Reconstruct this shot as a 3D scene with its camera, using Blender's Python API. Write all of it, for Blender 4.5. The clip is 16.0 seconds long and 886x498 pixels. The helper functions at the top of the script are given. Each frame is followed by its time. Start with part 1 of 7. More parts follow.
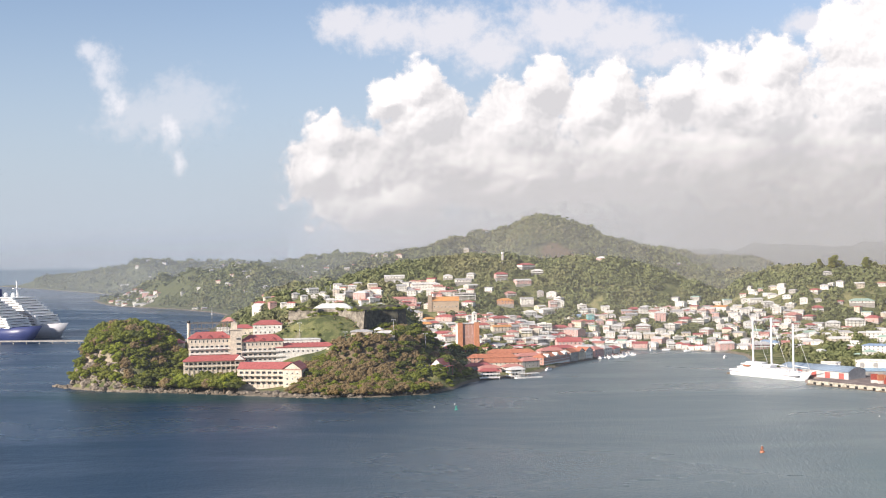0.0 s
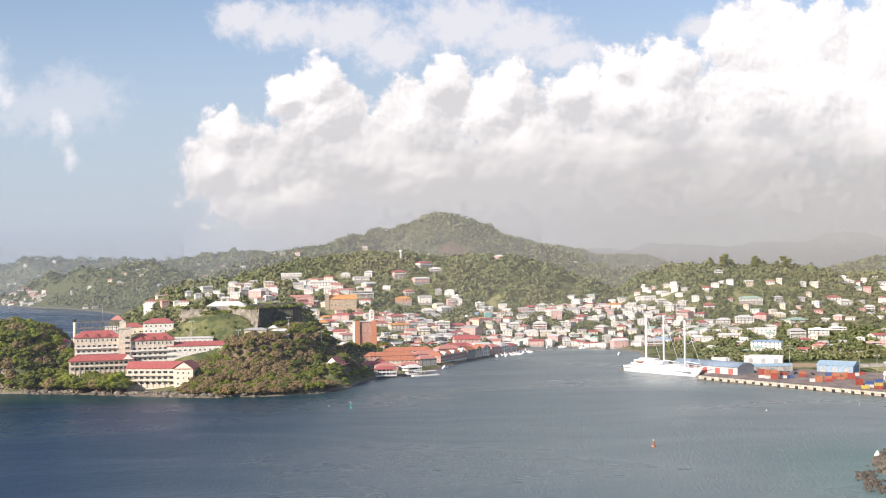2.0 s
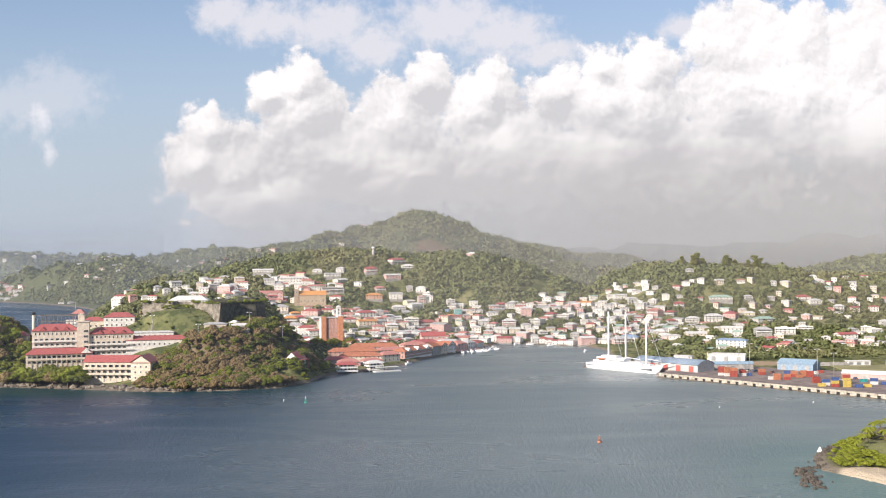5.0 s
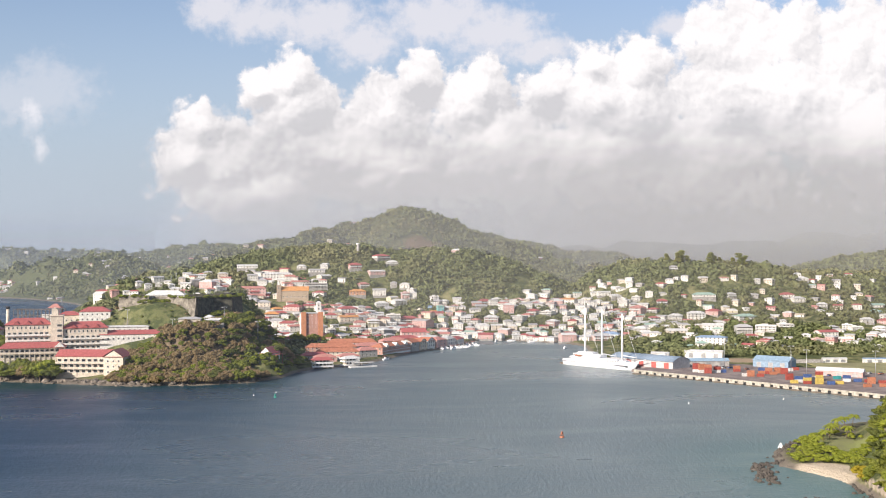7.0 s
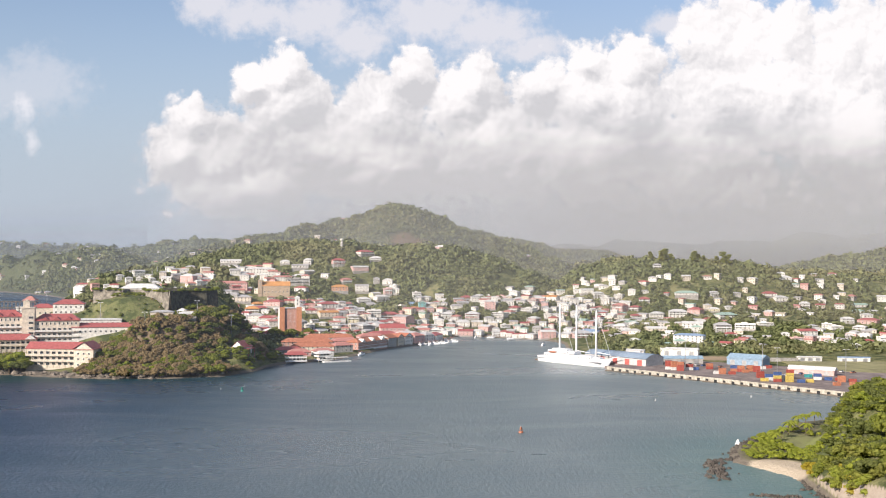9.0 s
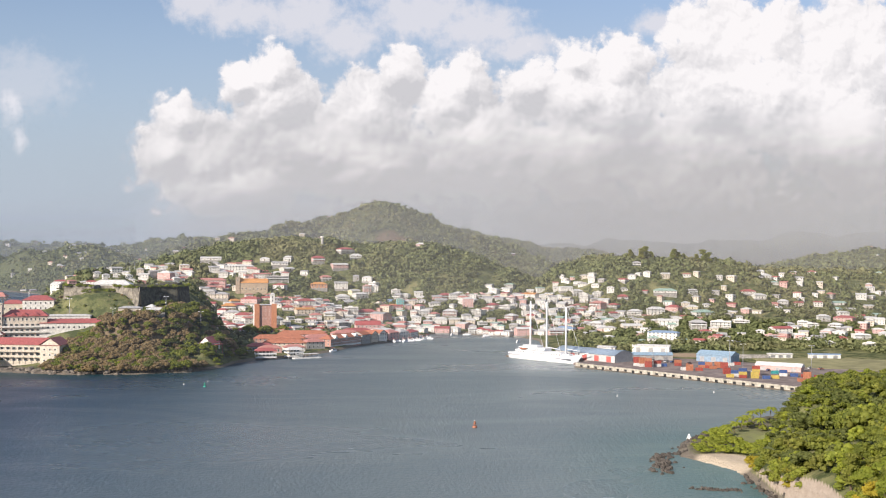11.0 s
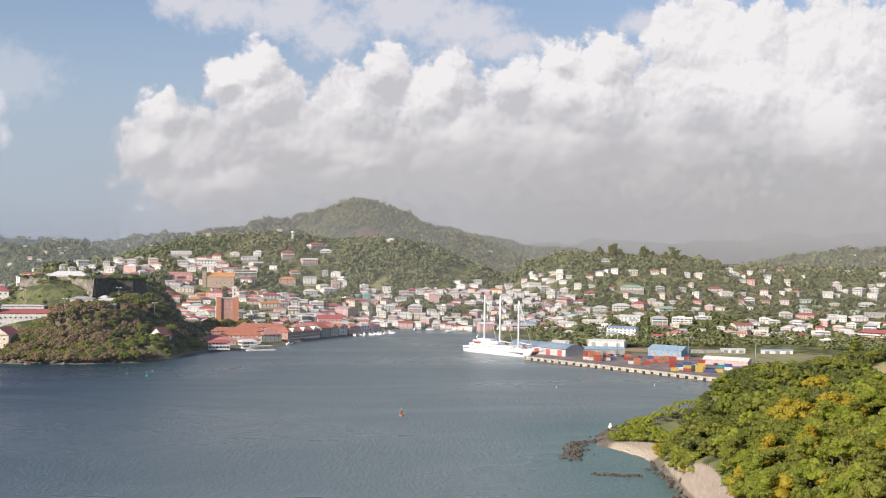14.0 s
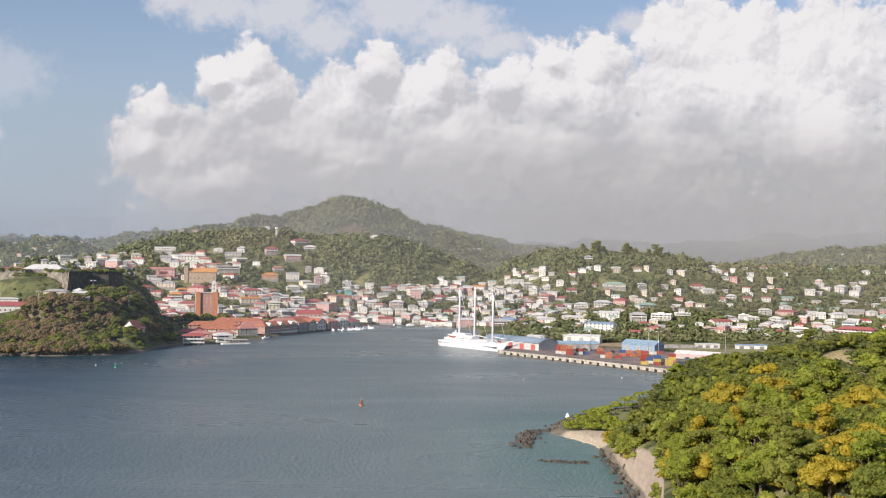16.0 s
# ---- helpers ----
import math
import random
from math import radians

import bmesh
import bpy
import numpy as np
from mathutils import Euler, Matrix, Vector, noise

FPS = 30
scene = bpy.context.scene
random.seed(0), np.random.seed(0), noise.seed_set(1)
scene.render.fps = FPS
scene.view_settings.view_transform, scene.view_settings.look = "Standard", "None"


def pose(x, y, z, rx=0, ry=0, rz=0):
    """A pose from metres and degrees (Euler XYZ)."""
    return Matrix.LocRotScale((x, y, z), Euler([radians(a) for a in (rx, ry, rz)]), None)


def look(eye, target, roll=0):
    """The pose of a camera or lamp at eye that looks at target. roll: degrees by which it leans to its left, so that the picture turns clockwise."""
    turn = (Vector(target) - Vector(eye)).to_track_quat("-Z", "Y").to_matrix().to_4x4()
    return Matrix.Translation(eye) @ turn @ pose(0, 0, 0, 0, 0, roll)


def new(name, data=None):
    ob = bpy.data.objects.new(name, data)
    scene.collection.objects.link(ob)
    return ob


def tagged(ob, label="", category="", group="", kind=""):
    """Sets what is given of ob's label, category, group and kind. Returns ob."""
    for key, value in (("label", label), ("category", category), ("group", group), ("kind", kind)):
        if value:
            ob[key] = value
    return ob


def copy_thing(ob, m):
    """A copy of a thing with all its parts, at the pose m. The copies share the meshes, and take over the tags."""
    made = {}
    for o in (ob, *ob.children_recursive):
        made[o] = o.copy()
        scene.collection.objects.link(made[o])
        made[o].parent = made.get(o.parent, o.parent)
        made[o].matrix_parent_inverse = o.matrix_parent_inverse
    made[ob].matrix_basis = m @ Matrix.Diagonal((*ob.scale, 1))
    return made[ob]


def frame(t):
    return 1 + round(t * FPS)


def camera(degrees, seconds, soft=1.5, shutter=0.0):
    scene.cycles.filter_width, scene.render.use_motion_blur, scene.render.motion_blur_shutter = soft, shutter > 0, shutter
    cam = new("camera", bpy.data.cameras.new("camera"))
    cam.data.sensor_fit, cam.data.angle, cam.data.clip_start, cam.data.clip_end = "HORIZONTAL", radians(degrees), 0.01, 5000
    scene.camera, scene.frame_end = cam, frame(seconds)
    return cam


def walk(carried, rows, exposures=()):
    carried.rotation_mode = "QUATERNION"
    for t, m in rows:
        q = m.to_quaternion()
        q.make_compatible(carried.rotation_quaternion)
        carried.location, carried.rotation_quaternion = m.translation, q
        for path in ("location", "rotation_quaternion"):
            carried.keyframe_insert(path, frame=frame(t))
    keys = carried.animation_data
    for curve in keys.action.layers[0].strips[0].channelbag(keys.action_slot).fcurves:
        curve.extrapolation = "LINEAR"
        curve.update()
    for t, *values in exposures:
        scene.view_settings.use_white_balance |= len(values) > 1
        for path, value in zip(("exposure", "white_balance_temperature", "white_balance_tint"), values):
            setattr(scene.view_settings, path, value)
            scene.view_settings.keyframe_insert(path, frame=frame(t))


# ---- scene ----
cam = camera(44.0, 16.0, soft=1.05)
PATH = [
    (0, look((0.00, 0.00, 88.00), (-10.443, 99.448, 88.994), -0.92)),
    (0.5, look((-0.74, 2.41, 87.56), (-7.405, 102.179, 88.511), -0.89)),
    (1, look((-0.48, 4.15, 87.14), (-4.584, 104.059, 88.064), -0.87)),
    (1.5, look((0.59, 5.38, 86.73), (-1.944, 105.345, 87.593), -0.84)),
    (2, look((2.32, 6.24, 86.31), (0.913, 106.226, 87.116), -0.80)),
    (2.5, look((4.59, 6.83, 85.90), (3.843, 106.829, 86.665), -0.75)),
    (3, look((7.29, 7.26, 85.49), (6.847, 107.255, 86.232), -0.67)),
    (3.5, look((10.32, 7.59, 85.08), (9.881, 107.583, 85.784), -0.58)),
    (4, look((13.62, 7.88, 84.66), (13.207, 107.872, 85.363), -0.45)),
    (6.5, look((32.44, 9.80, 82.47), (32.261, 109.796, 83.052), -0.30)),
    (7, look((36.50, 10.33, 82.00), (36.365, 110.332, 82.510), -0.15)),
    (7.5, look((40.66, 10.90, 81.52), (40.514, 110.898, 82.009), -0.02)),
    (8, look((44.90, 11.47, 81.03), (44.857, 111.473, 81.484), 0.09)),
    (8.5, look((49.24, 12.03, 80.52), (49.237, 112.034, 80.912), 0.19)),
    (9, look((53.69, 12.56, 80.00), (53.688, 112.557, 80.339), 0.31)),
    (11.5, look((77.63, 13.82, 77.06), (78.054, 113.820, 77.358), 0.43)),
    (12, look((82.72, 13.71, 76.38), (83.231, 113.703, 76.666), 0.53)),
    (12.5, look((87.87, 13.46, 75.66), (88.470, 113.462, 75.983), 0.61)),
    (13, look((93.03, 13.12, 74.88), (93.692, 113.113, 75.196), 0.68)),
    (13.5, look((98.14, 12.69, 74.05), (98.777, 112.689, 74.348), 0.73)),
    (14, look((103.15, 12.23, 73.15), (103.807, 112.231, 73.468), 0.78)),
    (14.5, look((107.95, 11.80, 72.17), (108.600, 111.799, 72.504), 0.83)),
    (15, look((112.44, 11.47, 71.11), (113.155, 111.468, 71.385), 0.88)),
    (15.5, look((116.51, 11.34, 69.94), (117.286, 111.333, 70.255), 0.92)),
    (16, look((120.00, 11.51, 68.67), (120.827, 111.505, 69.060), 0.97)),
]
EXPOSURES = [(0, 0.62, 6600, 15), (1, 0.66, 6600, 15), (2, 0.62, 6590, 15), (4, 0.55, 6550, 15), (9, 0.51, 6510, 15), (16, 0.27, 6430, 15)]
walk(cam, PATH, EXPOSURES)

# ---- sun and sky ----
SUN = Vector((-0.66, -0.62, 0.46)).normalized()
sun = new("sun", bpy.data.lights.new("sun", "SUN"))
sun.data.energy, sun.data.angle, sun.data.color = 5.0, radians(0.6), (1.0, 0.92, 0.80)
sun.matrix_world = look((0, 0, 900), Vector((0, 0, 900)) - SUN)


class Nodes:
    """Short hand for building a node tree."""

    def __init__(self, tree):
        self.tree = tree

    def add(self, kind, **settings):
        node = self.tree.nodes.new(kind)
        for key, value in settings.items():
            setattr(node, key, value)
        return node

    def put(self, socket, value):
        if isinstance(value, bpy.types.NodeSocket):
            self.tree.links.new(value, socket)
        elif value is not None:
            socket.default_value = value

    def math(self, op, a, b=None, c=None, clamp=False):
        node = self.add("ShaderNodeMath", operation=op, use_clamp=clamp)
        for socket, value in zip(node.inputs, (a, b, c)):
            self.put(socket, value)
        return node.outputs[0]

    def vec(self, op, a, b=None):
        node = self.add("ShaderNodeVectorMath", operation=op)
        self.put(node.inputs[0], a)
        self.put(node.inputs[1], b)
        return node.outputs["Value" if op in ("LENGTH", "DOT_PRODUCT") else "Vector"]

    def noise(self, where, scale, detail=4.0, rough=0.55, warp=0.0):
        node = self.add("ShaderNodeTexNoise")
        self.put(node.inputs["Vector"], where)
        for key, value in (("Scale", scale), ("Detail", detail), ("Roughness", rough), ("Distortion", warp)):
            node.inputs[key].default_value = value
        return node.outputs["Fac"]

    def span(self, value, a, b, c=0.0, d=1.0, smooth=True):
        node = self.add("ShaderNodeMapRange", interpolation_type="SMOOTHSTEP" if smooth else "LINEAR")
        for socket, v in zip(node.inputs, (value, a, b, c, d)):
            self.put(socket, v)
        return node.outputs[0]

    def mix(self, fac, a, b, blend="MIX"):
        node = self.add("ShaderNodeMix", data_type="RGBA", blend_type=blend)
        for name, v in (("Factor", fac), ("A", a), ("B", b)):
            socket = [s for s in node.inputs if s.name == name and s.type == ("VALUE" if name == "Factor" else "RGBA")][0]
            self.put(socket, (*v, 1.0) if isinstance(v, tuple) and len(v) == 3 else v)
        return [s for s in node.outputs if s.type == "RGBA"][0]


world = bpy.data.worlds.new("sky")
scene.world = world
world.use_nodes = True
world.node_tree.nodes.clear()
w = Nodes(world.node_tree)
sky = w.add("ShaderNodeTexSky", sky_type="NISHITA", sun_disc=False)
sky.sun_elevation, sky.sun_rotation = math.asin(SUN.z), math.atan2(SUN.x, SUN.y)
sky.air_density, sky.dust_density, sky.ozone_density, sky.altitude = 1.0, 0.8, 2.0, 50
clear = w.vec("MULTIPLY", sky.outputs[0], (0.100, 0.098, 0.098))
way = w.add("ShaderNodeTexCoord").outputs["Generated"]
axes = w.add("ShaderNodeSeparateXYZ")
w.put(axes.inputs[0], way)
ahead = w.math("MAXIMUM", axes.outputs[1], 0.12)
across, above = w.math("DIVIDE", axes.outputs[0], ahead), w.math("DIVIDE", axes.outputs[2], ahead)
haze = w.mix(w.span(across, -0.30, 0.25), (0.325, 0.385, 0.455), (0.345, 0.35, 0.365))
low = w.span(above, 0.30, 0.0, 0.08, 0.92)
air = w.mix(low, clear, haze)
# Unseen broken cloud added overhead to brighten shaded surfaces.
fill_scud = w.noise(w.vec("MULTIPLY", way, (1.0, 1.0, 1.6)), 3.2, 7.0, 0.6, 0.3)
air = w.mix(w.math("MULTIPLY", w.span(fill_scud, 0.48, 0.64), w.span(axes.outputs[2], 0.30, 0.45, 0.0, 0.8)), air, (0.62, 0.62, 0.62))
sea = w.mix(w.span(axes.outputs[2], -0.004, -0.001), (0.14, 0.20, 0.26), air)
back = w.add("ShaderNodeBackground")
w.put(back.inputs[0], sea)
w.put(w.add("ShaderNodeOutputWorld").inputs[0], back.outputs[0])

# ---- materials ----
def material(name, rough=0.7, metal=0.0, spec=0.3):
    m = bpy.data.materials.new(name)
    m.use_nodes = True
    n = Nodes(m.node_tree)
    b = m.node_tree.nodes["Principled BSDF"]
    b.inputs["Roughness"].default_value, b.inputs["Metallic"].default_value = rough, metal
    b.inputs["Specular IOR Level"].default_value = spec
    return m, n, b


def place(n):
    """Where a surface point lies in the world, in metres."""
    return n.add("ShaderNodeNewGeometry").outputs["Position"]


def relief(n, b, height, depth, strength=1.0):
    bump = n.add("ShaderNodeBump")
    bump.inputs["Distance"].default_value, bump.inputs["Strength"].default_value = depth, strength
    n.put(bump.inputs["Height"], height)
    n.put(b.inputs["Normal"], bump.outputs[0])


def painted(name, color, rough=0.7, metal=0.0, wear=0.18, scale=0.6):
    """Paint, plaster or metal with stains and slight unevenness."""
    m, n, b = material(name, rough, metal)
    p = place(n)
    dark = tuple(c * (1 - 1.6 * wear) for c in color)
    light = tuple(min(1, c * (1 + 0.35 * wear)) for c in color)
    stain = n.span(n.noise(p, scale, 6.0, 0.65), 0.3, 0.75)
    col = n.mix(stain, dark, light)
    rnd = n.add("ShaderNodeObjectInfo").outputs["Random"]
    col = n.mix(n.math("MULTIPLY", rnd, 0.12), col, tuple(c * 0.6 for c in color))
    n.put(b.inputs["Base Color"], col)
    relief(n, b, n.noise(p, 9.0, 3.0), 0.02, 0.4)
    return m


def m_land():
    m, n, b = material("ground_cover", 0.9, spec=0.1)
    p = place(n)
    big, small = n.noise(p, 0.02, 5.0, 0.6), n.noise(p, 0.25, 5.0, 0.65)
    col = n.mix(n.span(big, 0.35, 0.65), (0.140, 0.150, 0.062), (0.245, 0.230, 0.110))
    col = n.mix(n.span(small, 0.55, 0.75), col, (0.16, 0.13, 0.075))
    col = n.mix(n.span(n.noise(p, 0.11, 6.0, 0.7), 0.42, 0.58), (0.070, 0.085, 0.035), col)
    far = n.add("ShaderNodeSeparateXYZ")
    n.put(far.inputs[0], p)
    col = n.mix(n.span(far.outputs[1], 1180, 1420), col, n.mix(n.span(small, 0.35, 0.65), (0.055, 0.068, 0.030), (0.135, 0.142, 0.068)))
    slope = n.add("ShaderNodeSeparateXYZ")
    n.put(slope.inputs[0], n.add("ShaderNodeNewGeometry").outputs["Normal"])
    rock = n.mix(n.noise(p, 0.5, 6.0, 0.7), (0.22, 0.18, 0.13), (0.46, 0.40, 0.31))
    steep = n.math("MULTIPLY", n.span(slope.outputs[2], 0.66, 0.48), n.span(far.outputs[1], 1300, 900))
    tuff = n.mix(n.noise(n.vec("MULTIPLY", p, (1.0, 1.0, 2.2)), 0.22, 8.0, 0.72), (0.24, 0.185, 0.14), (0.56, 0.47, 0.38))
    rock = n.mix(n.span(far.outputs[1], 450, 420), rock, tuff)
    for cx, cy, rx, ry, soil in ((-136, 742, 44, 36, (0.19, 0.145, 0.095)), (0, 1735, 40, 34, (0.155, 0.110, 0.072)), (350, 1262, 60, 30, (0.30, 0.20, 0.14)), (225, 306, 10, 18, (0.33, 0.16, 0.09)), (259, 386, 11, 40, (0.31, 0.26, 0.14)), (253, 341, 9, 11, (0.30, 0.27, 0.13)), (204, 470, 13, 30, (0.25, 0.27, 0.10)), (257, 830, 30, 20, (0.36, 0.27, 0.18))):
        patch = n.vec("LENGTH", n.vec("MULTIPLY", n.vec("SUBTRACT", p, (cx, cy, 0)), (1 / rx, 1 / ry, 0)))
        col = n.mix(n.span(n.math("ADD", patch, n.math("MULTIPLY", small, 0.9)), 1.5, 1.0), col, soil)
    col = n.mix(steep, col, rock)
    axes = n.add("ShaderNodeSeparateXYZ")
    n.put(axes.inputs[0], p)
    col = n.mix(n.span(n.math("ADD", axes.outputs[2], n.math("MULTIPLY", small, 1.2)), 2.6, 1.6), col, n.mix(small, (0.11, 0.095, 0.075), (0.27, 0.23, 0.18)))
    sand = n.span(n.vec("LENGTH", n.vec("MULTIPLY", n.vec("SUBTRACT", p, (179, 417, 1)), (1 / 14, 1 / 19, 1 / 3))), 1.0, 0.75)
    col = n.mix(sand, col, n.mix(n.noise(p, 0.8, 5.0, 0.6), (0.40, 0.32, 0.23), (0.62, 0.53, 0.40)))
    n.put(b.inputs["Base Color"], col)
    relief(n, b, n.noise(p, 0.6, 6.0, 0.7), 0.8)
    return m


def m_water():
    m, n, b = material("sea_water", 0.3, spec=0.24)
    b.inputs["IOR"].default_value = 1.33
    p = place(n)
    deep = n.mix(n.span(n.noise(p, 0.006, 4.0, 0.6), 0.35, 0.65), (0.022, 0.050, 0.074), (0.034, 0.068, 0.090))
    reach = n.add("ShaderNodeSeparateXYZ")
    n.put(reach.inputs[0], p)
    # Sky reflections painted into the colour: dark blue west, pale grey east.
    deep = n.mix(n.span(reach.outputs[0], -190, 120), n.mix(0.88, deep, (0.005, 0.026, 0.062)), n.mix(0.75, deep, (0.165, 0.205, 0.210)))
    shoal = n.span(n.vec("LENGTH", n.vec("MULTIPLY", n.vec("SUBTRACT", p, (190, 400, 0)), (1 / 80, 1 / 140, 0))), 1.2, 0.1)
    col = n.mix(n.math("MULTIPLY", shoal, 0.85), deep, (0.075, 0.155, 0.148))
    # Teal inshore band: the headland's dark reflection painted into the colour.
    headland_reflection = n.span(n.vec("LENGTH", n.vec("MULTIPLY", n.vec("SUBTRACT", p, (-220, 712, 0)), (1 / 190, 1 / 48, 0))), 1.1, 0.4)
    col = n.mix(n.math("MULTIPLY", headland_reflection, 0.8), col, (0.010, 0.045, 0.046))
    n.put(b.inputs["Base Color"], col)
    wide = n.noise(n.vec("MULTIPLY", p, (0.8, 0.7, 1.0)), 0.11, 5.0, 0.6, 0.3)
    fine = n.noise(n.vec("MULTIPLY", p, (1.0, 0.6, 1.0)), 0.7, 4.0, 0.6)
    relief(n, b, n.math("ADD", n.math("MULTIPLY", wide, 0.7), n.math("MULTIPLY", fine, 0.45)), 0.75)
    rough = n.span(n.noise(n.vec("MULTIPLY", p, (0.4, 1.0, 1.0)), 0.012, 4.0, 0.6, 0.8), 0.35, 0.7, 0.26, 0.40)
    n.put(b.inputs["Roughness"], rough)
    return m


LAND, WATER = m_land(), m_water()

PAINT = {
    "w": painted("white_plaster", (0.80, 0.77, 0.71)), "c": painted("cream_plaster", (0.71, 0.62, 0.50)), "p": painted("pink_plaster", (0.66, 0.42, 0.38)),
    "o": painted("orange_plaster", (0.62, 0.33, 0.20)), "y": painted("yellow_plaster", (0.72, 0.65, 0.45)), "t": painted("teal_plaster", (0.22, 0.50, 0.50)),
    "b": painted("blue_plaster", (0.32, 0.50, 0.66)), "g": painted("grey_plaster", (0.42, 0.40, 0.37)),
}
ROOFING = {
    "w": painted("pale_sheet_roof", (0.70, 0.69, 0.66), 0.5), "g": painted("grey_sheet_roof", (0.47, 0.46, 0.45), 0.5), "r": painted("red_sheet_roof", (0.43, 0.125, 0.115), 0.5),
    "o": painted("orange_tile_roof", (0.62, 0.30, 0.11)), "t": painted("green_sheet_roof", (0.36, 0.50, 0.42), 0.5), "b": painted("blue_sheet_roof", (0.26, 0.36, 0.50), 0.5),
    "p": painted("faded_red_roof", (0.52, 0.24, 0.20), 0.55), "c": painted("sand_roof", (0.58, 0.50, 0.38)),
}
TRIM = painted("white_trim", (0.80, 0.79, 0.76), 0.5)
BRICK = painted("orange_brick", (0.60, 0.27, 0.15))
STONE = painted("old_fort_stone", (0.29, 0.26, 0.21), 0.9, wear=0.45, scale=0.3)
# Shade painted in: darker stone for the overgrown walls turned from the sun.
SHADED_STONE = painted("shaded_overgrown_stone", (0.10, 0.095, 0.070), 0.95, wear=0.45, scale=0.4)
CONCRETE = painted("grey_concrete", (0.40, 0.38, 0.35), 0.85, wear=0.3)
TARMAC = painted("port_tarmac", (0.27, 0.22, 0.20), 0.9, wear=0.3, scale=0.15)
TIMBER = painted("weathered_timber", (0.22, 0.17, 0.12), 0.85)
STEEL = painted("galvanised_steel", (0.45, 0.45, 0.45), 0.4, 0.6)
BARK = painted("tree_bark", (0.16, 0.12, 0.08), 0.95)
RUBBER = painted("black_rubber", (0.03, 0.03, 0.03), 0.8)


def m_glass():
    m, n, b = material("dark_window_glass", 0.12, spec=0.5)
    col = n.mix(n.add("ShaderNodeObjectInfo").outputs["Random"], (0.03, 0.035, 0.04), (0.09, 0.09, 0.085))
    n.put(b.inputs["Base Color"], col)
    return m


def m_leaves(name, dark, light, dry):
    m, n, b = material(name, 0.65, spec=0.25)
    p = place(n)
    island = n.add("ShaderNodeNewGeometry").outputs["Random Per Island"]
    tree = n.add("ShaderNodeObjectInfo").outputs["Random"]
    col = n.mix(island, dark, light)
    col = n.mix(n.math("MULTIPLY", n.span(n.noise(p, 0.035, 4.0, 0.6), 0.45, 0.7), 0.55), col, dry)
    col = n.mix(n.math("MULTIPLY", tree, 0.5), col, dark)
    n.put(b.inputs["Base Color"], col)
    through_leaf, blend = n.add("ShaderNodeBsdfTranslucent"), n.add("ShaderNodeMixShader")
    n.put(through_leaf.inputs[0], n.mix(0.5, col, light))
    blend.inputs[0].default_value = 0.5
    n.put(blend.inputs[1], b.outputs[0])
    n.put(blend.inputs[2], through_leaf.outputs[0])
    n.put(m.node_tree.nodes["Material Output"].inputs[0], blend.outputs[0])
    return m


GLASS = m_glass()
LEAF = [m_leaves("green_leaves", (0.132, 0.162, 0.032), (0.325, 0.345, 0.058), (0.33, 0.29, 0.08)),
        m_leaves("bright_leaves", (0.185, 0.232, 0.034), (0.405, 0.430, 0.056), (0.35, 0.36, 0.08)),
        m_leaves("yellow_leaves", (0.360, 0.300, 0.034), (0.580, 0.450, 0.055), (0.38, 0.35, 0.06)),
        m_leaves("dark_leaves", (0.095, 0.118, 0.034), (0.220, 0.242, 0.066), (0.20, 0.20, 0.06)),
        m_leaves("dry_leaves", (0.250, 0.190, 0.095), (0.450, 0.345, 0.190), (0.38, 0.27, 0.15))]


def m_woods():
    m, n, b = material("far_foliage", 0.8, spec=0.15)
    p = place(n)
    island = n.add("ShaderNodeNewGeometry").outputs["Random Per Island"]
    tone = n.math("ADD", n.math("MULTIPLY", n.span(n.noise(p, 0.16, 3.0, 0.6), 0.3, 0.7), 0.7), n.math("MULTIPLY", island, 0.3))
    col = n.mix(tone, (0.075, 0.092, 0.038), (0.190, 0.208, 0.088))
    col = n.mix(n.math("MULTIPLY", n.span(n.noise(p, 0.012, 4.0, 0.6), 0.45, 0.68), 0.6), col, (0.215, 0.195, 0.100))
    n.put(b.inputs["Base Color"], col)
    return m


WOODS = m_woods()

# ---- the lie of the land ----
COAST = [(-350, 755), (-303, 734), (-252, 724), (-197, 706), (-156, 696), (-116, 702), (-86, 716), (-72, 747), (-69, 773), (-58, 799),
         (-28, 824), (-9, 871), (5, 917), (28, 954), (52, 984), (60, 1025), (65, 1059), (107, 1049), (148, 1024), (162, 984),
         (158, 915), (150, 868), (131, 838), (179, 779), (164, 765), (300, 606), (362, 536), (480, 540), (602, 602), (1042, 811), (3011, 1042), (5326, 3011), (5326, 5442),
         (-2300, 5442), (-2750, 4950), (-2420, 4588), (-2000, 4054), (-1640, 3566), (-1180, 2950), (-1160, 2640), (-1043, 2419), (-956, 2277),
         (-851, 2169), (-743, 2068), (-631, 1931), (-564, 1819), (-480, 1505), (-399, 1158), (-347, 926), (-361, 811)]
HEAD = [(188, 488), (174, 467), (168, 449), (166, 434), (174, 420), (180, 408), (181, 392), (180, 373), (180, 347), (180, 322), (176, 290), (170, 262), (172, 225), (200, 190),
        (270, 160), (420, 170), (560, 220), (560, 380), (480, 470), (380, 515), (300, 540), (245, 546), (218, 530), (206, 507)]


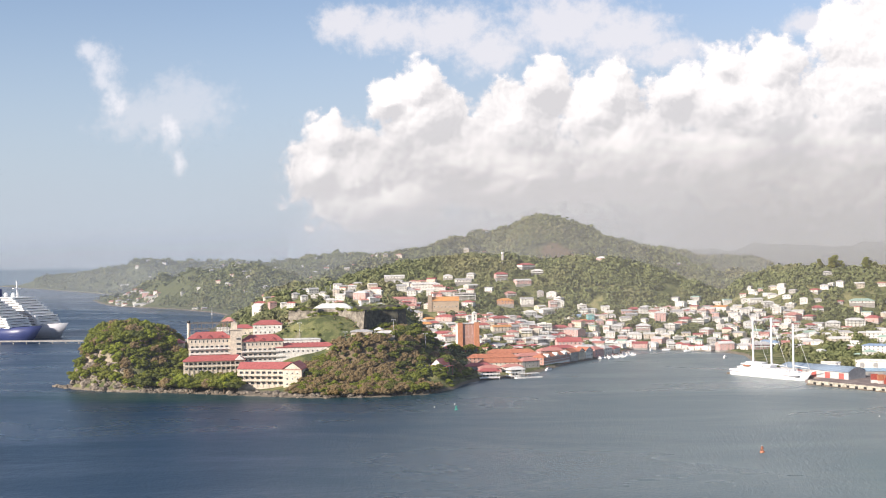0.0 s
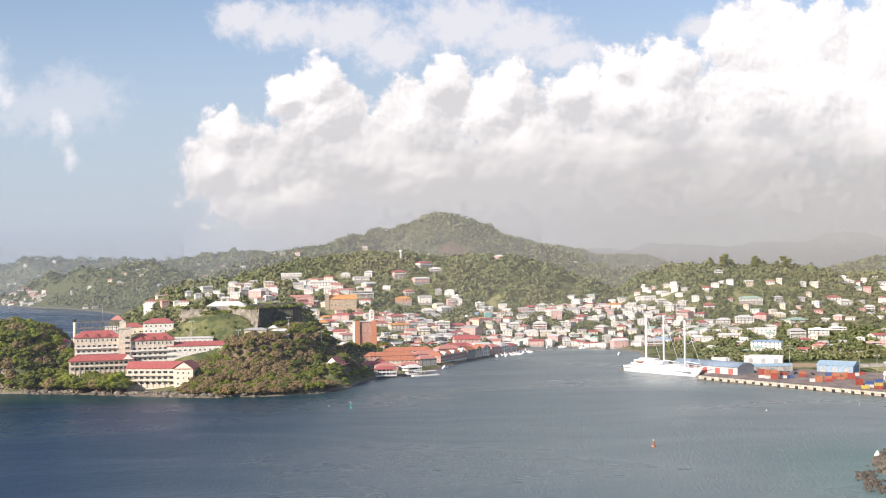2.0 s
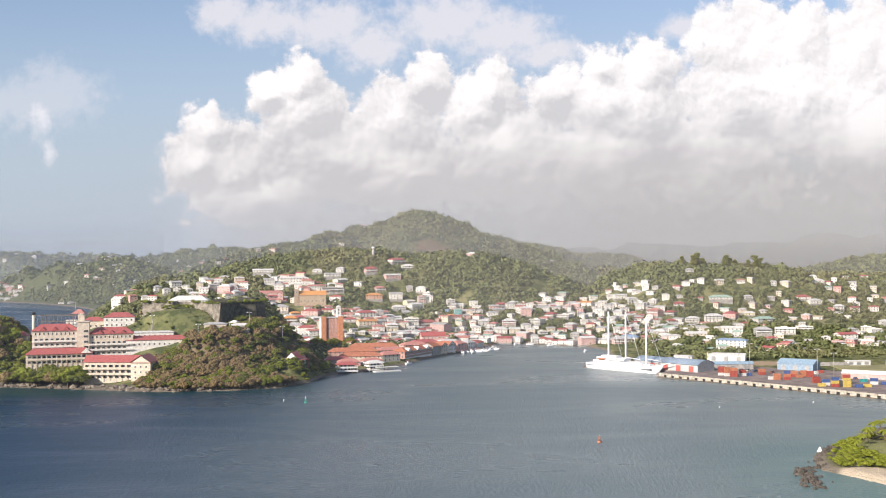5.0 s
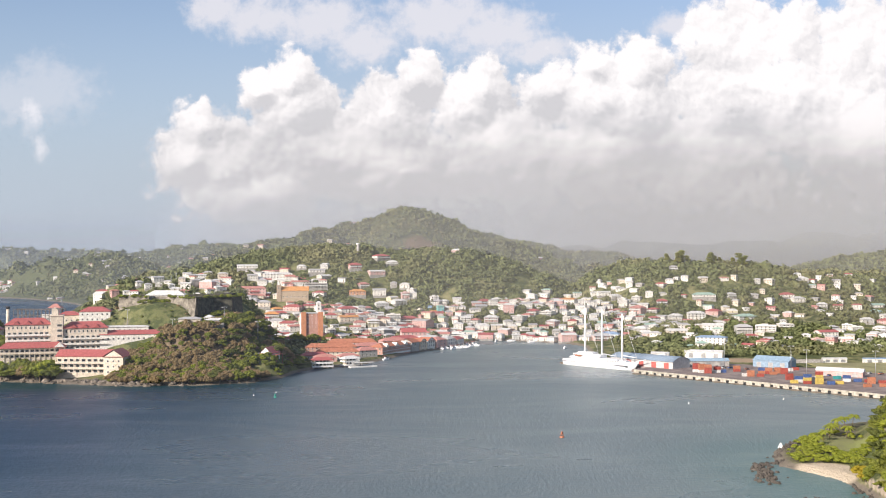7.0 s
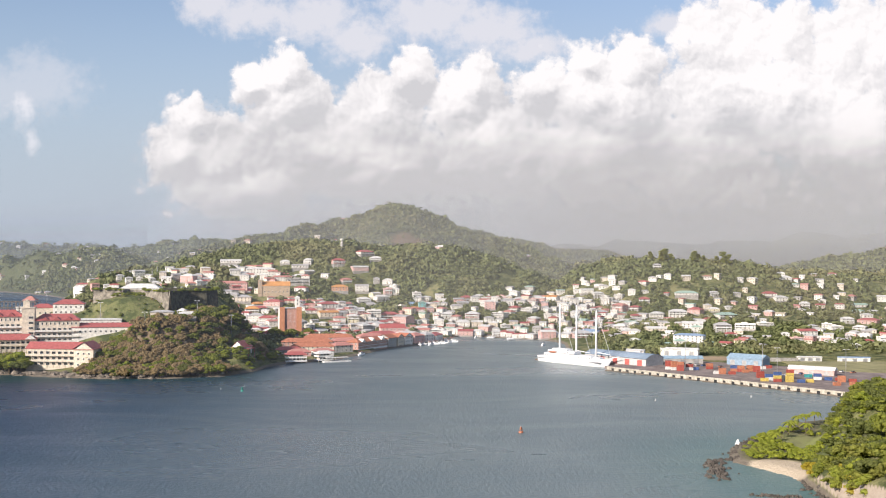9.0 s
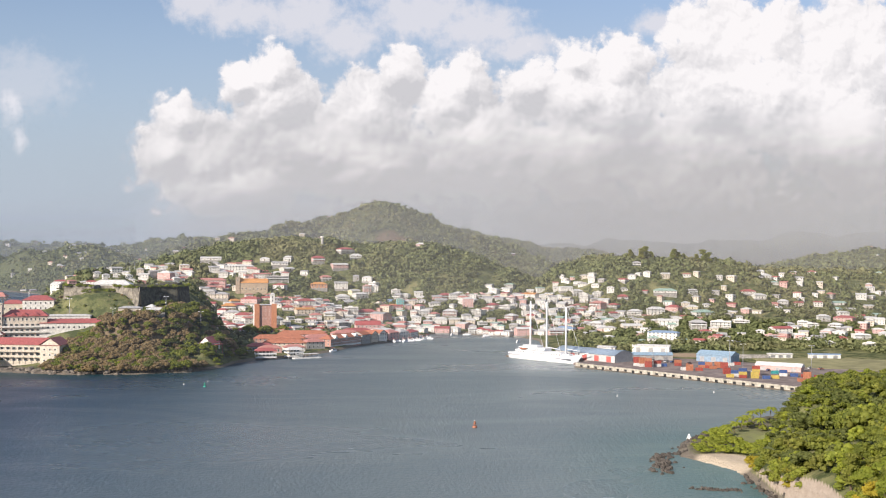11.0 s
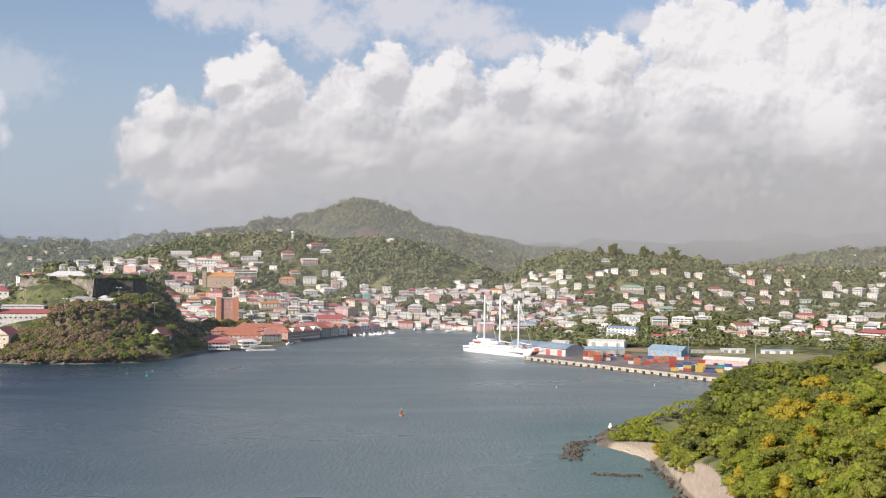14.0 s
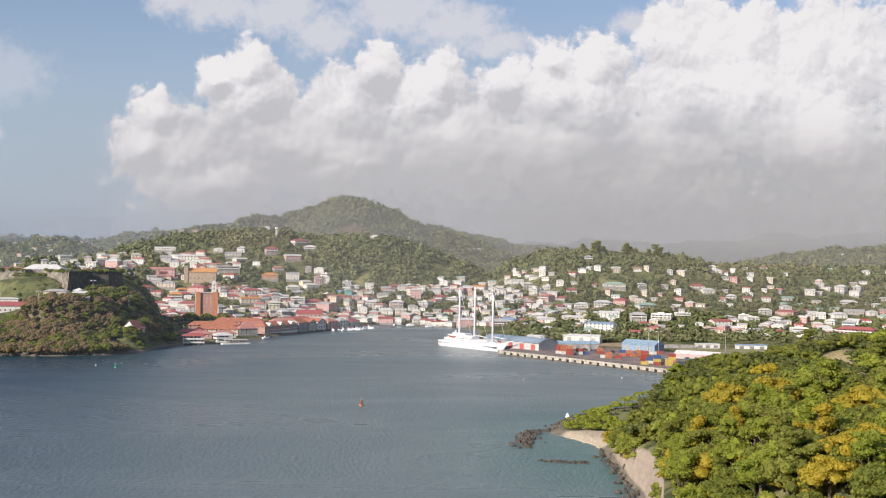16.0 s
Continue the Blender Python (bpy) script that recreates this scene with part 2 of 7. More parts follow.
def from_shore(x, y, ring):
    """Metres inside (positive) or outside (negative) a ring of shore points."""
    px, py = np.array(ring, float).T
    qx, qy = np.roll(px, -1), np.roll(py, -1)
    best = np.full(np.shape(x), 1e12)
    inside = np.zeros(np.shape(x), bool)
    for a, b, c, d in zip(px, py, qx, qy):
        ex, ey = c - a, d - b
        s = np.clip(((x - a) * ex + (y - b) * ey) / (ex * ex + ey * ey), 0, 1)
        best = np.minimum(best, (x - a - s * ex) ** 2 + (y - b - s * ey) ** 2)
        inside ^= ((b > y) != (d > y)) & (x < a + (y - b) * ex / (ey if ey else 1e-9))
    return np.where(inside, 1, -1) * np.sqrt(best)


def ease(v, a, b):
    s = np.clip((v - a) / (b - a), 0, 1)
    return s * s * (3 - 2 * s)


def hill(x, y, cx, cy, top, along, across, turn=0.0, sharp=1.0):
    """A rounded hill or ridge: its middle, height, half lengths along and across, and the turn of its long axis in degrees."""
    c, s = math.cos(radians(turn)), math.sin(radians(turn))
    u, v = ((x - cx) * c + (y - cy) * s) / along, (-(x - cx) * s + (y - cy) * c) / across
    return top * np.exp(-(u * u + v * v) ** sharp)


def ridge(x, y, wide, sharp, crest):
    """A ridge whose crest runs from point to point and whose flanks fall away on both sides."""
    out = np.zeros(np.shape(x))
    for (a, b, h), (c, d, k) in zip(crest, crest[1:]):
        ex, ey = c - a, d - b
        s = np.clip(((x - a) * ex + (y - b) * ey) / (ex * ex + ey * ey), 0, 1)
        off = np.hypot(x - a - s * ex, y - b - s * ey) / wide
        out = np.maximum(out, (h + (k - h) * s) * np.exp(-(off ** (1.35 * sharp))))
    return out


def wavy(x, y, size, seed):
    """Smooth uneven relief, about -1 to 1."""
    rng, out = np.random.RandomState(seed), 0
    for k in range(7):
        a, p, w = rng.uniform(0, 6.283), rng.uniform(0, 6.283), rng.uniform(0.6, 1.7) * 6.283 / size
        out = out + np.sin((x * math.cos(a) + y * math.sin(a)) * w + p + 0.9 * np.sin((y * math.cos(a) - x * math.sin(a)) * w * 0.63 + p * 2))
    return out / 4.2


# half width, sharpness and crest points (x, y, height) of each ridge
RIDGES = [
    (215, 1.15, [(-265, 1713, 92), (-213, 1772, 115), (-168, 1812, 119), (-126, 1852, 128), (-80, 1872, 143), (-30, 1872, 160), (11, 1882, 146), (69, 1892, 127), (118, 1902, 115), (166, 1893, 96), (222, 1873, 71)]),  # peak ridge
    (160, 1.3, [(-217, 2162, 126), (-150, 2162, 145), (-95, 2162, 136)]),  # far shoulder
    (200, 1.2, [(60, 2212, 134), (142, 2262, 125), (215, 2312, 104), (310, 2313, 81)]),  # far right flank
    (125, 1.4, [(-215, 1373, 74), (-179, 1363, 83), (-129, 1353, 88), (-72, 1343, 87), (-18, 1343, 79), (10, 1343, 77)]),  # mast ridge
    (95, 1.6, [(-11, 1343, 71), (24, 1323, 79), (58, 1313, 81), (91, 1313, 74), (124, 1303, 55), (151, 1303, 37)]),  # dome
    (125, 1.5, [(-1027, 2333, 15), (-961, 2293, 57), (-847, 2243, 76), (-767, 2213, 77), (-692, 2193, 83), (-632, 2163, 89), (-584, 2133, 77), (-526, 2063, 53)]),  # bay hill
    (190, 1.3, [(-742, 2613, 76), (-596, 2563, 98), (-494, 2462, 102), (-366, 2312, 110)]),  # back ridge
    (250, 1.4, [(-1371, 3213, 88), (-1264, 3212, 103), (-1149, 3213, 96), (-1033, 3213, 100), (-827, 3213, 94)]),  # far left ridge
    (230, 1.5, [(-2421, 4613, 4), (-2016, 4313, 48), (-1758, 4013, 53), (-1475, 3613, 84)]),  # far point
    (60, 1.5, [(196, 1290, 40), (221, 1283, 56), (248, 1283, 66), (290, 1273, 66)]),  # east hill, its western end
    (110, 1.5, [(285, 1273, 65), (317, 1273, 66), (356, 1273, 66), (397, 1278, 63), (444, 1283, 56), (490, 1283, 55), (567, 1283, 52), (693, 1283, 56)]),  # east hill
    (200, 1.3, [(628, 1913, 49), (706, 1913, 70), (784, 1913, 83), (872, 1913, 90), (1034, 1962, 108)]),  # mid hill
    (330, 1.3, [(309, 3412, 105), (607, 3412, 124), (870, 3412, 119), (1133, 3412, 131), (1203, 3412, 147), (1273, 3412, 131), (1378, 3412, 146), (1693, 3412, 172)]),  # high range
    (140, 1.4, [(191, 2313, 90), (262, 2313, 90), (327, 2363, 81), (395, 2413, 84), (457, 2413, 62)]),  # saddle
    (75, 1.5, [(-236, 1253, 58), (-191, 1248, 57), (-152, 1243, 54), (-106, 1233, 46)]),  # west spur
    (70, 1.5, [(-289, 1153, 52), (-240, 1143, 51), (-199, 1143, 47)]),  # fort road spur
    (75, 1.5, [(-162, 1163, 36), (-126, 1163, 34), (-74, 1123, 26)]),  # church slope
    (90, 1.5, [(22, 1173, 20), (94, 1183, 27), (161, 1193, 27)]),  # head slope
    (70, 1.5, [(236, 1033, 9), (299, 1043, 14), (391, 1073, 20), (478, 1063, 16), (577, 1063, 22)]),  # quay slope
    (75, 1.5, [(-1120, 2570, 10), (-990, 2340, 26), (-900, 2255, 36), (-790, 2200, 60)]),  # village slope
]
FORT = [(-165, 880, 44, 60, 92, 0, 3.0), (-194, 828, 36, 36, 15, -12, 2.0), (-228, 824, 31, 30, 22, 0, 2.5), (-182, 782, 21, 34, 22, 0, 2.0), (-134, 776, 33, 40, 30, 0, 2.0), (-116, 818, 32, 32, 32, 0, 1.8), (-88, 768, 13, 26, 26, 0, 2.2),
        (-312, 780, 36, 42, 40, 0, 2.0), (-335, 800, 26, 40, 40, 0, 1.7), (-235, 778, 16, 62, 26, 10, 2.0), (-150, 748, 13, 50, 26, -10, 1.6), (-165, 870, 24, 70, 50, 0, 1.6)]


def land(x, y):
    """Height of the ground above the sea at x, y."""
    x, y = np.asarray(x, float), np.asarray(y, float)
    d = from_shore(x, y, COAST)
    n = from_shore(x, y, HEAD)
    slope = sum(ridge(x, y, *r) ** 10 for r in RIDGES) ** 0.1
    fort = sum(hill(x, y, *h) ** 4 for h in FORT) ** 0.25
    port = ease(np.hypot((x - 340) / 175, (y - 715) / 140), 0.8, 1.25)
    main = (2.4 - 1.3 * ease(-x, 60, 80) * ease(-y, -900, -860)) * ease(d, -1, 3) + slope * ease(d, 5, 90) * port + fort * ease(d, -2, 11)
    main = main + wavy(x, y, 70, 3) * 1.6 * ease(main, 8, 40) + wavy(x, y, 260, 4) * 4 * ease(main, 30, 90) + wavy(x, y, 24, 5) * 1.0 * ease(main, 6, 20)
    spur = np.abs(wavy(x, y, 300, 8)) * 0.8 + np.abs(wavy(x, y, 110, 9)) * 0.35
    main = main - 28 * np.clip(spur, 0, 1.3) * ease(main, 40, 80) * ease(y, 1380, 1560) * (1 - ease(main, 118, 150))
    bay = ease(y, 390, 404)
    rise = np.minimum(n - 12 * bay, np.where(y > 405, x - 184 - np.maximum(0, y - 415) * 0.40, 1e3))
    near = (1.5 * ease(n, -1, 5) + (3.5 + 7.5 * ease(-y, -385, -325)) * (1 - bay) * ease(n, 0.5, 3.5) + (14 + 6 * bay) * ease(rise, 1, 26) + 5 * ease(rise, 24, 90) + hill(x, y, 290, 400, 12, 55, 55)
            + wavy(x, y, 30, 6) * 1.2 * ease(n, 20, 60))
    return np.where(d > -1, main, np.where(n > -1, near, -np.minimum(9, 0.6 + 0.12 * np.minimum(-d, -n))))


# ---- ground and sea ----
def mesh_thing(name, verts, faces, mat, smooth=False, parent=None):
    me = bpy.data.meshes.new(name)
    me.from_pydata([tuple(v) for v in verts], [], [tuple(f) for f in faces])
    me.materials.append(mat)
    if smooth:
        me.polygons.foreach_set("use_smooth", [True] * len(me.polygons))
    ob = new(name, me)
    if parent:
        ob.parent = parent
    return ob


def grid_mesh(name, x, y, z, mat):
    rows, cols = x.shape
    me = bpy.data.meshes.new(name)
    me.vertices.add(rows * cols)
    me.vertices.foreach_set("co", np.stack([x, y, z], -1).astype(np.float32).ravel())
    i = np.arange(rows * cols).reshape(rows, cols)
    quads = np.stack([i[:-1, :-1], i[:-1, 1:], i[1:, 1:], i[1:, :-1]], -1).reshape(-1, 4)
    me.loops.add(quads.size)
    me.polygons.add(len(quads))
    me.loops.foreach_set("vertex_index", quads.ravel().astype(np.int32))
    me.polygons.foreach_set("loop_start", np.arange(0, quads.size, 4, dtype=np.int32))
    me.polygons.foreach_set("use_smooth", np.ones(len(quads), bool))
    me.update(calc_edges=True)
    me.materials.append(mat)
    return new(name, me)


turns = np.radians(np.concatenate([np.linspace(-75, -30, 24), np.linspace(-29.9, 29.9, 380), np.linspace(30, 75, 24)]))
reach = np.concatenate([np.linspace(150, 238, 20), np.linspace(240, 479, 150), 480 * (5400 / 480) ** np.linspace(0, 1, 220)])
turn_grid, reach_grid = np.meshgrid(turns, reach)
gx, gy = 50 + np.sin(turn_grid) * reach_grid, np.cos(turn_grid) * reach_grid
ground = grid_mesh("ground", gx, gy, land(gx, gy), LAND)
tagged(ground, "green and brown hilly coast falling to a rocky shore", "ground", kind="structure")
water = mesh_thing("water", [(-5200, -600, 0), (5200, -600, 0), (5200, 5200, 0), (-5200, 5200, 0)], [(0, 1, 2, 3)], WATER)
tagged(water, "calm blue harbour water with fine ripples", "water", kind="structure")

# ---- the cumulus bank behind the mountain: one flat glowing sheet ----
# middle and half size of the heaps, laid out to fit the camera's view, in hundreds of 1.33 m: along the bank and up
BANK_WEST = [(3.45, 2.20, 0.50, 0.42), (3.25, 1.60, 0.62, 0.55), (4.10, 1.55, 1.10, 0.75), (4.55, 2.85, 0.42, 0.42), (5.10, 3.08, 0.52, 0.44), (5.25, 2.45, 0.80, 0.72),
             (4.60, 1.05, 1.40, 0.55), (5.80, 1.70, 1.20, 0.90), (7.40, 3.05, 0.46, 0.48), (6.95, 2.35, 0.85, 0.75), (8.50, 2.90, 0.68, 0.50), (8.15, 2.45, 0.70, 0.60), (7.10, 1.45, 1.40, 0.85)]
BANK_EAST = [(8.70, 1.65, 1.40, 0.95), (9.80, 2.85, 0.72, 0.52), (10.50, 3.28, 0.42, 0.36), (10.55, 2.60, 1.00, 0.80), (11.40, 3.22, 0.52, 0.52), (11.20, 2.50, 0.90, 0.75), (10.60, 1.60, 1.50, 0.90), (12.80, 3.70, 0.72, 0.72),
             (13.50, 3.72, 0.80, 0.78), (12.90, 2.65, 1.10, 0.85), (14.20, 2.60, 1.40, 1.10), (14.05, 3.80, 0.62, 0.66), (15.20, 3.60, 0.72, 0.95), (15.90, 3.40, 1.10, 1.20), (15.60, 1.90, 1.50, 1.30), (12.60, 1.60, 1.50, 0.90), (17.60, 2.80, 1.80, 1.60)]
VEIL = [(3.80, 4.30, 0.60, 0.34), (4.55, 4.15, 0.95, 0.42), (5.60, 4.10, 1.05, 0.50), (6.45, 3.70, 0.60, 0.48), (7.80, 4.15, 1.10, 0.60), (8.80, 3.85, 1.00, 0.50), (9.60, 3.55, 0.62, 0.26), (11.95, 4.00, 0.40, 0.26), (0.70, 2.90, 0.95, 0.55), (0.05, 2.70, 1.00, 0.45)]
PUFFS = [(-0.80, 3.62, 0.36, 0.52), (-0.62, 3.08, 0.30, 0.40), (-1.10, 3.98, 0.28, 0.24), (0.45, 2.35, 0.24, 0.50), (0.62, 1.85, 0.20, 0.30)]
# Shade and sunlight painted onto the heaps, in the same units.
SHADE_OVALS = [(8.40, 1.75, 0.60, 0.24), (7.40, 2.65, 0.50, 0.45), (9.90, 2.50, 0.60, 0.45), (12.40, 3.50, 0.40, 0.26), (11.90, 1.70, 1.30, 0.40), (5.70, 2.30, 0.65, 0.45), (6.40, 2.90, 0.55, 0.45), (14.50, 1.30, 1.30, 0.50), (3.90, 1.90, 0.50, 0.35)]
SUN_OVALS = [(8.60, 2.80, 0.65, 0.45), (4.85, 2.95, 0.55, 0.35), (13.60, 3.30, 1.20, 0.80), (11.30, 3.05, 0.70, 0.50), (10.75, 1.35, 0.60, 0.26), (15.20, 2.30, 1.10, 0.80), (3.45, 2.15, 0.40, 0.30), (8.70, 2.05, 0.50, 0.30)]


def m_cloud():
    m, n, b = material("cumulus_cloud", 1.0, spec=0.0)
    m.node_tree.nodes.remove(b)
    m.cycles.emission_sampling = "NONE"
    axes = n.add("ShaderNodeSeparateXYZ")
    n.put(axes.inputs[0], place(n))
    flat = n.add("ShaderNodeCombineXYZ")
    n.put(flat.inputs[0], n.math("ADD", n.math("MULTIPLY", axes.outputs[0], 0.007493), 7.593))
    n.put(flat.inputs[1], n.math("MULTIPLY", n.math("SUBTRACT", axes.outputs[2], 95.0), 0.007493))
    flat = flat.outputs[0]

    def heaps(where, ovals, blend):
        out = None
        for cx, cy, rx, ry in ovals:
            off = n.vec("MULTIPLY", n.vec("SUBTRACT", where, (cx, cy, 0)), (1 / rx, 1 / ry, 0))
            one = n.math("SUBTRACT", 1.0, n.vec("LENGTH", off))
            out = one if out is None else n.math("SMOOTH_MAX", out, one, blend)
        return out

    def billow(where):
        cell = n.add("ShaderNodeTexVoronoi", feature="SMOOTH_F1")
        n.put(cell.inputs["Vector"], n.vec("ADD", where, n.vec("MULTIPLY", wisp, (0.5, 0.5, 0))))
        for key, value in (("Scale", 1.9), ("Detail", 3.5), ("Roughness", 0.55), ("Smoothness", 0.7)):
            cell.inputs[key].default_value = value
        return n.math("SUBTRACT", 0.5, cell.outputs["Distance"])

    wisp = n.add("ShaderNodeTexNoise")
    n.put(wisp.inputs["Vector"], flat)
    for key, value in (("Scale", 1.6), ("Detail", 6.0), ("Roughness", 0.6)):
        wisp.inputs[key].default_value = value
    wisp = n.vec("SUBTRACT", wisp.outputs["Color"], (0.5, 0.5, 0.5))
    bent = n.vec("ADD", flat, n.vec("MULTIPLY", wisp, (0.55, 0.45, 0)))
    fine = n.noise(flat, 3.4, 7.0, 0.6, 0.1)
    ovals = BANK_WEST + BANK_EAST
    thick = heaps(bent, ovals, 0.2)
    swell = billow(flat)
    bank = n.math("ADD", n.math("ADD", thick, n.math("MULTIPLY", swell, 0.75)), n.math("MULTIPLY", n.math("SUBTRACT", fine, 0.5), 0.9))
    cover = n.span(bank, -0.62, -0.22)
    # Sunlit and shaded sides go into the sheet's own glow.
    toward = (-0.10, 0.15, 0)
    behind = heaps(n.vec("ADD", bent, toward), ovals, 0.2)
    swell_behind = billow(n.vec("ADD", flat, (-0.05, 0.08, 0)))
    fine_behind = n.noise(n.vec("ADD", flat, (-0.05, 0.08, 0)), 3.4, 7.0, 0.6, 0.1)
    lit = n.math("MULTIPLY", n.math("SUBTRACT", thick, behind), 1.35)
    lit = n.math("ADD", lit, n.math("MULTIPLY", n.math("SUBTRACT", swell, swell_behind), 0.8))
    lit = n.math("ADD", lit, n.math("MULTIPLY", n.math("SUBTRACT", fine, fine_behind), 0.35))
    up = n.add("ShaderNodeSeparateXYZ")
    n.put(up.inputs[0], flat)
    lit = n.math("ADD", lit, n.span(up.outputs[1], 0.6, 3.6, -0.04, 0.40, False))
    lit = n.math("ADD", lit, n.math("MULTIPLY", n.math("SUBTRACT", n.noise(n.vec("ADD", flat, (4.1, 2.3, 0)), 0.8, 3.0, 0.5), 0.5), 1.1))
    lit = n.math("ADD", lit, n.span(up.outputs[0], 9.0, 15.0, 0.0, 0.12, False))
    ragged = n.math("MULTIPLY", n.math("SUBTRACT", fine, 0.5), 1.4)
    lit = n.math("SUBTRACT", lit, n.span(n.math("ADD", heaps(bent, SHADE_OVALS, 0.3), ragged), -0.1, 0.8, 0.0, 0.28))
    lit = n.math("ADD", lit, n.span(n.math("ADD", heaps(bent, SUN_OVALS, 0.3), ragged), -0.1, 0.7, 0.0, 0.24))
    white = n.mix(n.span(lit, -0.12, 0.72, 0.0, 1.0, False), (0.455, 0.462, 0.470), (0.700, 0.695, 0.682))
    veil = n.math("ADD", heaps(bent, VEIL, 0.3), n.math("MULTIPLY", n.math("SUBTRACT", fine, 0.5), 1.7))
    thin = n.math("MULTIPLY", n.span(veil, -0.35, 0.65), n.span(up.outputs[0], 1.5, 3.5, 0.42, 0.84))
    puff = n.math("ADD", heaps(bent, PUFFS, 0.3), n.math("MULTIPLY", n.math("SUBTRACT", fine, 0.5), 1.6))
    puffs = n.math("MULTIPLY", n.span(puff, -0.15, 0.9), 0.58)
    rain = n.math("MULTIPLY", n.span(up.outputs[1], 1.15, 0.4), n.span(up.outputs[0], 2.2, 5.2, 0.0, 0.86))
    rain = n.math("MULTIPLY", rain, n.span(up.outputs[1], -0.35, 0.45, 0.55, 1.0))
    col = n.mix(puffs, (0.565, 0.57, 0.59), (0.70, 0.70, 0.71))
    col = n.mix(cover, col, white)
    col = n.mix(rain, col, n.mix(n.span(up.outputs[0], 4.0, 11.0), (0.43, 0.45, 0.47), (0.385, 0.40, 0.41)))
    clear = n.math("MULTIPLY", n.math("SUBTRACT", 1.0, thin), n.math("SUBTRACT", 1.0, puffs))
    clear = n.math("MULTIPLY", n.math("MULTIPLY", clear, n.math("SUBTRACT", 1.0, cover)), n.math("SUBTRACT", 1.0, rain))
    glow, gap, blend = n.add("ShaderNodeEmission"), n.add("ShaderNodeBsdfTransparent"), n.add("ShaderNodeMixShader")
    n.put(glow.inputs[0], col)
    n.put(blend.inputs[0], clear)
    n.put(blend.inputs[1], glow.outputs[0])
    n.put(blend.inputs[2], gap.outputs[0])
    n.put(m.node_tree.nodes["Material Output"].inputs[0], blend.outputs[0])
    return m


# Its distance is fitted so the cloud's drift looks right from the camera.
cloud = mesh_thing("backdrop_cloud", [(-1700, 2630, -20), (3000, 2630, -20), (3000, 2630, 1100), (-1700, 2630, 1100)], [(0, 1, 2, 3)], m_cloud())
tagged(cloud, "bank of white cumulus cloud with grey rain-dark base", "cloud", kind="structure")

# ---- tools for building things ----
def box(bm, x0, y0, z0, x1, y1, z1, mat=0, bevel=0.0):
    v = [bm.verts.new((x, y, z)) for z in (z0, z1) for x, y in ((x0, y0), (x1, y0), (x1, y1), (x0, y1))]
    made = [bm.faces.new([v[i] for i in f]) for f in ((3, 2, 1, 0), (4, 5, 6, 7), (0, 1, 5, 4), (1, 2, 6, 5), (2, 3, 7, 6), (3, 0, 4, 7))]
    for face in made:
        face.material_index = mat
    if bevel:
        bmesh.ops.bevel(bm, geom=list({e for f in made for e in f.edges}), offset=bevel, segments=1, affect="EDGES")
    return v


def tube(bm, a, b, ra, rb, sides=8, mat=0):
    """A tapered round bar from a to b."""
    a, b = Vector(a), Vector(b)
    turn = (b - a).to_track_quat("Z", "Y")
    rings = []
    for at, r in ((a, ra), (b, rb)):
        rings.append([bm.verts.new(at + turn @ Vector((r * math.cos(6.2832 * i / sides), r * math.sin(6.2832 * i / sides), 0))) for i in range(sides)])
    for i in range(sides):
        f = bm.faces.new((rings[0][i], rings[0][(i + 1) % sides], rings[1][(i + 1) % sides], rings[1][i]))
        f.material_index, f.smooth = mat, True
    bm.faces.new(rings[0][::-1]).material_index = mat
    bm.faces.new(rings[1]).material_index = mat


def prism(bm, outline, z0, z1, mat=0):
    """A flat outline (counter-clockwise x, y) raised from z0 to z1."""
    lo, hi = [bm.verts.new((x, y, z0)) for x, y in outline], [bm.verts.new((x, y, z1)) for x, y in outline]
    bm.faces.new(lo[::-1]).material_index = mat
    bm.faces.new(hi).material_index = mat
    for i in range(len(lo)):
        j = (i + 1) % len(lo)
        bm.faces.new((lo[i], lo[j], hi[j], hi[i])).material_index = mat


def hip(bm, x0, y0, x1, y1, z, rise, inset, over=0.5, thick=0.25, mat=0, ends=True):
    """A hipped roof (inset > 0) or gable roof (inset 0) with its ridge along x, or along y where the plan is deeper than wide."""
    x0, y0, x1, y1 = x0 - over, y0 - over, x1 + over, y1 + over
    if x1 - x0 >= y1 - y0:
        m = (y0 + y1) / 2
        top = [(x0 + inset, m, z + rise), (x1 - inset, m, z + rise)]
        faces = [(4, 5, 9, 8), (6, 7, 8, 9), (7, 4, 8), (5, 6, 9)]
    else:
        m = (x0 + x1) / 2
        top = [(m, y0 + inset, z + rise), (m, y1 - inset, z + rise)]
        faces = [(5, 6, 9, 8), (7, 4, 8, 9), (4, 5, 8), (6, 7, 9)]
    faces = faces if ends else faces[:2]
    v = [bm.verts.new(c) for c in ((x0, y0, z - thick), (x1, y0, z - thick), (x1, y1, z - thick), (x0, y1, z - thick), (x0, y0, z), (x1, y0, z), (x1, y1, z), (x0, y1, z), *top)]
    for f in [(3, 2, 1, 0), (0, 1, 5, 4), (1, 2, 6, 5), (2, 3, 7, 6), (3, 0, 4, 7), *faces]:
        bm.faces.new([v[i] for i in f]).material_index = mat


def part(name, bm, mats, parent=None, label=""):
    """Links a bmesh as one mesh object, under a thing or a part where one is given."""
    me = bpy.data.meshes.new(name)
    bm.to_mesh(me)
    bm.free()
    for m in mats if isinstance(mats, (list, tuple)) else [mats]:
        me.materials.append(m)
    ob = new(name, me)
    if parent is not None:
        ob.parent = parent
    return tagged(ob, label)


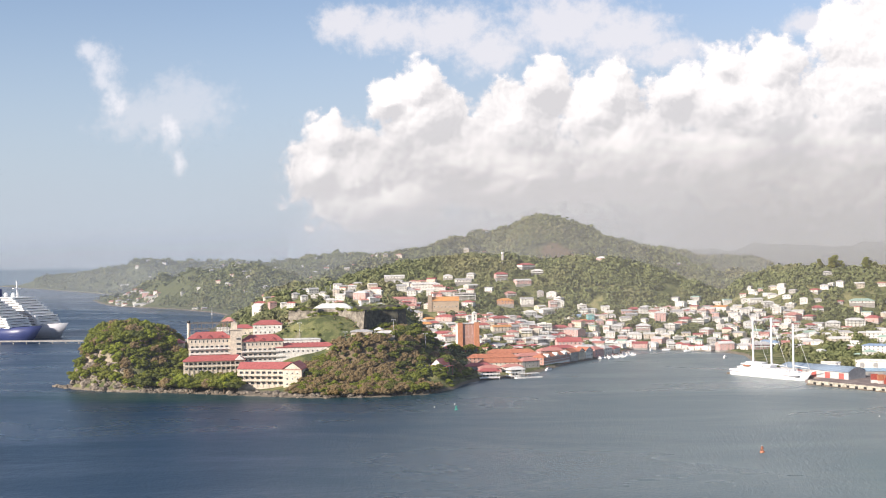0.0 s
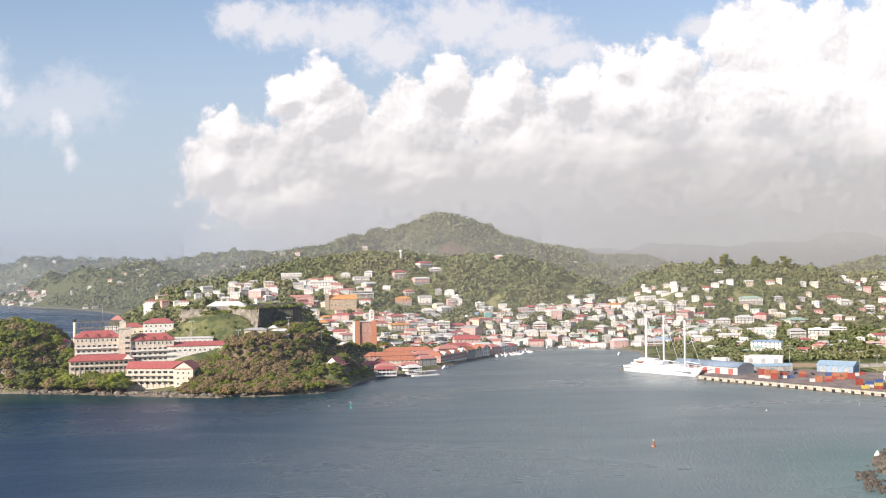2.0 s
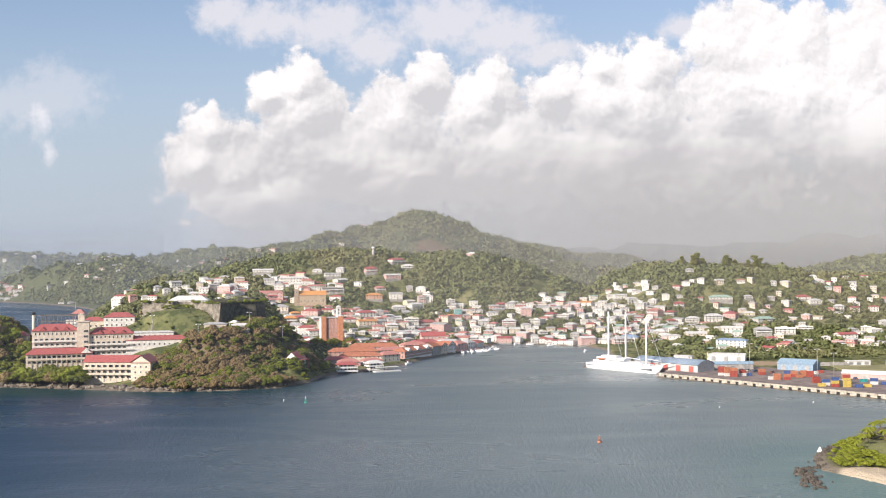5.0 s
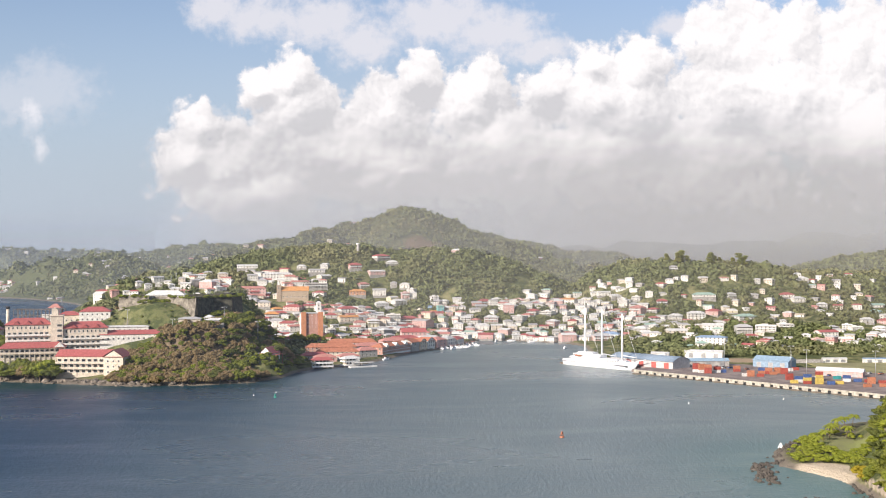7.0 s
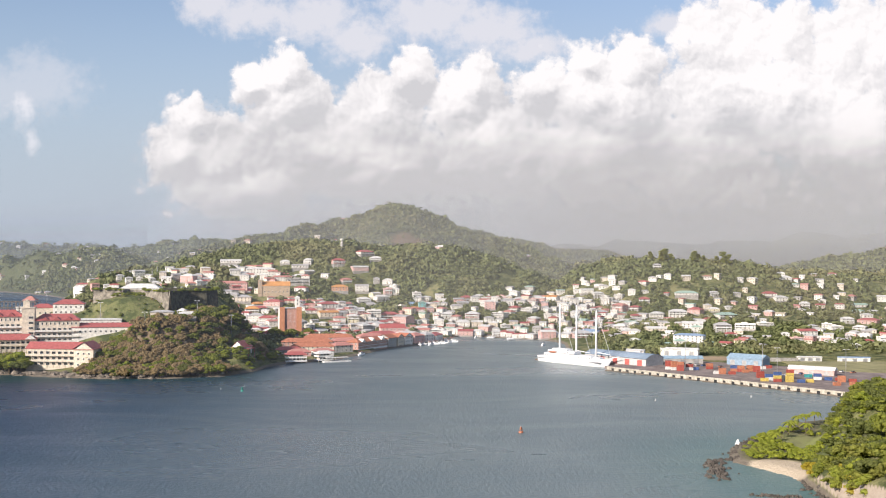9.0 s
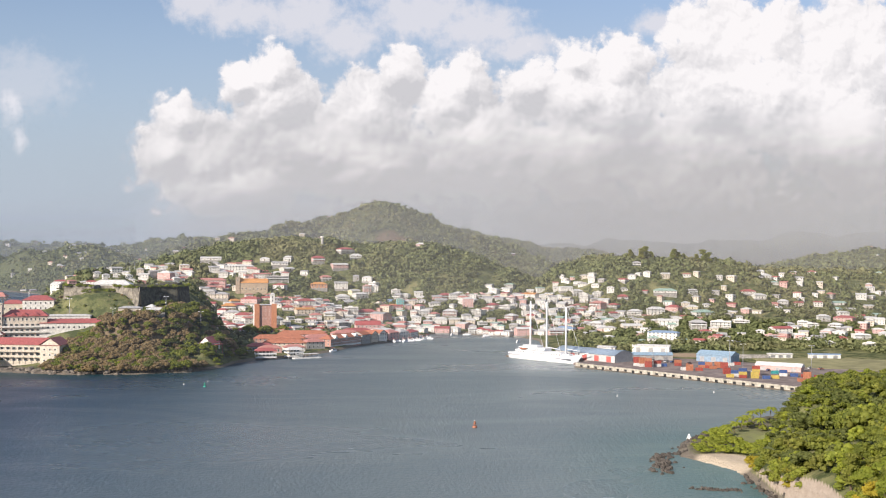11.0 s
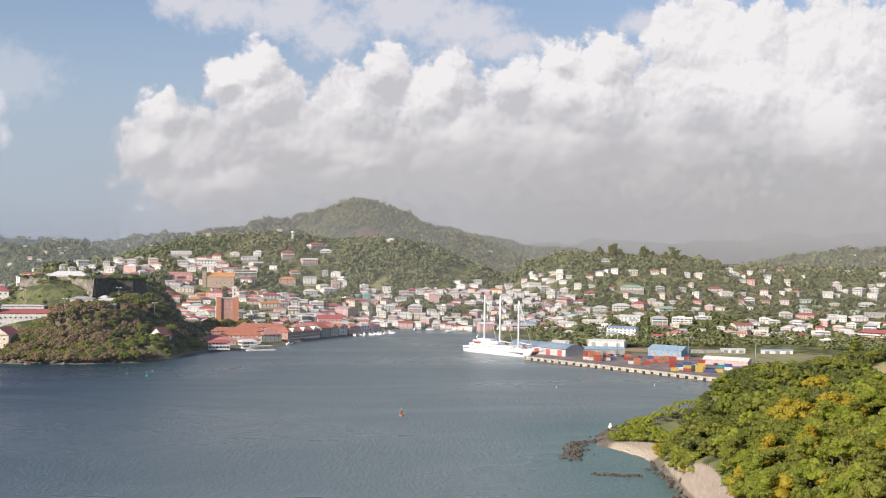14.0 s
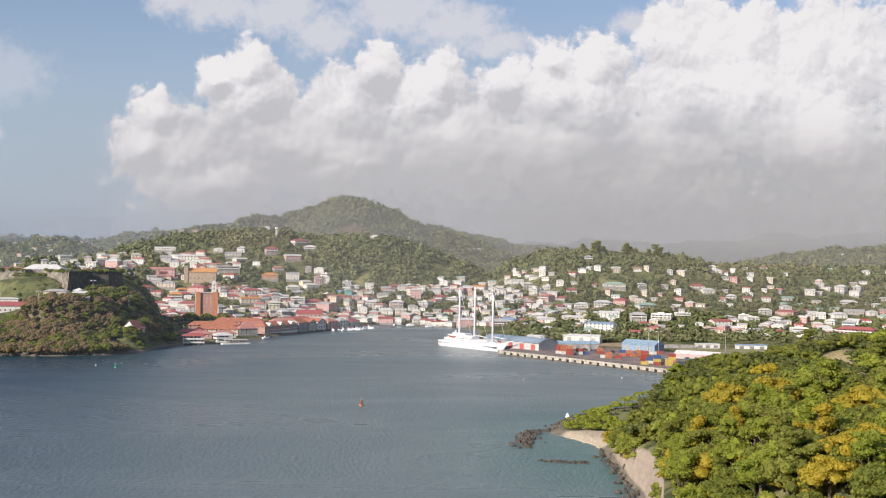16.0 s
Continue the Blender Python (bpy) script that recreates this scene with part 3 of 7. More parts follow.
def again(name, mesh, parent, at, rz=0.0, scale=(1, 1, 1), label=""):
    """Another object on the same mesh."""
    ob = new(name, mesh)
    ob.parent = parent
    ob.matrix_basis = pose(*at, 0, 0, rz) @ Matrix.Diagonal((*scale, 1))
    return tagged(ob, label)


def thing(name, label, category, group="", at=None):
    ob = tagged(new(name), label, category, group)
    if at is not None:
        ob.matrix_basis = at
    return ob


def window_mesh(name, width, height):
    """A pane set back in its frame, facing -y, with a sill: one closed shell."""
    bm = bmesh.new()
    t, x = 0.12, width / 2
    rings = []
    for half, z0, z1, y in ((x, 0, height, 0.02), (x, 0, height, -0.1), (x - t, t, height - t, -0.1), (x - t, t, height - t, -0.02)):
        rings.append([bm.verts.new(c) for c in ((-half, y, z0), (half, y, z0), (half, y, z1), (-half, y, z1))])
    for a, b in zip(rings, rings[1:]):
        for i in range(4):
            bm.faces.new((a[i], a[(i + 1) % 4], b[(i + 1) % 4], b[i]))
    bm.faces.new(rings[-1]).material_index = 1
    me = bpy.data.meshes.new(name)
    bm.to_mesh(me)
    bm.free()
    me.materials.append(TRIM)
    me.materials.append(GLASS)
    return me


WINDOW = {k: window_mesh("window", *k) for k in ((1.0, 1.1), (1.3, 1.4), (2.2, 1.5), (1.1, 1.9), (3.2, 1.8))}
DOOR = bmesh.new()
box(DOOR, -0.55, -0.08, 0, 0.55, 0.02, 2.1, 0, 0.02)
box(DOOR, -0.65, -0.05, 0, -0.55, 0.0, 2.2, 1)
box(DOOR, 0.55, -0.05, 0, 0.65, 0.0, 2.2, 1)
DOOR_MESH = bpy.data.meshes.new("door")
DOOR.to_mesh(DOOR_MESH)
DOOR.free()
DOOR_MESH.materials.append(TIMBER)
DOOR_MESH.materials.append(TRIM)


def height(x, y):
    return float(land(x, y))

# ---- the town's houses: x, y, width, and storeys with wall and roof colours ----
QUARTERS = [
    ("fort road", [(-275, 1129, 7, "2wg"), (-264, 1122, 8, "2wg"), (-254, 1125, 6, "1wg"), (-282, 1262, 9, "1wg"), (-233, 1135, 8, "3cg"), (-219, 1133, 10, "3gg"), (-205, 1129, 16, "3pw"), (-193, 1121, 7, "2ww"), (-182, 1106, 9, "3wg"), (-173, 1106, 8, "2cg"), (-164, 1096, 13, "2wr"), (-171, 1200, 14, "2wr"), (-162, 1193, 9, "2pp"), (-151, 1187, 9, "2pg"), (-165, 1123, 9, "2wg"), (-158, 1121, 11, "2gg"), (-149, 1122, 18, "2cg"), (-155, 1098, 15, "1cr"), (-133, 1118, 11, "1co"), (-127, 1104, 12, "1wr"), (-139, 1087, 9, "2wr"), (-126, 1070, 15, "3wg"), (-114, 1056, 13, "3wr"), (-135, 1099, 16, "2co"), (-103, 1020, 14, "1cw"), (-93, 1018, 18, "1pr")]),
    ("west hill", [(-197, 1310, 26, "1ww"), (-136, 1257, 10, "1wg"), (-130, 1287, 12, "1ww"), (-102, 1283, 9, "2ww"), (-111, 1275, 17, "1wg"), (-101, 1262, 13, "1cw"), (-79, 1252, 10, "2wg"), (-67, 1274, 16, "2pr"), (-39, 1308, 20, "1wr"), (-25, 1295, 15, "1ww"), (-42, 1269, 20, "2pw"), (-105, 1214, 24, "2gg"), (-60, 1221, 18, "2oo"), (-36, 1227, 15, "3wg"), (-55, 1243, 12, "1pp"), (-21, 1247, 6, "2gg"), (-21, 1218, 11, "2yw"), (-32, 1201, 15, "2ww"), (-7, 1221, 10, "3pw"), (2, 1223, 8, "3ww"), (-8, 1244, 12, "2ww"), (0, 1236, 10, "1ww"), (-115, 1111, 19, "2pr"), (-100, 1117, 12, "1cr"), (-80, 1101, 11, "1wr"), (-60, 1098, 18, "2wr"), (-47, 1106, 8, "3wg"), (-74, 1079, 12, "1wr"), (51, 1310, 11, "1pw")]),
    ("market slope", [(-57, 1071, 17, "2co"), (-45, 1075, 11, "2wg"), (-45, 1060, 11, "2wp"), (-32, 1064, 12, "3yw"), (-23, 1071, 8, "3cw"), (-15, 1106, 15, "3ww"), (0, 1113, 18, "2pr"), (-6, 1089, 10, "2pg"), (15, 1100, 19, "3pg"), (-24, 1188, 16, "2wg"), (-14, 1211, 15, "2ww"), (10, 1151, 11, "2cw"), (19, 1187, 9, "2bb"), (32, 1151, 8, "3tt"), (29, 1207, 11, "2wg"), (25, 1217, 10, "2ww"), (36, 1208, 10, "2ww"), (50, 1213, 10, "2ww"), (41, 1174, 10, "1pr"), (41, 1137, 6, "2pg"), (55, 1158, 8, "1wg"), (48, 1124, 7, "2wg"), (35, 1120, 9, "2ct"), (36, 1106, 8, "2wg"), (25, 1149, 7, "1oo"), (-70, 1033, 10, "2wg"), (-59, 1021, 12, "1wg"), (-45, 1041, 9, "1wg"), (-23, 1055, 14, "1pg")]),
    ("head of bay", [(79, 1179, 11, "2or"), (94, 1216, 9, "2ww"), (104, 1214, 11, "2ww"), (102, 1136, 11, "4pw"), (118, 1198, 15, "2pw"), (128, 1213, 14, "2wg"), (146, 1211, 14, "2ww"), (134, 1187, 10, "2ww"), (58, 1122, 12, "2ww"), (68, 1116, 10, "2wp"), (63, 1130, 8, "1wg"), (84, 1119, 14, "2pw"), (74, 1102, 15, "2ww"), (88, 1100, 11, "2cw"), (100, 1108, 9, "2wg"), (112, 1121, 14, "2wg"), (121, 1126, 12, "1wp"), (128, 1136, 11, "1cr"), (142, 1134, 15, "1wg"), (159, 1114, 8, "2ww"), (161, 1132, 7, "2ww"), (150, 1143, 8, "1wg"), (164, 1103, 10, "2cr"), (145, 1104, 11, "2pw"), (153, 1091, 7, "2wg"), (135, 1098, 9, "1cr"), (174, 1090, 11, "2cg"), (115, 1094, 10, "1wg"), (104, 1096, 9, "2cw")]),
    ("waterfront", [(40, 1018, 15, "1cw"), (49, 1059, 13, "2ww"), (57, 1048, 9, "2ww"), (66, 1063, 9, "2ww"), (76, 1058, 14, "2pr"), (87, 1057, 12, "2ww"), (97, 1084, 13, "2pw"), (105, 1052, 10, "2ww"), (112, 1048, 6, "2wr"), (117, 1044, 6, "2wr"), (123, 1040, 6, "2wr"), (129, 1037, 6, "2wr"), (137, 1032, 9, "2wg"), (150, 1024, 13, "3pw"), (161, 1026, 7, "2wg"), (168, 1018, 8, "2wg"), (23, 1015, 15, "2ww"), (181, 1017, 19, "2pg"), (189, 1024, 17, "2wb")]),
    ("east slope", [(166, 1223, 13, "1ww"), (170, 1181, 16, "3wo"), (182, 1176, 7, "3ww"), (192, 1171, 10, "3wg"), (186, 1166, 10, "1ww"), (163, 1182, 9, "1pr"), (149, 1166, 10, "2pw"), (181, 1143, 8, "3ww"), (199, 1152, 10, "2ww"), (211, 1181, 10, "2wg"), (203, 1202, 9, "2ww"), (189, 1214, 13, "1ww"), (212, 1223, 14, "2ww"), (227, 1229, 9, "1ww"), (222, 1205, 11, "2ww"), (229, 1197, 9, "1wg"), (228, 1180, 9, "3ww"), (196, 1192, 10, "1ww"), (210, 1189, 10, "2cw"), (243, 1188, 9, "2ww"), (237, 1175, 9, "1cg"), (239, 1158, 16, "3pp"), (255, 1157, 11, "1wr"), (267, 1174, 11, "1pr"), (273, 1210, 11, "1wr"), (294, 1246, 9, "1wg"), (231, 1145, 6, "3ww"), (209, 1147, 8, "2ww"), (200, 1134, 9, "2cw"), (218, 1149, 11, "1pg")]),
    ("ship slope", [(226, 1126, 11, "1cg"), (238, 1118, 9, "2ww"), (251, 1137, 10, "1wr"), (260, 1138, 11, "1wg"), (273, 1135, 15, "2ww"), (187, 1123, 6, "2ww"), (197, 1088, 12, "2pp"), (217, 1097, 10, "1wg"), (226, 1043, 10, "2wg"), (220, 1005, 7, "1pg"), (204, 1023, 7, "1pp"), (294, 1134, 17, "3ww"), (297, 1113, 11, "2ww"), (276, 1100, 15, "2ww"), (281, 1011, 18, "2ww"), (315, 1145, 16, "2pr"), (329, 1154, 7, "2cw"), (335, 1150, 12, "1yw"), (313, 1181, 22, "1wt"), (342, 1182, 9, "2ww"), (247, 1008, 19, "1cw")]),
    ("long hill", [(365, 1137, 13, "2wg"), (324, 1059, 18, "2wt"), (376, 1125, 12, "2wt"), (371, 1077, 10, "2pw"), (378, 1064, 9, "1wc"), (328, 1006, 19, "2ww"), (304, 994, 13, "3gg"), (350, 1021, 13, "1wg"), (346, 1047, 7, "1gg"), (404, 1191, 15, "1wr"), (414, 1185, 15, "2ww"), (435, 1238, 13, "1ww"), (425, 1165, 10, "2pp"), (437, 1175, 11, "1ww"), (460, 1186, 6, "2ww"), (449, 1150, 10, "1ww"), (475, 1262, 8, "1pw"), (377, 991, 17, "2wr"), (356, 980, 7, "2ww"), (360, 961, 10, "2pw"), (392, 1017, 10, "1wg"), (406, 1018, 10, "2ww"), (386, 970, 10, "2ww"), (318, 951, 9, "1pg")]),
    ("field side", [(549, 1228, 7, "1pw"), (539, 1198, 9, "1ww"), (553, 1210, 8, "1ww"), (565, 1204, 11, "3ww"), (584, 1208, 12, "2ww"), (577, 1194, 12, "2ww"), (498, 1183, 16, "1wt"), (488, 1160, 11, "2wt"), (504, 1163, 9, "2ww"), (525, 1169, 10, "2cw"), (542, 1153, 13, "1or"), (562, 1175, 17, "1ww"), (583, 1173, 8, "1ww"), (431, 1036, 11, "2ww"), (463, 1147, 11, "1wg"), (449, 1143, 10, "1ww"), (451, 1034, 17, "2pr"), (475, 1037, 12, "2ww"), (491, 1060, 14, "1wt"), (496, 1027, 13, "2ww"), (516, 1038, 19, "1gg"), (528, 1028, 10, "2ww"), (482, 1004, 10, "2ww"), (494, 994, 12, "2bg"), (514, 1009, 11, "1wr"), (424, 999, 10, "1wg"), (411, 1011, 12, "2ww")]),
    ("shore east", [(435, 1014, 11, "1ww"), (465, 993, 9, "2pw"), (417, 987, 10, "2pw"), (427, 982, 11, "2ww"), (441, 970, 13, "2ww"), (466, 977, 11, "2ww"), (490, 964, 33, "2pr"), (396, 1008, 10, "1wg"), (425, 907, 12, "2ww"), (397, 927, 10, "1ww"), (400, 971, 8, "1wg"), (384, 947, 9, "2ww")]),
    ("bay village", [(-1087, 2588, 12, "1cr"), (-1166, 2811, 14, "2pw"), (-938, 2289, 10, "1wg"), (-915, 2271, 11, "1wg"), (-1239, 3047, 14, "1ww"), (-924, 2310, 10, "1ww"), (-885, 2265, 13, "1wr"), (-834, 2188, 10, "1wg"), (-682, 2010, 11, "1wg"), (-659, 1991, 11, "1pg"), (-1130, 2629, 9, "1wr"), (-1277, 3008, 14, "1wr")]),
]

WORDS = {"w": "white", "c": "cream", "p": "pink", "o": "orange", "y": "pale yellow", "t": "teal", "b": "blue", "g": "grey"}
ROOF_WORDS = {"w": "pale sheet", "g": "grey sheet", "r": "red sheet", "o": "orange tiled", "t": "pale green sheet", "b": "blue sheet", "p": "faded red", "c": "sand-coloured"}
MODELS = {}


def house_model(wide, storeys, wall, roof, kind):
    """A plastered house, its front facing -y: walls on a plinth, roof, windows, door and, by kind, a veranda or a porch."""
    deep = min(max(wide * 0.72, 6.0), 12.0)
    x, y, top = wide / 2, deep / 2, storeys * 2.3 + 0.3
    ob = thing("house", "%s plastered %s-storey house with %s roof" % (WORDS[wall], ("one", "two", "three", "four")[storeys - 1], ROOF_WORDS[roof]), "house", "houses of the town")
    bm = bmesh.new()
    box(bm, -x, -y, 0, x, y, top)
    box(bm, -x - 0.15, -y - 0.15, -6, x + 0.15, y + 0.15, 0, 1)
    part("wall", bm, [PAINT[wall], CONCRETE], ob)
    bm = bmesh.new()
    if kind == 2:
        hip(bm, -x, -y, x, y, top + 0.2, min(1.9, deep * 0.2), 0.0, ends=False)
        for s in (-1, 1):
            v = [bm.verts.new(c) for c in ((s * (x - 0.01), -y, top), (s * (x - 0.01), y, top), (s * (x - 0.01), 0, top + min(1.75, deep * 0.185)))]
            bm.faces.new(v if s > 0 else v[::-1]).material_index = 1
    elif kind == 3:
        box(bm, -x - 0.3, -y - 0.5, top, x + 0.3, y + 0.3, top + 0.25)
        for a, b, c, d in ((-x, -y, x, -y + 0.2), (-x, y - 0.2, x, y), (-x, -y + 0.2, -x + 0.2, y - 0.2), (x - 0.2, -y + 0.2, x, y - 0.2)):
            box(bm, a, b, top + 0.25, c, d, top + 0.9, 1)
        box(bm, -x * 0.4, 0, top + 0.25, x * 0.2, y * 0.7, top + 2.1, 1)
    else:
        hip(bm, -x, -y, x, y, top + 0.2, min(2.6, deep * 0.27), min(x, y) * 0.9)
    part("roof", bm, [ROOFING[roof], PAINT[wall]], ob)
    many = max(2, int(wide / 3.2))
    for floor in range(storeys):
        z = floor * 2.3 + 0.7
        for i in range(many):
            wx = -x + wide * (i + 0.5) / many
            if floor == 0 and i == many // 2:
                again("door", DOOR_MESH, ob, (wx, -y, 0.05))
            else:
                again("window", WINDOW[(1.0, 1.1)] if wide < 16 else WINDOW[(1.3, 1.4)], ob, (wx, -y, z))
        for s in (-1, 1):
            again("window", WINDOW[(1.0, 1.1)], ob, (s * x, 0, z), 90 * s)
    if kind in (0, 3) and wide > 8:
        bm = bmesh.new()
        z = 2.3 * (storeys - 1)
        box(bm, -x, -y - 1.7, z - 0.05, x, -y - 0.16, z + 0.15)
        box(bm, -x, -y - 1.7, z + 0.15, x, -y - 1.6, z + 1.05)
        part("balcony", bm, TRIM, ob)
        for i in range(4):
            bm = bmesh.new()
            px = -x + 0.2 + (wide - 0.4) * i / 3
            box(bm, px - 0.12, -y - 1.72, -6, px + 0.12, -y - 1.48, z - 0.05)
            box(bm, px - 0.09, -y - 1.69, z + 1.05, px + 0.09, -y - 1.51, top)
            part("post", bm, TRIM, ob)
        bm = bmesh.new()
        box(bm, -x - 0.2, -y - 2.0, top - 0.02, x + 0.2, -y - 0.55, top + 0.12)
        part("veranda_roof", bm, ROOFING[roof], ob)
    return ob


town_rng = np.random.RandomState(7)
TAKEN = []
for quarter, houses in QUARTERS:
    for hx, hy, hw, look_of in houses:
        storeys, wall, roof = int(look_of[0]), look_of[1], look_of[2]
        wide = min((7, 9, 11, 14, 18, 24, 32), key=lambda v: abs(v - hw * 0.98))
        kind = int(town_rng.choice([0, 1, 2, 3], p=[0.3, 0.25, 0.25, 0.2])) if roof in "wg" else int(town_rng.choice([0, 1, 2]))
        at = pose(hx, hy, height(hx, hy) - 0.1, 0, 0, town_rng.uniform(-32, 32) + (12 if hx < 0 else -18)) @ Matrix.Diagonal((1, 1, 0.84, 1))
        key = (wide, storeys, wall, roof, kind)
        if key in MODELS:
            house = copy_thing(MODELS[key], at)
        else:
            house = MODELS[key] = house_model(*key)
            house.matrix_basis = at
        house["group"] = "houses by the " + quarter
        TAKEN.append((hx, hy, wide * 0.55))

# ---- smaller houses between them, too many to tell apart ----
INFILL_WALLS, INFILL_ROOFS = [PAINT[k] for k in "wcpyg"], [ROOFING[k] for k in "wgrpt"]


def infill(name, label, count, x0, x1, y0, y1, seed, keep, gap, sizes=(6, 8, 10)):
    """One mesh of small hip-roofed houses with dark windows, set on the slope."""
    rng = np.random.RandomState(seed)
    xs, ys = rng.uniform(x0, x1, 9000), rng.uniform(y0, y1, 9000)
    hs, ds = land(xs, ys), from_shore(xs, ys, COAST)
    bm = bmesh.new()
    made = 0
    for x, y, h, d in zip(xs, ys, hs, ds):
        if made == count:
            break
        if not keep(x, y, h, d) or any((x - a) ** 2 + (y - b) ** 2 < (r + gap) ** 2 for a, b, r in TAKEN):
            continue
        wide, storeys = float(rng.choice(sizes)) * rng.uniform(0.85, 1.15), int(rng.choice([1, 1, 1, 2, 2]))
        deep, top = wide * rng.uniform(0.6, 0.85), storeys * 2.1 + 0.4
        wall, roof = int(rng.choice([0, 0, 0, 0, 0, 1, 1, 2, 4])), 5 + int(rng.choice([0, 0, 0, 0, 1, 1, 1, 2, 3, 4]) if x > 60 else rng.choice([0, 0, 0, 1, 1, 2, 3, 3, 3]))
        start = len(bm.verts)
        box(bm, -wide / 2, -deep / 2, -6, wide / 2, deep / 2, top, wall)
        hip(bm, -wide / 2, -deep / 2, wide / 2, deep / 2, top + 0.15, deep * rng.uniform(0.14, 0.24), deep * 0.45 * int(rng.choice([0, 1])), 0.5, 0.2, roof)
        many = max(2, int(wide / 2.8))
        for f in range(storeys):
            for k in range(many):
                wx = -wide / 2 + wide * (k + 0.5) / many
                box(bm, wx - 0.42, -deep / 2 - 0.06, f * 2.1 + 0.8, wx + 0.42, -deep / 2 + 0.02, f * 2.1 + 1.65, 10)
            for s in (-1, 1):
                box(bm, s * wide / 2 - 0.06, -0.6, f * 2.1 + 0.7, s * wide / 2 + 0.06, 0.6, f * 2.1 + 1.8, 10)
        bm.verts.ensure_lookup_table()
        turn = pose(x, y, h - 0.1, 0, 0, rng.uniform(-35, 35) + (12 if x < 0 else -18))
        for v in bm.verts[start:]:
            v.co = turn @ v.co
        TAKEN.append((x, y, wide * 0.55))
        made += 1
    ob = part(name, bm, [*INFILL_WALLS, *INFILL_ROOFS, GLASS])
    tagged(ob, label, "houses", kind="stuff")


infill("harbour_houses", "crowded small plastered houses above the harbour", 150, -150, 60, 930, 1130, 71, lambda x, y, h, d: 3 < h < 34 and d > 26 and x < 10 + (y - 930) * 0.25, 2.5)
infill("bay_houses", "small white and pastel houses round the bay", 130, 20, 260, 1010, 1250, 72, lambda x, y, h, d: 2.2 < h < 52 and d > 14 and not (x < 120 and y > 1190), 3.5)
infill("hill_houses", "scattered small white houses on the long hill", 190, 200, 640, 880, 1270, 73, lambda x, y, h, d: 3 < h < 58 and math.hypot((x - 340) / 175, (y - 715) / 140) > 1.2, 4.0, (6, 8, 9))
infill("road_houses", "small white houses along the fort road", 120, -320, -95, 1085, 1300, 74, lambda x, y, h, d: 36 < h < 62 and wavy(x, y, 60, 37) > -0.5, 0.8, (7, 9, 11))
infill("ridge_houses", "far small white houses on the back ridges", 190, -760, -120, 1650, 2600, 75, lambda x, y, h, d: h > 26 and -0.42 < math.atan2(x - 50, y) < -0.06, 8.0, (7, 9, 11))
infill("far_ridge_houses", "far white houses on the hazy sea ridge", 60, -1500, -800, 2700, 3260, 78, lambda x, y, h, d: h > 22 and wavy(x, y, 160, 31) > 0.1, 6.0, (9, 12, 15))
infill("valley_houses", "far small white houses on the valley hills", 40, 100, 900, 1500, 2300, 76, lambda x, y, h, d: h > 25 and 0.07 < math.atan2(x - 50, y) < 0.42, 14.0, (8, 10, 12))

infill("village_houses", "small white houses of the bay village", 55, -1010, -760, 2170, 2400, 77, lambda x, y, h, d: 2.5 < h < 34 and d > 5, 3.0, (8, 11, 14))
# ---- the fort headland ----
def windows(parent, kind, count, x0, x1, y, z, rz=0.0):
    """A row of windows on a wall that faces -y (or is turned by rz about its own middle)."""
    for i in range(count):
        x = x0 + (x1 - x0) * (i + 0.5) / count
        again("window", WINDOW[kind], parent, (x, y, z), rz)


def side_windows(parent, kind, count, y0, y1, x, z, rz=90.0):
    for i in range(count):
        again("window", WINDOW[kind], parent, (x, y0 + (y1 - y0) * (i + 0.5) / count, z), rz)


def gable_front(bm, x0, x1, y, z, rise, deep, mat=0):
    """A small cross gable that runs back into a roof."""
    m = (x0 + x1) / 2
    v = [bm.verts.new(c) for c in ((x0, y, z), (x1, y, z), (m, y, z + rise), (m, y + deep, z + rise), (x0, y + deep, z), (x1, y + deep, z))]
    for f in ((0, 1, 2), (0, 2, 3, 4), (1, 5, 3, 2)):
        bm.faces.new([v[i] for i in f]).material_index = mat


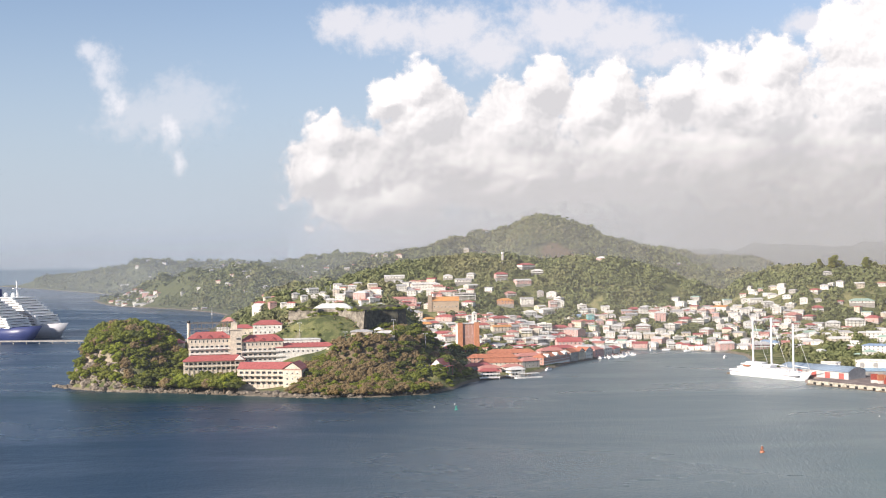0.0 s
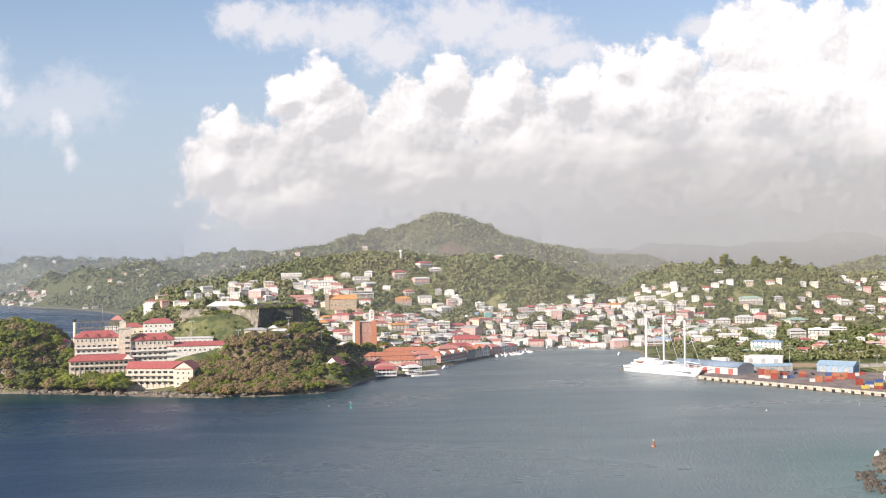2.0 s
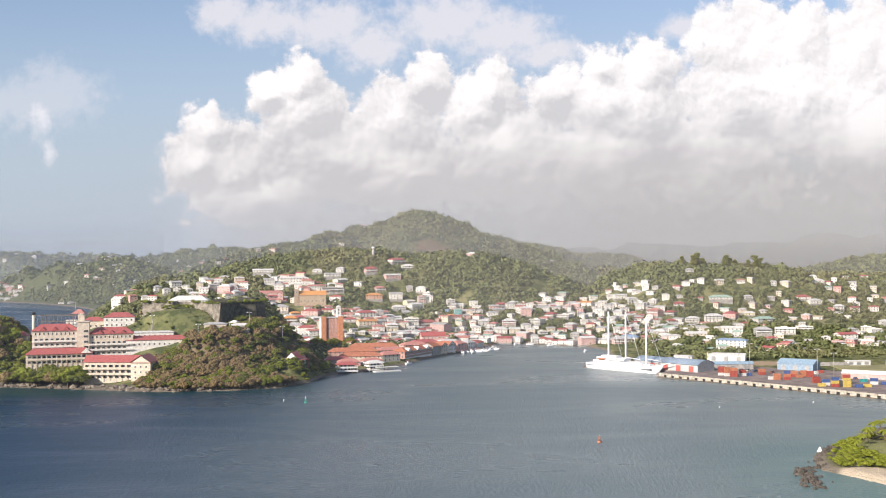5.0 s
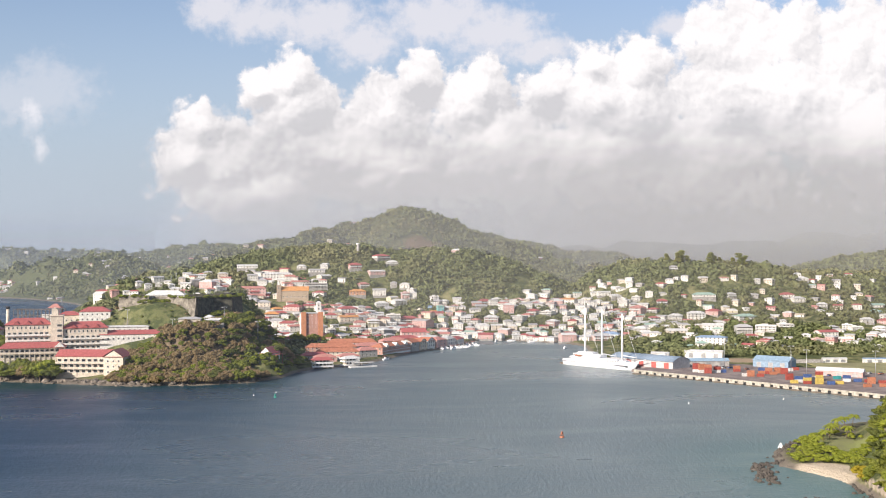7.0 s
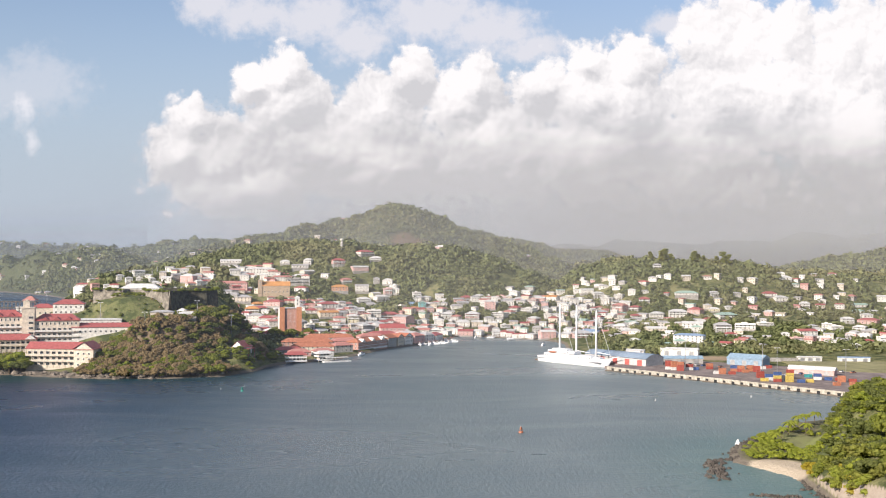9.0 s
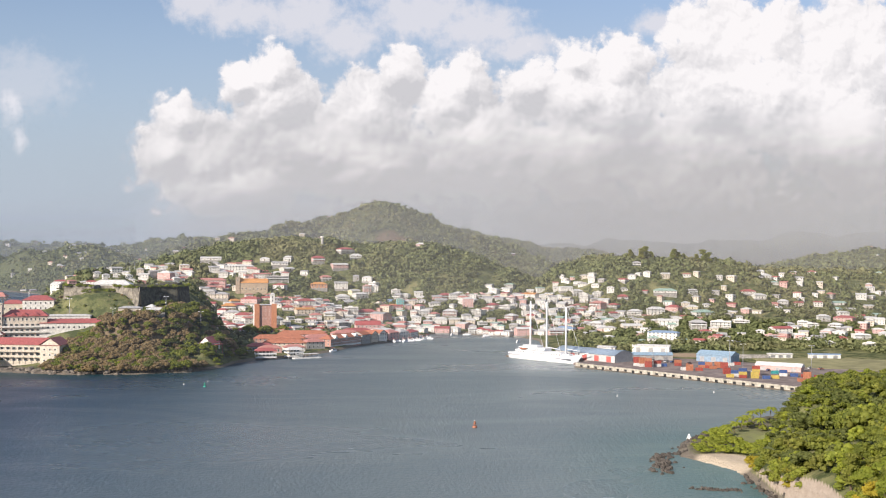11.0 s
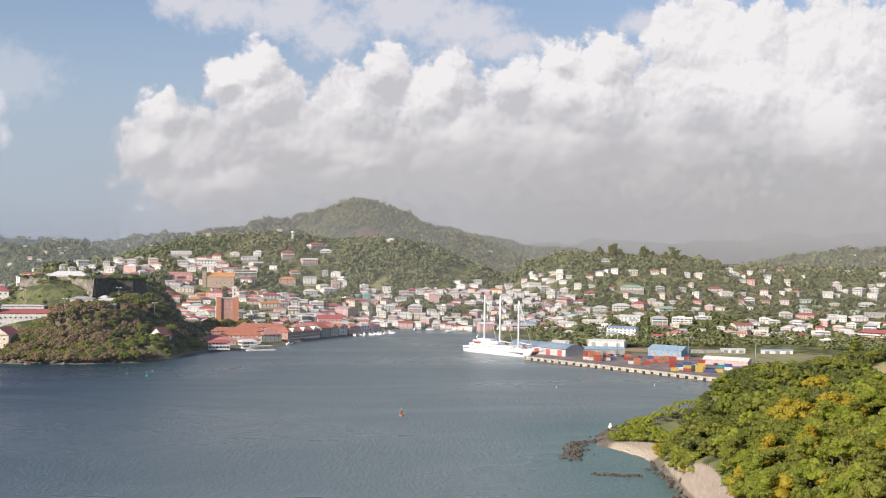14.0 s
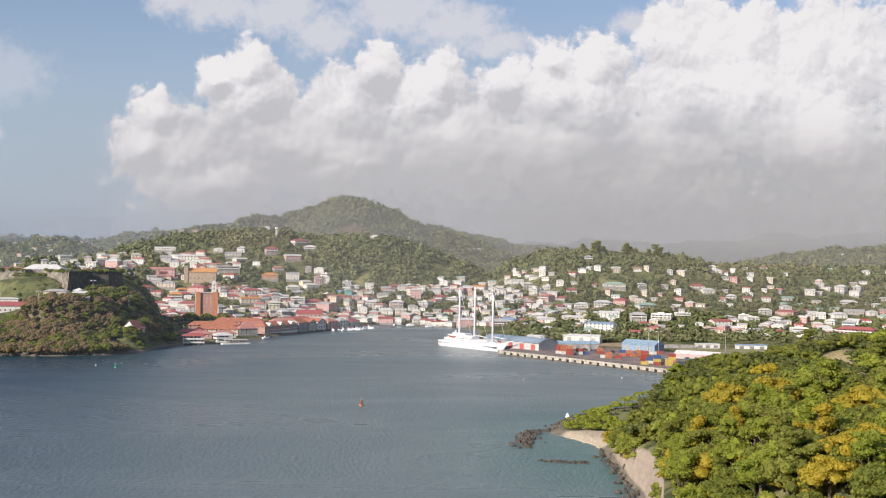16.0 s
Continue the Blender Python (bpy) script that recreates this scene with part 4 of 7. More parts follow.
def hospital():
    """Four-storey cream hospital: two long wings, a stair tower between them and a veranda block with a red roof in front."""
    ob = thing("hospital_building", "long cream plastered hospital with red roofs and tower", "hospital", at=pose(-229, 761, 14.5, 0, 0, 16))
    cream, red = PAINT["c"], ROOFING["r"]
    for name, x0, x1, top in (("west_wing", -33, -4, 20.5), ("east_wing", 4, 33, 17.5)):
        bm = bmesh.new()
        box(bm, x0, 0, -9, x1, 13, top)
        wing = part(name, bm, cream, ob)
        for floor in range(4):
            z = top - 3.0 - floor * 3.6
            windows(wing, (1.1, 1.9) if floor == 0 else (2.2, 1.5), 10 if floor == 0 else 8, x0 + 0.8, x1 - 0.8, 0, z)
            if floor:
                bm = bmesh.new()
                box(bm, x0, -1.6, z - 1.0, x1, -0.02, z - 0.75)
                box(bm, x0, -1.6, z - 0.75, x1, -1.45, z + 0.1)
                part("balcony", bm, PAINT["w"], wing)
        side_windows(wing, (1.3, 1.4), 3, 1, 12, x1 if x0 > 0 else x0, top - 3, 90 if x0 > 0 else -90)
        bm = bmesh.new()
        hip(bm, x0, 0, x1, 13, top + 0.2, 4.2, 6.0, 0.8)
        roof = part("roof", bm, red, ob, "red sheet roof with small gables")
        for i in range(3):
            bm = bmesh.new()
            gx = x0 + 7 + i * (x1 - x0 - 14) / 2
            gable_front(bm, gx - 2.2, gx + 2.2, -0.7, top + 0.3, 2.4, 5.0)
            part("gable", bm, red, roof)
    bm = bmesh.new()
    box(bm, -4, -1.5, -9, 4, 11, 26.0)
    box(bm, -4.5, -2.0, 26.0, 4.5, 11.5, 26.6)
    box(bm, -3.4, 0, 26.6, 0.8, 8, 31.0)
    box(bm, -2.0, -0.3, 31.0, -0.4, 6, 31.8)
    tower = part("tower", bm, cream, ob, "cream stair tower with open landings")
    for floor in range(5):
        again("window", WINDOW[(3.2, 1.8)], tower, (1.8, -1.5, 4.5 + floor * 3.6))
    bm = bmesh.new()
    box(bm, -36, -11, -12, 6, -2.0, 5.6)
    block = part("veranda_block", bm, cream, ob)
    windows(block, (2.2, 1.5), 13, -35.5, 5.5, -11, 2.9)
    windows(block, (2.2, 1.5), 13, -35.5, 5.5, -11, -0.6)
    for i in range(14):
        bm = bmesh.new()
        px = -35.8 + i * 41.6 / 13
        box(bm, px - 0.2, -13.2, -11, px + 0.2, -12.8, 5.4)
        part("post", bm, cream, ob)
    bm = bmesh.new()
    box(bm, -36, -13.3, 1.7, 6, -11.02, 2.0)
    box(bm, -36, -13.3, 2.0, 6, -13.1, 2.9)
    part("floor_slab", bm, cream, ob)
    bm = bmesh.new()
    hip(bm, -36, -13, 6, -1.0, 5.8, 3.4, 5.0, 0.6)
    roof = part("roof", bm, red, ob)
    bm = bmesh.new()
    gable_front(bm, -1, 6, -13.8, 5.9, 3.0, 7)
    part("gable", bm, PAINT["w"], roof)
    TAKEN.append((-230, 760, 42))
    return ob


def annex():
    """Three-storey wing on the rocks with a gabled end block towards the sea."""
    ob = thing("hospital_annex", "cream gabled hospital wing on sea rocks with red roof", "hospital", at=pose(-192, 737, 4.0, 0, 0, -4))
    bm = bmesh.new()
    box(bm, -27, -6, -8, 6, 7, 11.5)
    box(bm, 6, -9, -8, 19, 7, 11.5)
    bm.faces.new([bm.verts.new(c) for c in ((6.0, -9, 11.5), (19.0, -9, 11.5), (12.5, -9, 16.0))])
    part("wall", bm, PAINT["c"], ob)
    bm = bmesh.new()
    hip(bm, -27, -6, 10, 7, 11.8, 4.0, 0.0, 0.7)
    part("roof", bm, ROOFING["r"], ob)
    bm = bmesh.new()
    hip(bm, 6, -9, 19, 7.2, 11.8, 4.6, 0.0, 0.7, ends=False)
    part("roof", bm, ROOFING["r"], ob)
    for z in (1.0, 4.6, 8.2):
        windows(ob, (3.2, 1.8), 8, -26.5, 5.5, -6, z)
        windows(ob, (1.3, 1.4), 3, 7, 18, -9, z)
        side_windows(ob, (1.3, 1.4), 3, -8, 6, 19, z)
    for i in range(9):
        bm = bmesh.new()
        px = -26.8 + i * 4.05
        box(bm, px - 0.18, -7.9, 0, px + 0.18, -7.6, 11.4)
        part("post", bm, PAINT["c"], ob)
    for z in (3.6, 7.2):
        bm = bmesh.new()
        box(bm, -27, -8, z - 0.2, 5.9, -6.02, z)
        box(bm, -27, -8, z, 5.9, -7.92, z + 0.9)
        part("balcony", bm, PAINT["c"], ob)
    bm = bmesh.new()
    box(bm, 19.05, -6, -7, 27, 3, 3.0)
    box(bm, 18.9, -6.3, 3.0, 27.3, 3.3, 3.3, 1)
    part("lean_to", bm, [PAINT["c"], ROOFING["c"]], ob)
    bm = bmesh.new()
    box(bm, 19.05, 0, -7, 23, 7, 8.0)
    box(bm, 18.9, -0.3, 8.0, 23.4, 7.3, 8.3, 1)
    part("stair_block", bm, [PAINT["g"], ROOFING["r"]], ob)
    TAKEN.append((-194, 737, 26))
    return ob


def plain_block(name, label, category, x, y, z, rz, wide, deep, tall, wall, roof, rise=2.4, inset=None, rows=1, foot=8.0, pitch=3.4, kind=(1.3, 1.4), group=""):
    """A plain building: wall with deep footing, hipped or gabled roof, rows of windows on three sides."""
    ob = thing(name, label, category, group, pose(x, y, z, 0, 0, rz))
    bm = bmesh.new()
    a, b = wide / 2, deep / 2
    box(bm, -a, -b, -foot, a, b, tall)
    inset = min(a, b) * 0.9 if inset is None else inset
    if inset == 0:
        for s in (-1, 1):
            if wide >= deep:
                v = [bm.verts.new(c) for c in ((s * (a - 0.01), -b, tall), (s * (a - 0.01), b, tall), (s * (a - 0.01), 0, tall + rise * 0.93))]
            else:
                v = [bm.verts.new(c) for c in ((-a, s * (b - 0.01), tall), (a, s * (b - 0.01), tall), (0, s * (b - 0.01), tall + rise * 0.93))]
            bm.faces.new(v)
    part("wall", bm, wall, ob)
    bm = bmesh.new()
    hip(bm, -a, -b, a, b, tall + 0.15, rise, inset, ends=inset > 0)
    part("roof", bm, roof, ob)
    for r in range(rows):
        wz = 1.0 + r * tall / rows
        windows(ob, kind, max(2, int(wide / pitch)), -a + 0.5, a - 0.5, -b, wz)
        side_windows(ob, kind, max(1, int(deep / pitch)), -b + 0.5, b - 0.5, a, wz, 90)
        side_windows(ob, kind, max(1, int(deep / pitch)), -b + 0.5, b - 0.5, -a, wz, -90)
    TAKEN.append((x, y, wide * 0.5))
    return ob


hospital()
annex()
W_, C_, R_ = PAINT["w"], PAINT["c"], ROOFING["r"]
plain_block("nurses_home", "white two-storey block with red hipped roof", "building", -224, 829, 33, 12, 22, 14, 7.5, W_, R_, 3.2, rows=2)
plain_block("nurses_home", "low cream block with red hipped roof", "building", -245, 834, 32, 12, 16, 12, 5.5, C_, R_, 2.6)
plain_block("long_ward", "long low white ward with red roof and gables", "building", -183, 779, 22.5, 14, 42, 11, 4.6, W_, R_, 2.6)
plain_block("store_shed", "long low white flat shed beside the ward", "shed", -196, 795, 27, 12, 40, 8, 4.0, W_, ROOFING["w"], 0.8)
plain_block("small_annex", "small white house below the ward", "house", -160, 774, 21, 20, 12, 8, 4.4, W_, ROOFING["c"], 1.6)
plain_block("boiler_house", "small red-roofed boiler house among trees", "house", -279, 777, 26, 10, 12, 9, 4.5, C_, R_, 2.8)


def open_frame(x, y, z, rz, wide, deep, foot):
    """A bare steel frame of two storeys on a concrete deck, with a small red pavilion roof beside it."""
    ob = thing("steel_frame", "unfinished open grey steel frame behind the hospital", "frame", at=pose(x, y, z, 0, 0, rz))
    bm = bmesh.new()
    box(bm, -wide / 2, -deep / 2, -foot, wide / 2, deep / 2, 0.4)
    part("deck", bm, CONCRETE, ob)
    for level in (4.6, 9.2):
        for py in (-deep / 2 + 0.3, deep / 2 - 0.3):
            bm = bmesh.new()
            box(bm, -wide / 2, py - 0.2, level - 0.25, wide / 2, py + 0.2, level + 0.2)
            part("beam", bm, RUSTY, ob)
    bays = int(wide / 3)
    for i in range(bays + 1):
        px = -wide / 2 + 0.3 + (wide - 0.6) * i / bays
        for py in (-deep / 2 + 0.3, deep / 2 - 0.3):
            bm = bmesh.new()
            box(bm, px - 0.18, py - 0.18, 0.4, px + 0.18, py + 0.18, 10.2 if i % 2 else 9.2)
            part("post", bm, RUSTY, ob)
        bm = bmesh.new()
        box(bm, px - 0.14, -deep / 2 + 0.5, 9.0, px + 0.14, deep / 2 - 0.5, 9.3)
        part("beam", bm, RUSTY, ob)
    bm = bmesh.new()
    box(bm, wide * 0.05, -2.5, 0.4, wide * 0.33, 3.5, 5.5)
    part("inner_room", bm, PAINT["w"], ob)
    bm = bmesh.new()
    hip(bm, wide * 0.12, 8.0, wide * 0.36, 16.0, 10.0, 3.0, 3.8, 0.6)
    for px in (wide * 0.13, wide * 0.35):
        for py in (8.3, 15.7):
            box(bm, px - 0.2, py - 0.2, -foot, px + 0.2, py + 0.2, 9.9)
    part("pavilion", bm, ROOFING["p"], ob, "faded red pavilion roof on posts")
    TAKEN.append((x, y, wide * 0.5))


RUSTY = painted("weathered_steel", (0.20, 0.18, 0.165), 0.7, 0.2, wear=0.35)
open_frame(-271, 843, 32, 4, 36, 12, 26.0)
plain_block("cliff_house", "derelict cream house on the cliff", "house", -140, 770, 33.5, 8, 15, 9, 4.6, C_, ROOFING["g"], 1.2)
plain_block("cliff_house", "low grey house on the cliff", "house", -123, 772, 33.5, 5, 13, 8, 3.6, PAINT["g"], ROOFING["w"], 1.2)
plain_block("keep_house", "long grey-roofed barrack inside the fort", "building", -178, 856, 47.5, 4, 29, 12, 4.0, W_, ROOFING["w"], 3.4, 6.0)
boathouse = plain_block("boathouse", "white gabled shore house with red roof", "house", -83, 760, 12.0, 70, 12, 8.5, 3.2, W_, R_, 4.2, 0.0, rows=1, foot=5.0)
bm = bmesh.new()
box(bm, -5, 4.3, -5, 4, 9.3, 2.6)
box(bm, -5.3, 4.3, 2.6, 4.3, 9.6, 2.9, 1)
part("side_porch", bm, [PAINT["g"], ROOFING["w"]], boathouse)
bm = bmesh.new()
box(bm, -5, -8.0, 2.2, 4, -4.3, 2.5)
for px, py in ((-4.7, -7.7), (3.7, -7.7)):
    box(bm, px - 0.12, py - 0.12, -4, px + 0.12, py + 0.12, 2.2)
part("veranda", bm, ROOFING["r"], boathouse)

chimney = thing("chimney", "tall tapering cream boiler chimney", "chimney", at=pose(-271, 782, 27))
bm = bmesh.new()
tube(bm, (0, 0, -4), (0, 0, 19), 1.5, 1.0, 12)
part("shaft", bm, PAINT["c"], chimney)
bm = bmesh.new()
tube(bm, (0, 0, 17.5), (0, 0, 19.3), 1.25, 1.2, 12)
part("cap", bm, RUBBER, chimney)


def fort():
    ob = thing("stone_fort", "old stone fort with battered walls and gun ports", "fort")
    plan = [(-212, 847), (-187, 838), (-184, 845), (-172, 841), (-145, 812), (-137, 834), (-124, 838), (-122, 866), (-150, 886), (-208, 878)]
    for i in range(len(plan)):
        (x0, y0), (x1, y1) = plan[i], plan[(i + 1) % len(plan)]
        bm = bmesh.new()
        out = Vector((y1 - y0, x0 - x1, 0)).normalized()
        n = max(2, int(math.hypot(x1 - x0, y1 - y0) / 3))
        rng = np.random.RandomState(i)
        cols = []
        for k in range(n + 1):
            px, py = x0 + (x1 - x0) * k / n, y0 + (y1 - y0) * k / n
            col = []
            for j, z in enumerate((20, 33, 40, 44, 48, 51)):
                lean = (51 - z) * 0.10 + rng.uniform(-0.12, 0.12)
                col.append(bm.verts.new((px + out.x * lean, py + out.y * lean, z + (rng.uniform(-0.4, 0.25) if j == 5 else 0))))
            col.append(bm.verts.new((px - out.x * 1.6, py - out.y * 1.6, col[-1].co.z)))
            col.append(bm.verts.new((px - out.x * 1.6, py - out.y * 1.6, 47.5)))
            cols.append(col)
        for a, b in zip(cols, cols[1:]):
            for j in range(len(a) - 1):
                bm.faces.new((a[j], b[j], b[j + 1], a[j + 1]))
        # East and rear walls take the darker stone, their shade in the colour.
        part("rampart", bm, SHADED_STONE if i > 3 else STONE, ob)
    bm = bmesh.new()
    prism(bm, plan, 38, 47.6)
    part("terrace", bm, LAND, ob)
    bm = bmesh.new()
    box(bm, -138, 842, 47, -125, 858, 53.0)
    part("keep", bm, SHADED_STONE, ob)
    for i in range(8):
        bm = bmesh.new()
        box(bm, -137.8 + i * 1.6, 841.9, 53.0, -136.9 + i * 1.6, 842.7, 54.0)
        part("merlon", bm, SHADED_STONE, ob)
    TAKEN.append((-155, 845, 48))


fort()


def lamp_post(x, y, z, tall, name="lamp_post", label="tall grey steel lamp post with twin heads"):
    ob = thing(name, label, "lamp post", "lamp posts", pose(x, y, z))
    bm = bmesh.new()
    tube(bm, (0, 0, -1), (0, 0, tall), 0.22, 0.12, 8)
    part("pole", bm, STEEL, ob)
    bm = bmesh.new()
    box(bm, -1.4, -0.08, tall - 0.1, 1.4, 0.08, tall + 0.08)
    part("arm", bm, STEEL, ob)
    for s in (-1, 1):
        bm = bmesh.new()
        box(bm, s * 1.4 - 0.5, -0.35, tall - 0.35, s * 1.4 + 0.5, 0.35, tall - 0.1)
        part("lamp_head", bm, TRIM, ob)
    return ob


lamp_post(-119, 784, 33, 12.5)
lamp_post(-98, 800, 22, 12.5)
lamp_post(-152, 770, 24, 14)
lamp_post(-192, 800, 29, 14)

gazebo = thing("gazebo", "small open gazebo with pale hipped roof", "gazebo", at=pose(-131, 791, 35))
bm = bmesh.new()
hip(bm, -3, -3, 3, 3, 3.0, 1.6, 2.9)
part("roof", bm, ROOFING["w"], gazebo)
for px, py in ((-2.8, -2.8), (2.8, -2.8), (2.8, 2.8), (-2.8, 2.8)):
    bm = bmesh.new()
    tube(bm, (px, py, -2), (px, py, 3), 0.12, 0.12, 6)
    part("post", bm, TRIM, gazebo)

# ---- the inner harbour front ----
def row_house(name, label, ax, ay, bx, by, deep, tall, wall, roof, rows=2, rise=3.4, inset=None, z=2.2):
    """A long building whose front runs from a to b."""
    wide = math.hypot(bx - ax, by - ay)
    turn = math.degrees(math.atan2(by - ay, bx - ax))
    c, s = math.cos(radians(turn)), math.sin(radians(turn))
    return plain_block(name, label, "building", (ax + bx) / 2 - s * deep / 2, (ay + by) / 2 + c * deep / 2, z, turn, wide, deep, tall, wall, roof, rise, inset, rows, 4.0, 3.3, (1.1, 1.9), "harbour front buildings")


TILE = painted("red_clay_tiles", (0.50, 0.20, 0.12), 0.8, wear=0.3)
DULL = painted("dull_brick", (0.52, 0.30, 0.24))
warehouse = row_house("warehouse", "long two-storey brick harbour warehouse with tiled roof", -13, 882, 8, 922, 12, 6.0, DULL, TILE, 2, 2.8)
for x0, z0, z1 in ((-22.5, -0.5, 0.9), (-22.5, 2.75, 3.05), (-22.5, 5.6, 6.0)):
    bm = bmesh.new()
    box(bm, x0, -6.09, z0, -x0, -6.003, z1)
    part("white_band", bm, TRIM, warehouse, "white painted string course")
for gx in (-15, 0, 15):
    bm = bmesh.new()
    gable_front(bm, gx - 2.6, gx + 2.6, -6.6, 6.1, 2.6, 5.0)
    part("gable", bm, PAINT["w"], warehouse, "white dormer gable")
row_house("warehouse", "grey stone harbour house with tiled gable", 9, 925, 15, 935, 11, 6.4, PAINT["g"], TILE, 2, 2.8, 0.0)
row_house("warehouse", "cream harbour house with tiled gable", 16, 937, 21, 946, 11, 6.0, PAINT["c"], TILE, 2, 2.8, 0.0)
row_house("warehouse", "white harbour house with tiled gable", 22, 948, 28, 956, 11, 6.0, PAINT["w"], TILE, 2, 2.8, 0.0)
row_house("warehouse", "pink harbour house with faded red roof", 30, 959, 38, 969, 11, 5.8, PAINT["p"], ROOFING["p"], 2, 2.4)
row_house("warehouse", "white harbour house with grey roof", 39, 971, 46, 979, 11, 5.8, PAINT["w"], ROOFING["g"], 2, 2.4)
row_house("warehouse", "white harbour shed with red roof", 48, 983, 54, 1000, 10, 4.6, PAINT["w"], R_, 1, 2.0)
row_house("market_store", "long cream store with red tiled roof", -62, 854, -30, 858, 11, 5.0, PAINT["c"], TILE, 2, 2.8)
row_house("market_store", "pale two-storey store with balcony front", -29, 858, -16, 866, 10, 5.6, PAINT["g"], ROOFING["p"], 2, 2.4)
row_house("market_store", "long brick store with red tiled roof", -74, 882, -34, 888, 11, 5.4, DULL, TILE, 2, 2.8, z=3.0)
row_house("market_store", "tiled store behind the harbour row", -60, 915, -20, 920, 11, 6.0, PAINT["p"], TILE, 2, 2.8, z=3.4)
row_house("market_store", "white store with faded red roof", -34, 897, -14, 905, 10, 5.4, PAINT["w"], ROOFING["p"], 2, 2.4, z=2.6)
row_house("shore_store", "low red-roofed store behind the restaurants", -60, 824, -44, 828, 10, 3.4, PAINT["p"], ROOFING["p"], 1, 2.2)
row_house("shore_store", "low dark red store among trees", -72, 840, -52, 843, 10, 3.6, PAINT["g"], R_, 1, 2.2)
row_house("shore_store", "low faded store by the water", -42, 834, -28, 840, 9, 3.4, PAINT["w"], ROOFING["p"], 1, 2.0)
row_house("harbour_hall", "pink hall with red sheet roof", -2, 1000, 20, 1004, 13, 7.0, PAINT["p"], R_, 2, 3.2, 0.0, z=5.0)
row_house("harbour_store", "pink store row with faded red roofs", -16, 948, 4, 958, 11, 5.0, PAINT["p"], ROOFING["p"], 2, 2.4, z=3.0)
row_house("harbour_store", "red sheet-roofed store row", -8, 966, 14, 980, 11, 5.0, PAINT["c"], R_, 2, 2.4, z=3.4)
row_house("harbour_store", "pale-roofed store row behind the front", 16, 978, 32, 996, 10, 5.0, PAINT["w"], ROOFING["w"], 2, 1.8, z=3.0)


def over_water(label, x, y, rz, wide, deep, roof, wall):
    """A two-level restaurant on piles with railed decks."""
    ob = thing("waterside_restaurant", label, "restaurant", "waterside restaurants", pose(x, y, 0, 0, 0, rz))
    a, b = wide / 2, deep / 2
    for i in range(5):
        for j in range(2):
            bm = bmesh.new()
            tube(bm, (-a + 0.4 + i * (wide - 0.8) / 4, -b + 0.4 + j * (deep - 0.8), -4), (-a + 0.4 + i * (wide - 0.8) / 4, -b + 0.4 + j * (deep - 0.8), 1.2), 0.25, 0.25, 6)
            part("pile", bm, CONCRETE, ob)
    for z in (1.2, 3.8):
        bm = bmesh.new()
        box(bm, -a, -b, z, a, b, z + 0.3)
        for x0, y0, x1, y1 in ((-a, -b, a, -b + 0.1), (-a, -b + 0.1, -a + 0.1, b), (a - 0.1, -b + 0.1, a, b)):
            box(bm, x0, y0, z + 0.3, x1, y1, z + 1.1)
        part("deck", bm, TRIM, ob)
        bm = bmesh.new()
        box(bm, -a + 2.2, -b + 2.2, z + 0.3, a - 2.2, b - 0.5, z + 2.6)
        room = part("room", bm, wall, ob)
        windows(room, (2.2, 1.5), int(wide / 3.4), -a + 2.4, a - 2.4, -b + 2.2, z + 1.0)
    for i in range(5):
        bm = bmesh.new()
        px = -a + 0.2 + i * (wide - 0.4) / 4
        box(bm, px - 0.1, -b + 0.12, 1.7, px + 0.1, -b + 0.3, 6.3)
        part("post", bm, TRIM, ob)
    bm = bmesh.new()
    hip(bm, -a, -b, a, b, 6.4, 1.9, min(a, b) * 0.8)
    part("roof", bm, roof, ob)


over_water("white two-level restaurant on piles with red roof", -52, 803, 14, 15, 9, ROOFING["r"], PAINT["w"])
over_water("white two-level boathouse on piles with pale roof", -33, 813, 32, 12, 8, ROOFING["w"], PAINT["c"])
jetty = thing("floating_jetty", "low white floating jetty with boats' canopy", "jetty", at=pose(-22, 812, 0, 0, 0, 28))
bm = bmesh.new()
box(bm, -12, -2.5, -0.6, 9, 2.5, 0.9, 0, 0.08)
part("pontoon", bm, TRIM, jetty)
bm = bmesh.new()
box(bm, -10, -2.2, 3.2, 7, 2.2, 3.5, 0, 0.05)
part("canopy", bm, ROOFING["w"], jetty)
for i in range(6):
    bm = bmesh.new()
    tube(bm, (-9.5 + i * 3.2, -2, 0.9), (-9.5 + i * 3.2, -2, 3.2), 0.08, 0.08, 6)
    part("post", bm, TRIM, jetty)

# brick ministry block with its clock tower
brick = plain_block("brick_block", "tall orange brick office block with flat parapet", "building", -84, 1000, 16, 14, 19, 14, 13.5, BRICK, ROOFING["g"], 0.6, 1.0, 4, 12, 3.6, (1.1, 1.9))
for s in (-1, 1):
    bm = bmesh.new()
    box(bm, s * 7.6 - 2.2, -8.4, -12, s * 7.6 + 2.2, -7.05, 14.8)
    part("pier", bm, BRICK, brick)
bm = bmesh.new()
box(bm, -5.3, -7.07, -6, 5.3, -7.003, 12.6)
part("window_bay", bm, DULL, brick, "recessed brown window bay")
bm = bmesh.new()
box(bm, -9.62, -6.9, -10, -9.503, 6.9, 12.9)
part("side_wall", bm, PAINT["w"], brick, "whitewashed side wall")
bm = bmesh.new()
box(bm, 4.6, -3, 14, 8.6, 1, 23, 0)
clock_tower = part("bell_tower", bm, PAINT["w"], brick, "white square bell tower")
again("window", WINDOW[(1.1, 1.9)], clock_tower, (6.6, -3, 16.5))
again("window", WINDOW[(1.1, 1.9)], clock_tower, (6.6, -3, 19.5))
bm = bmesh.new()
hip(bm, 4.6, -3, 8.6, 1, 23, 1.4, 1.9, 0.3)
part("tower_roof", bm, ROOFING["w"], brick)

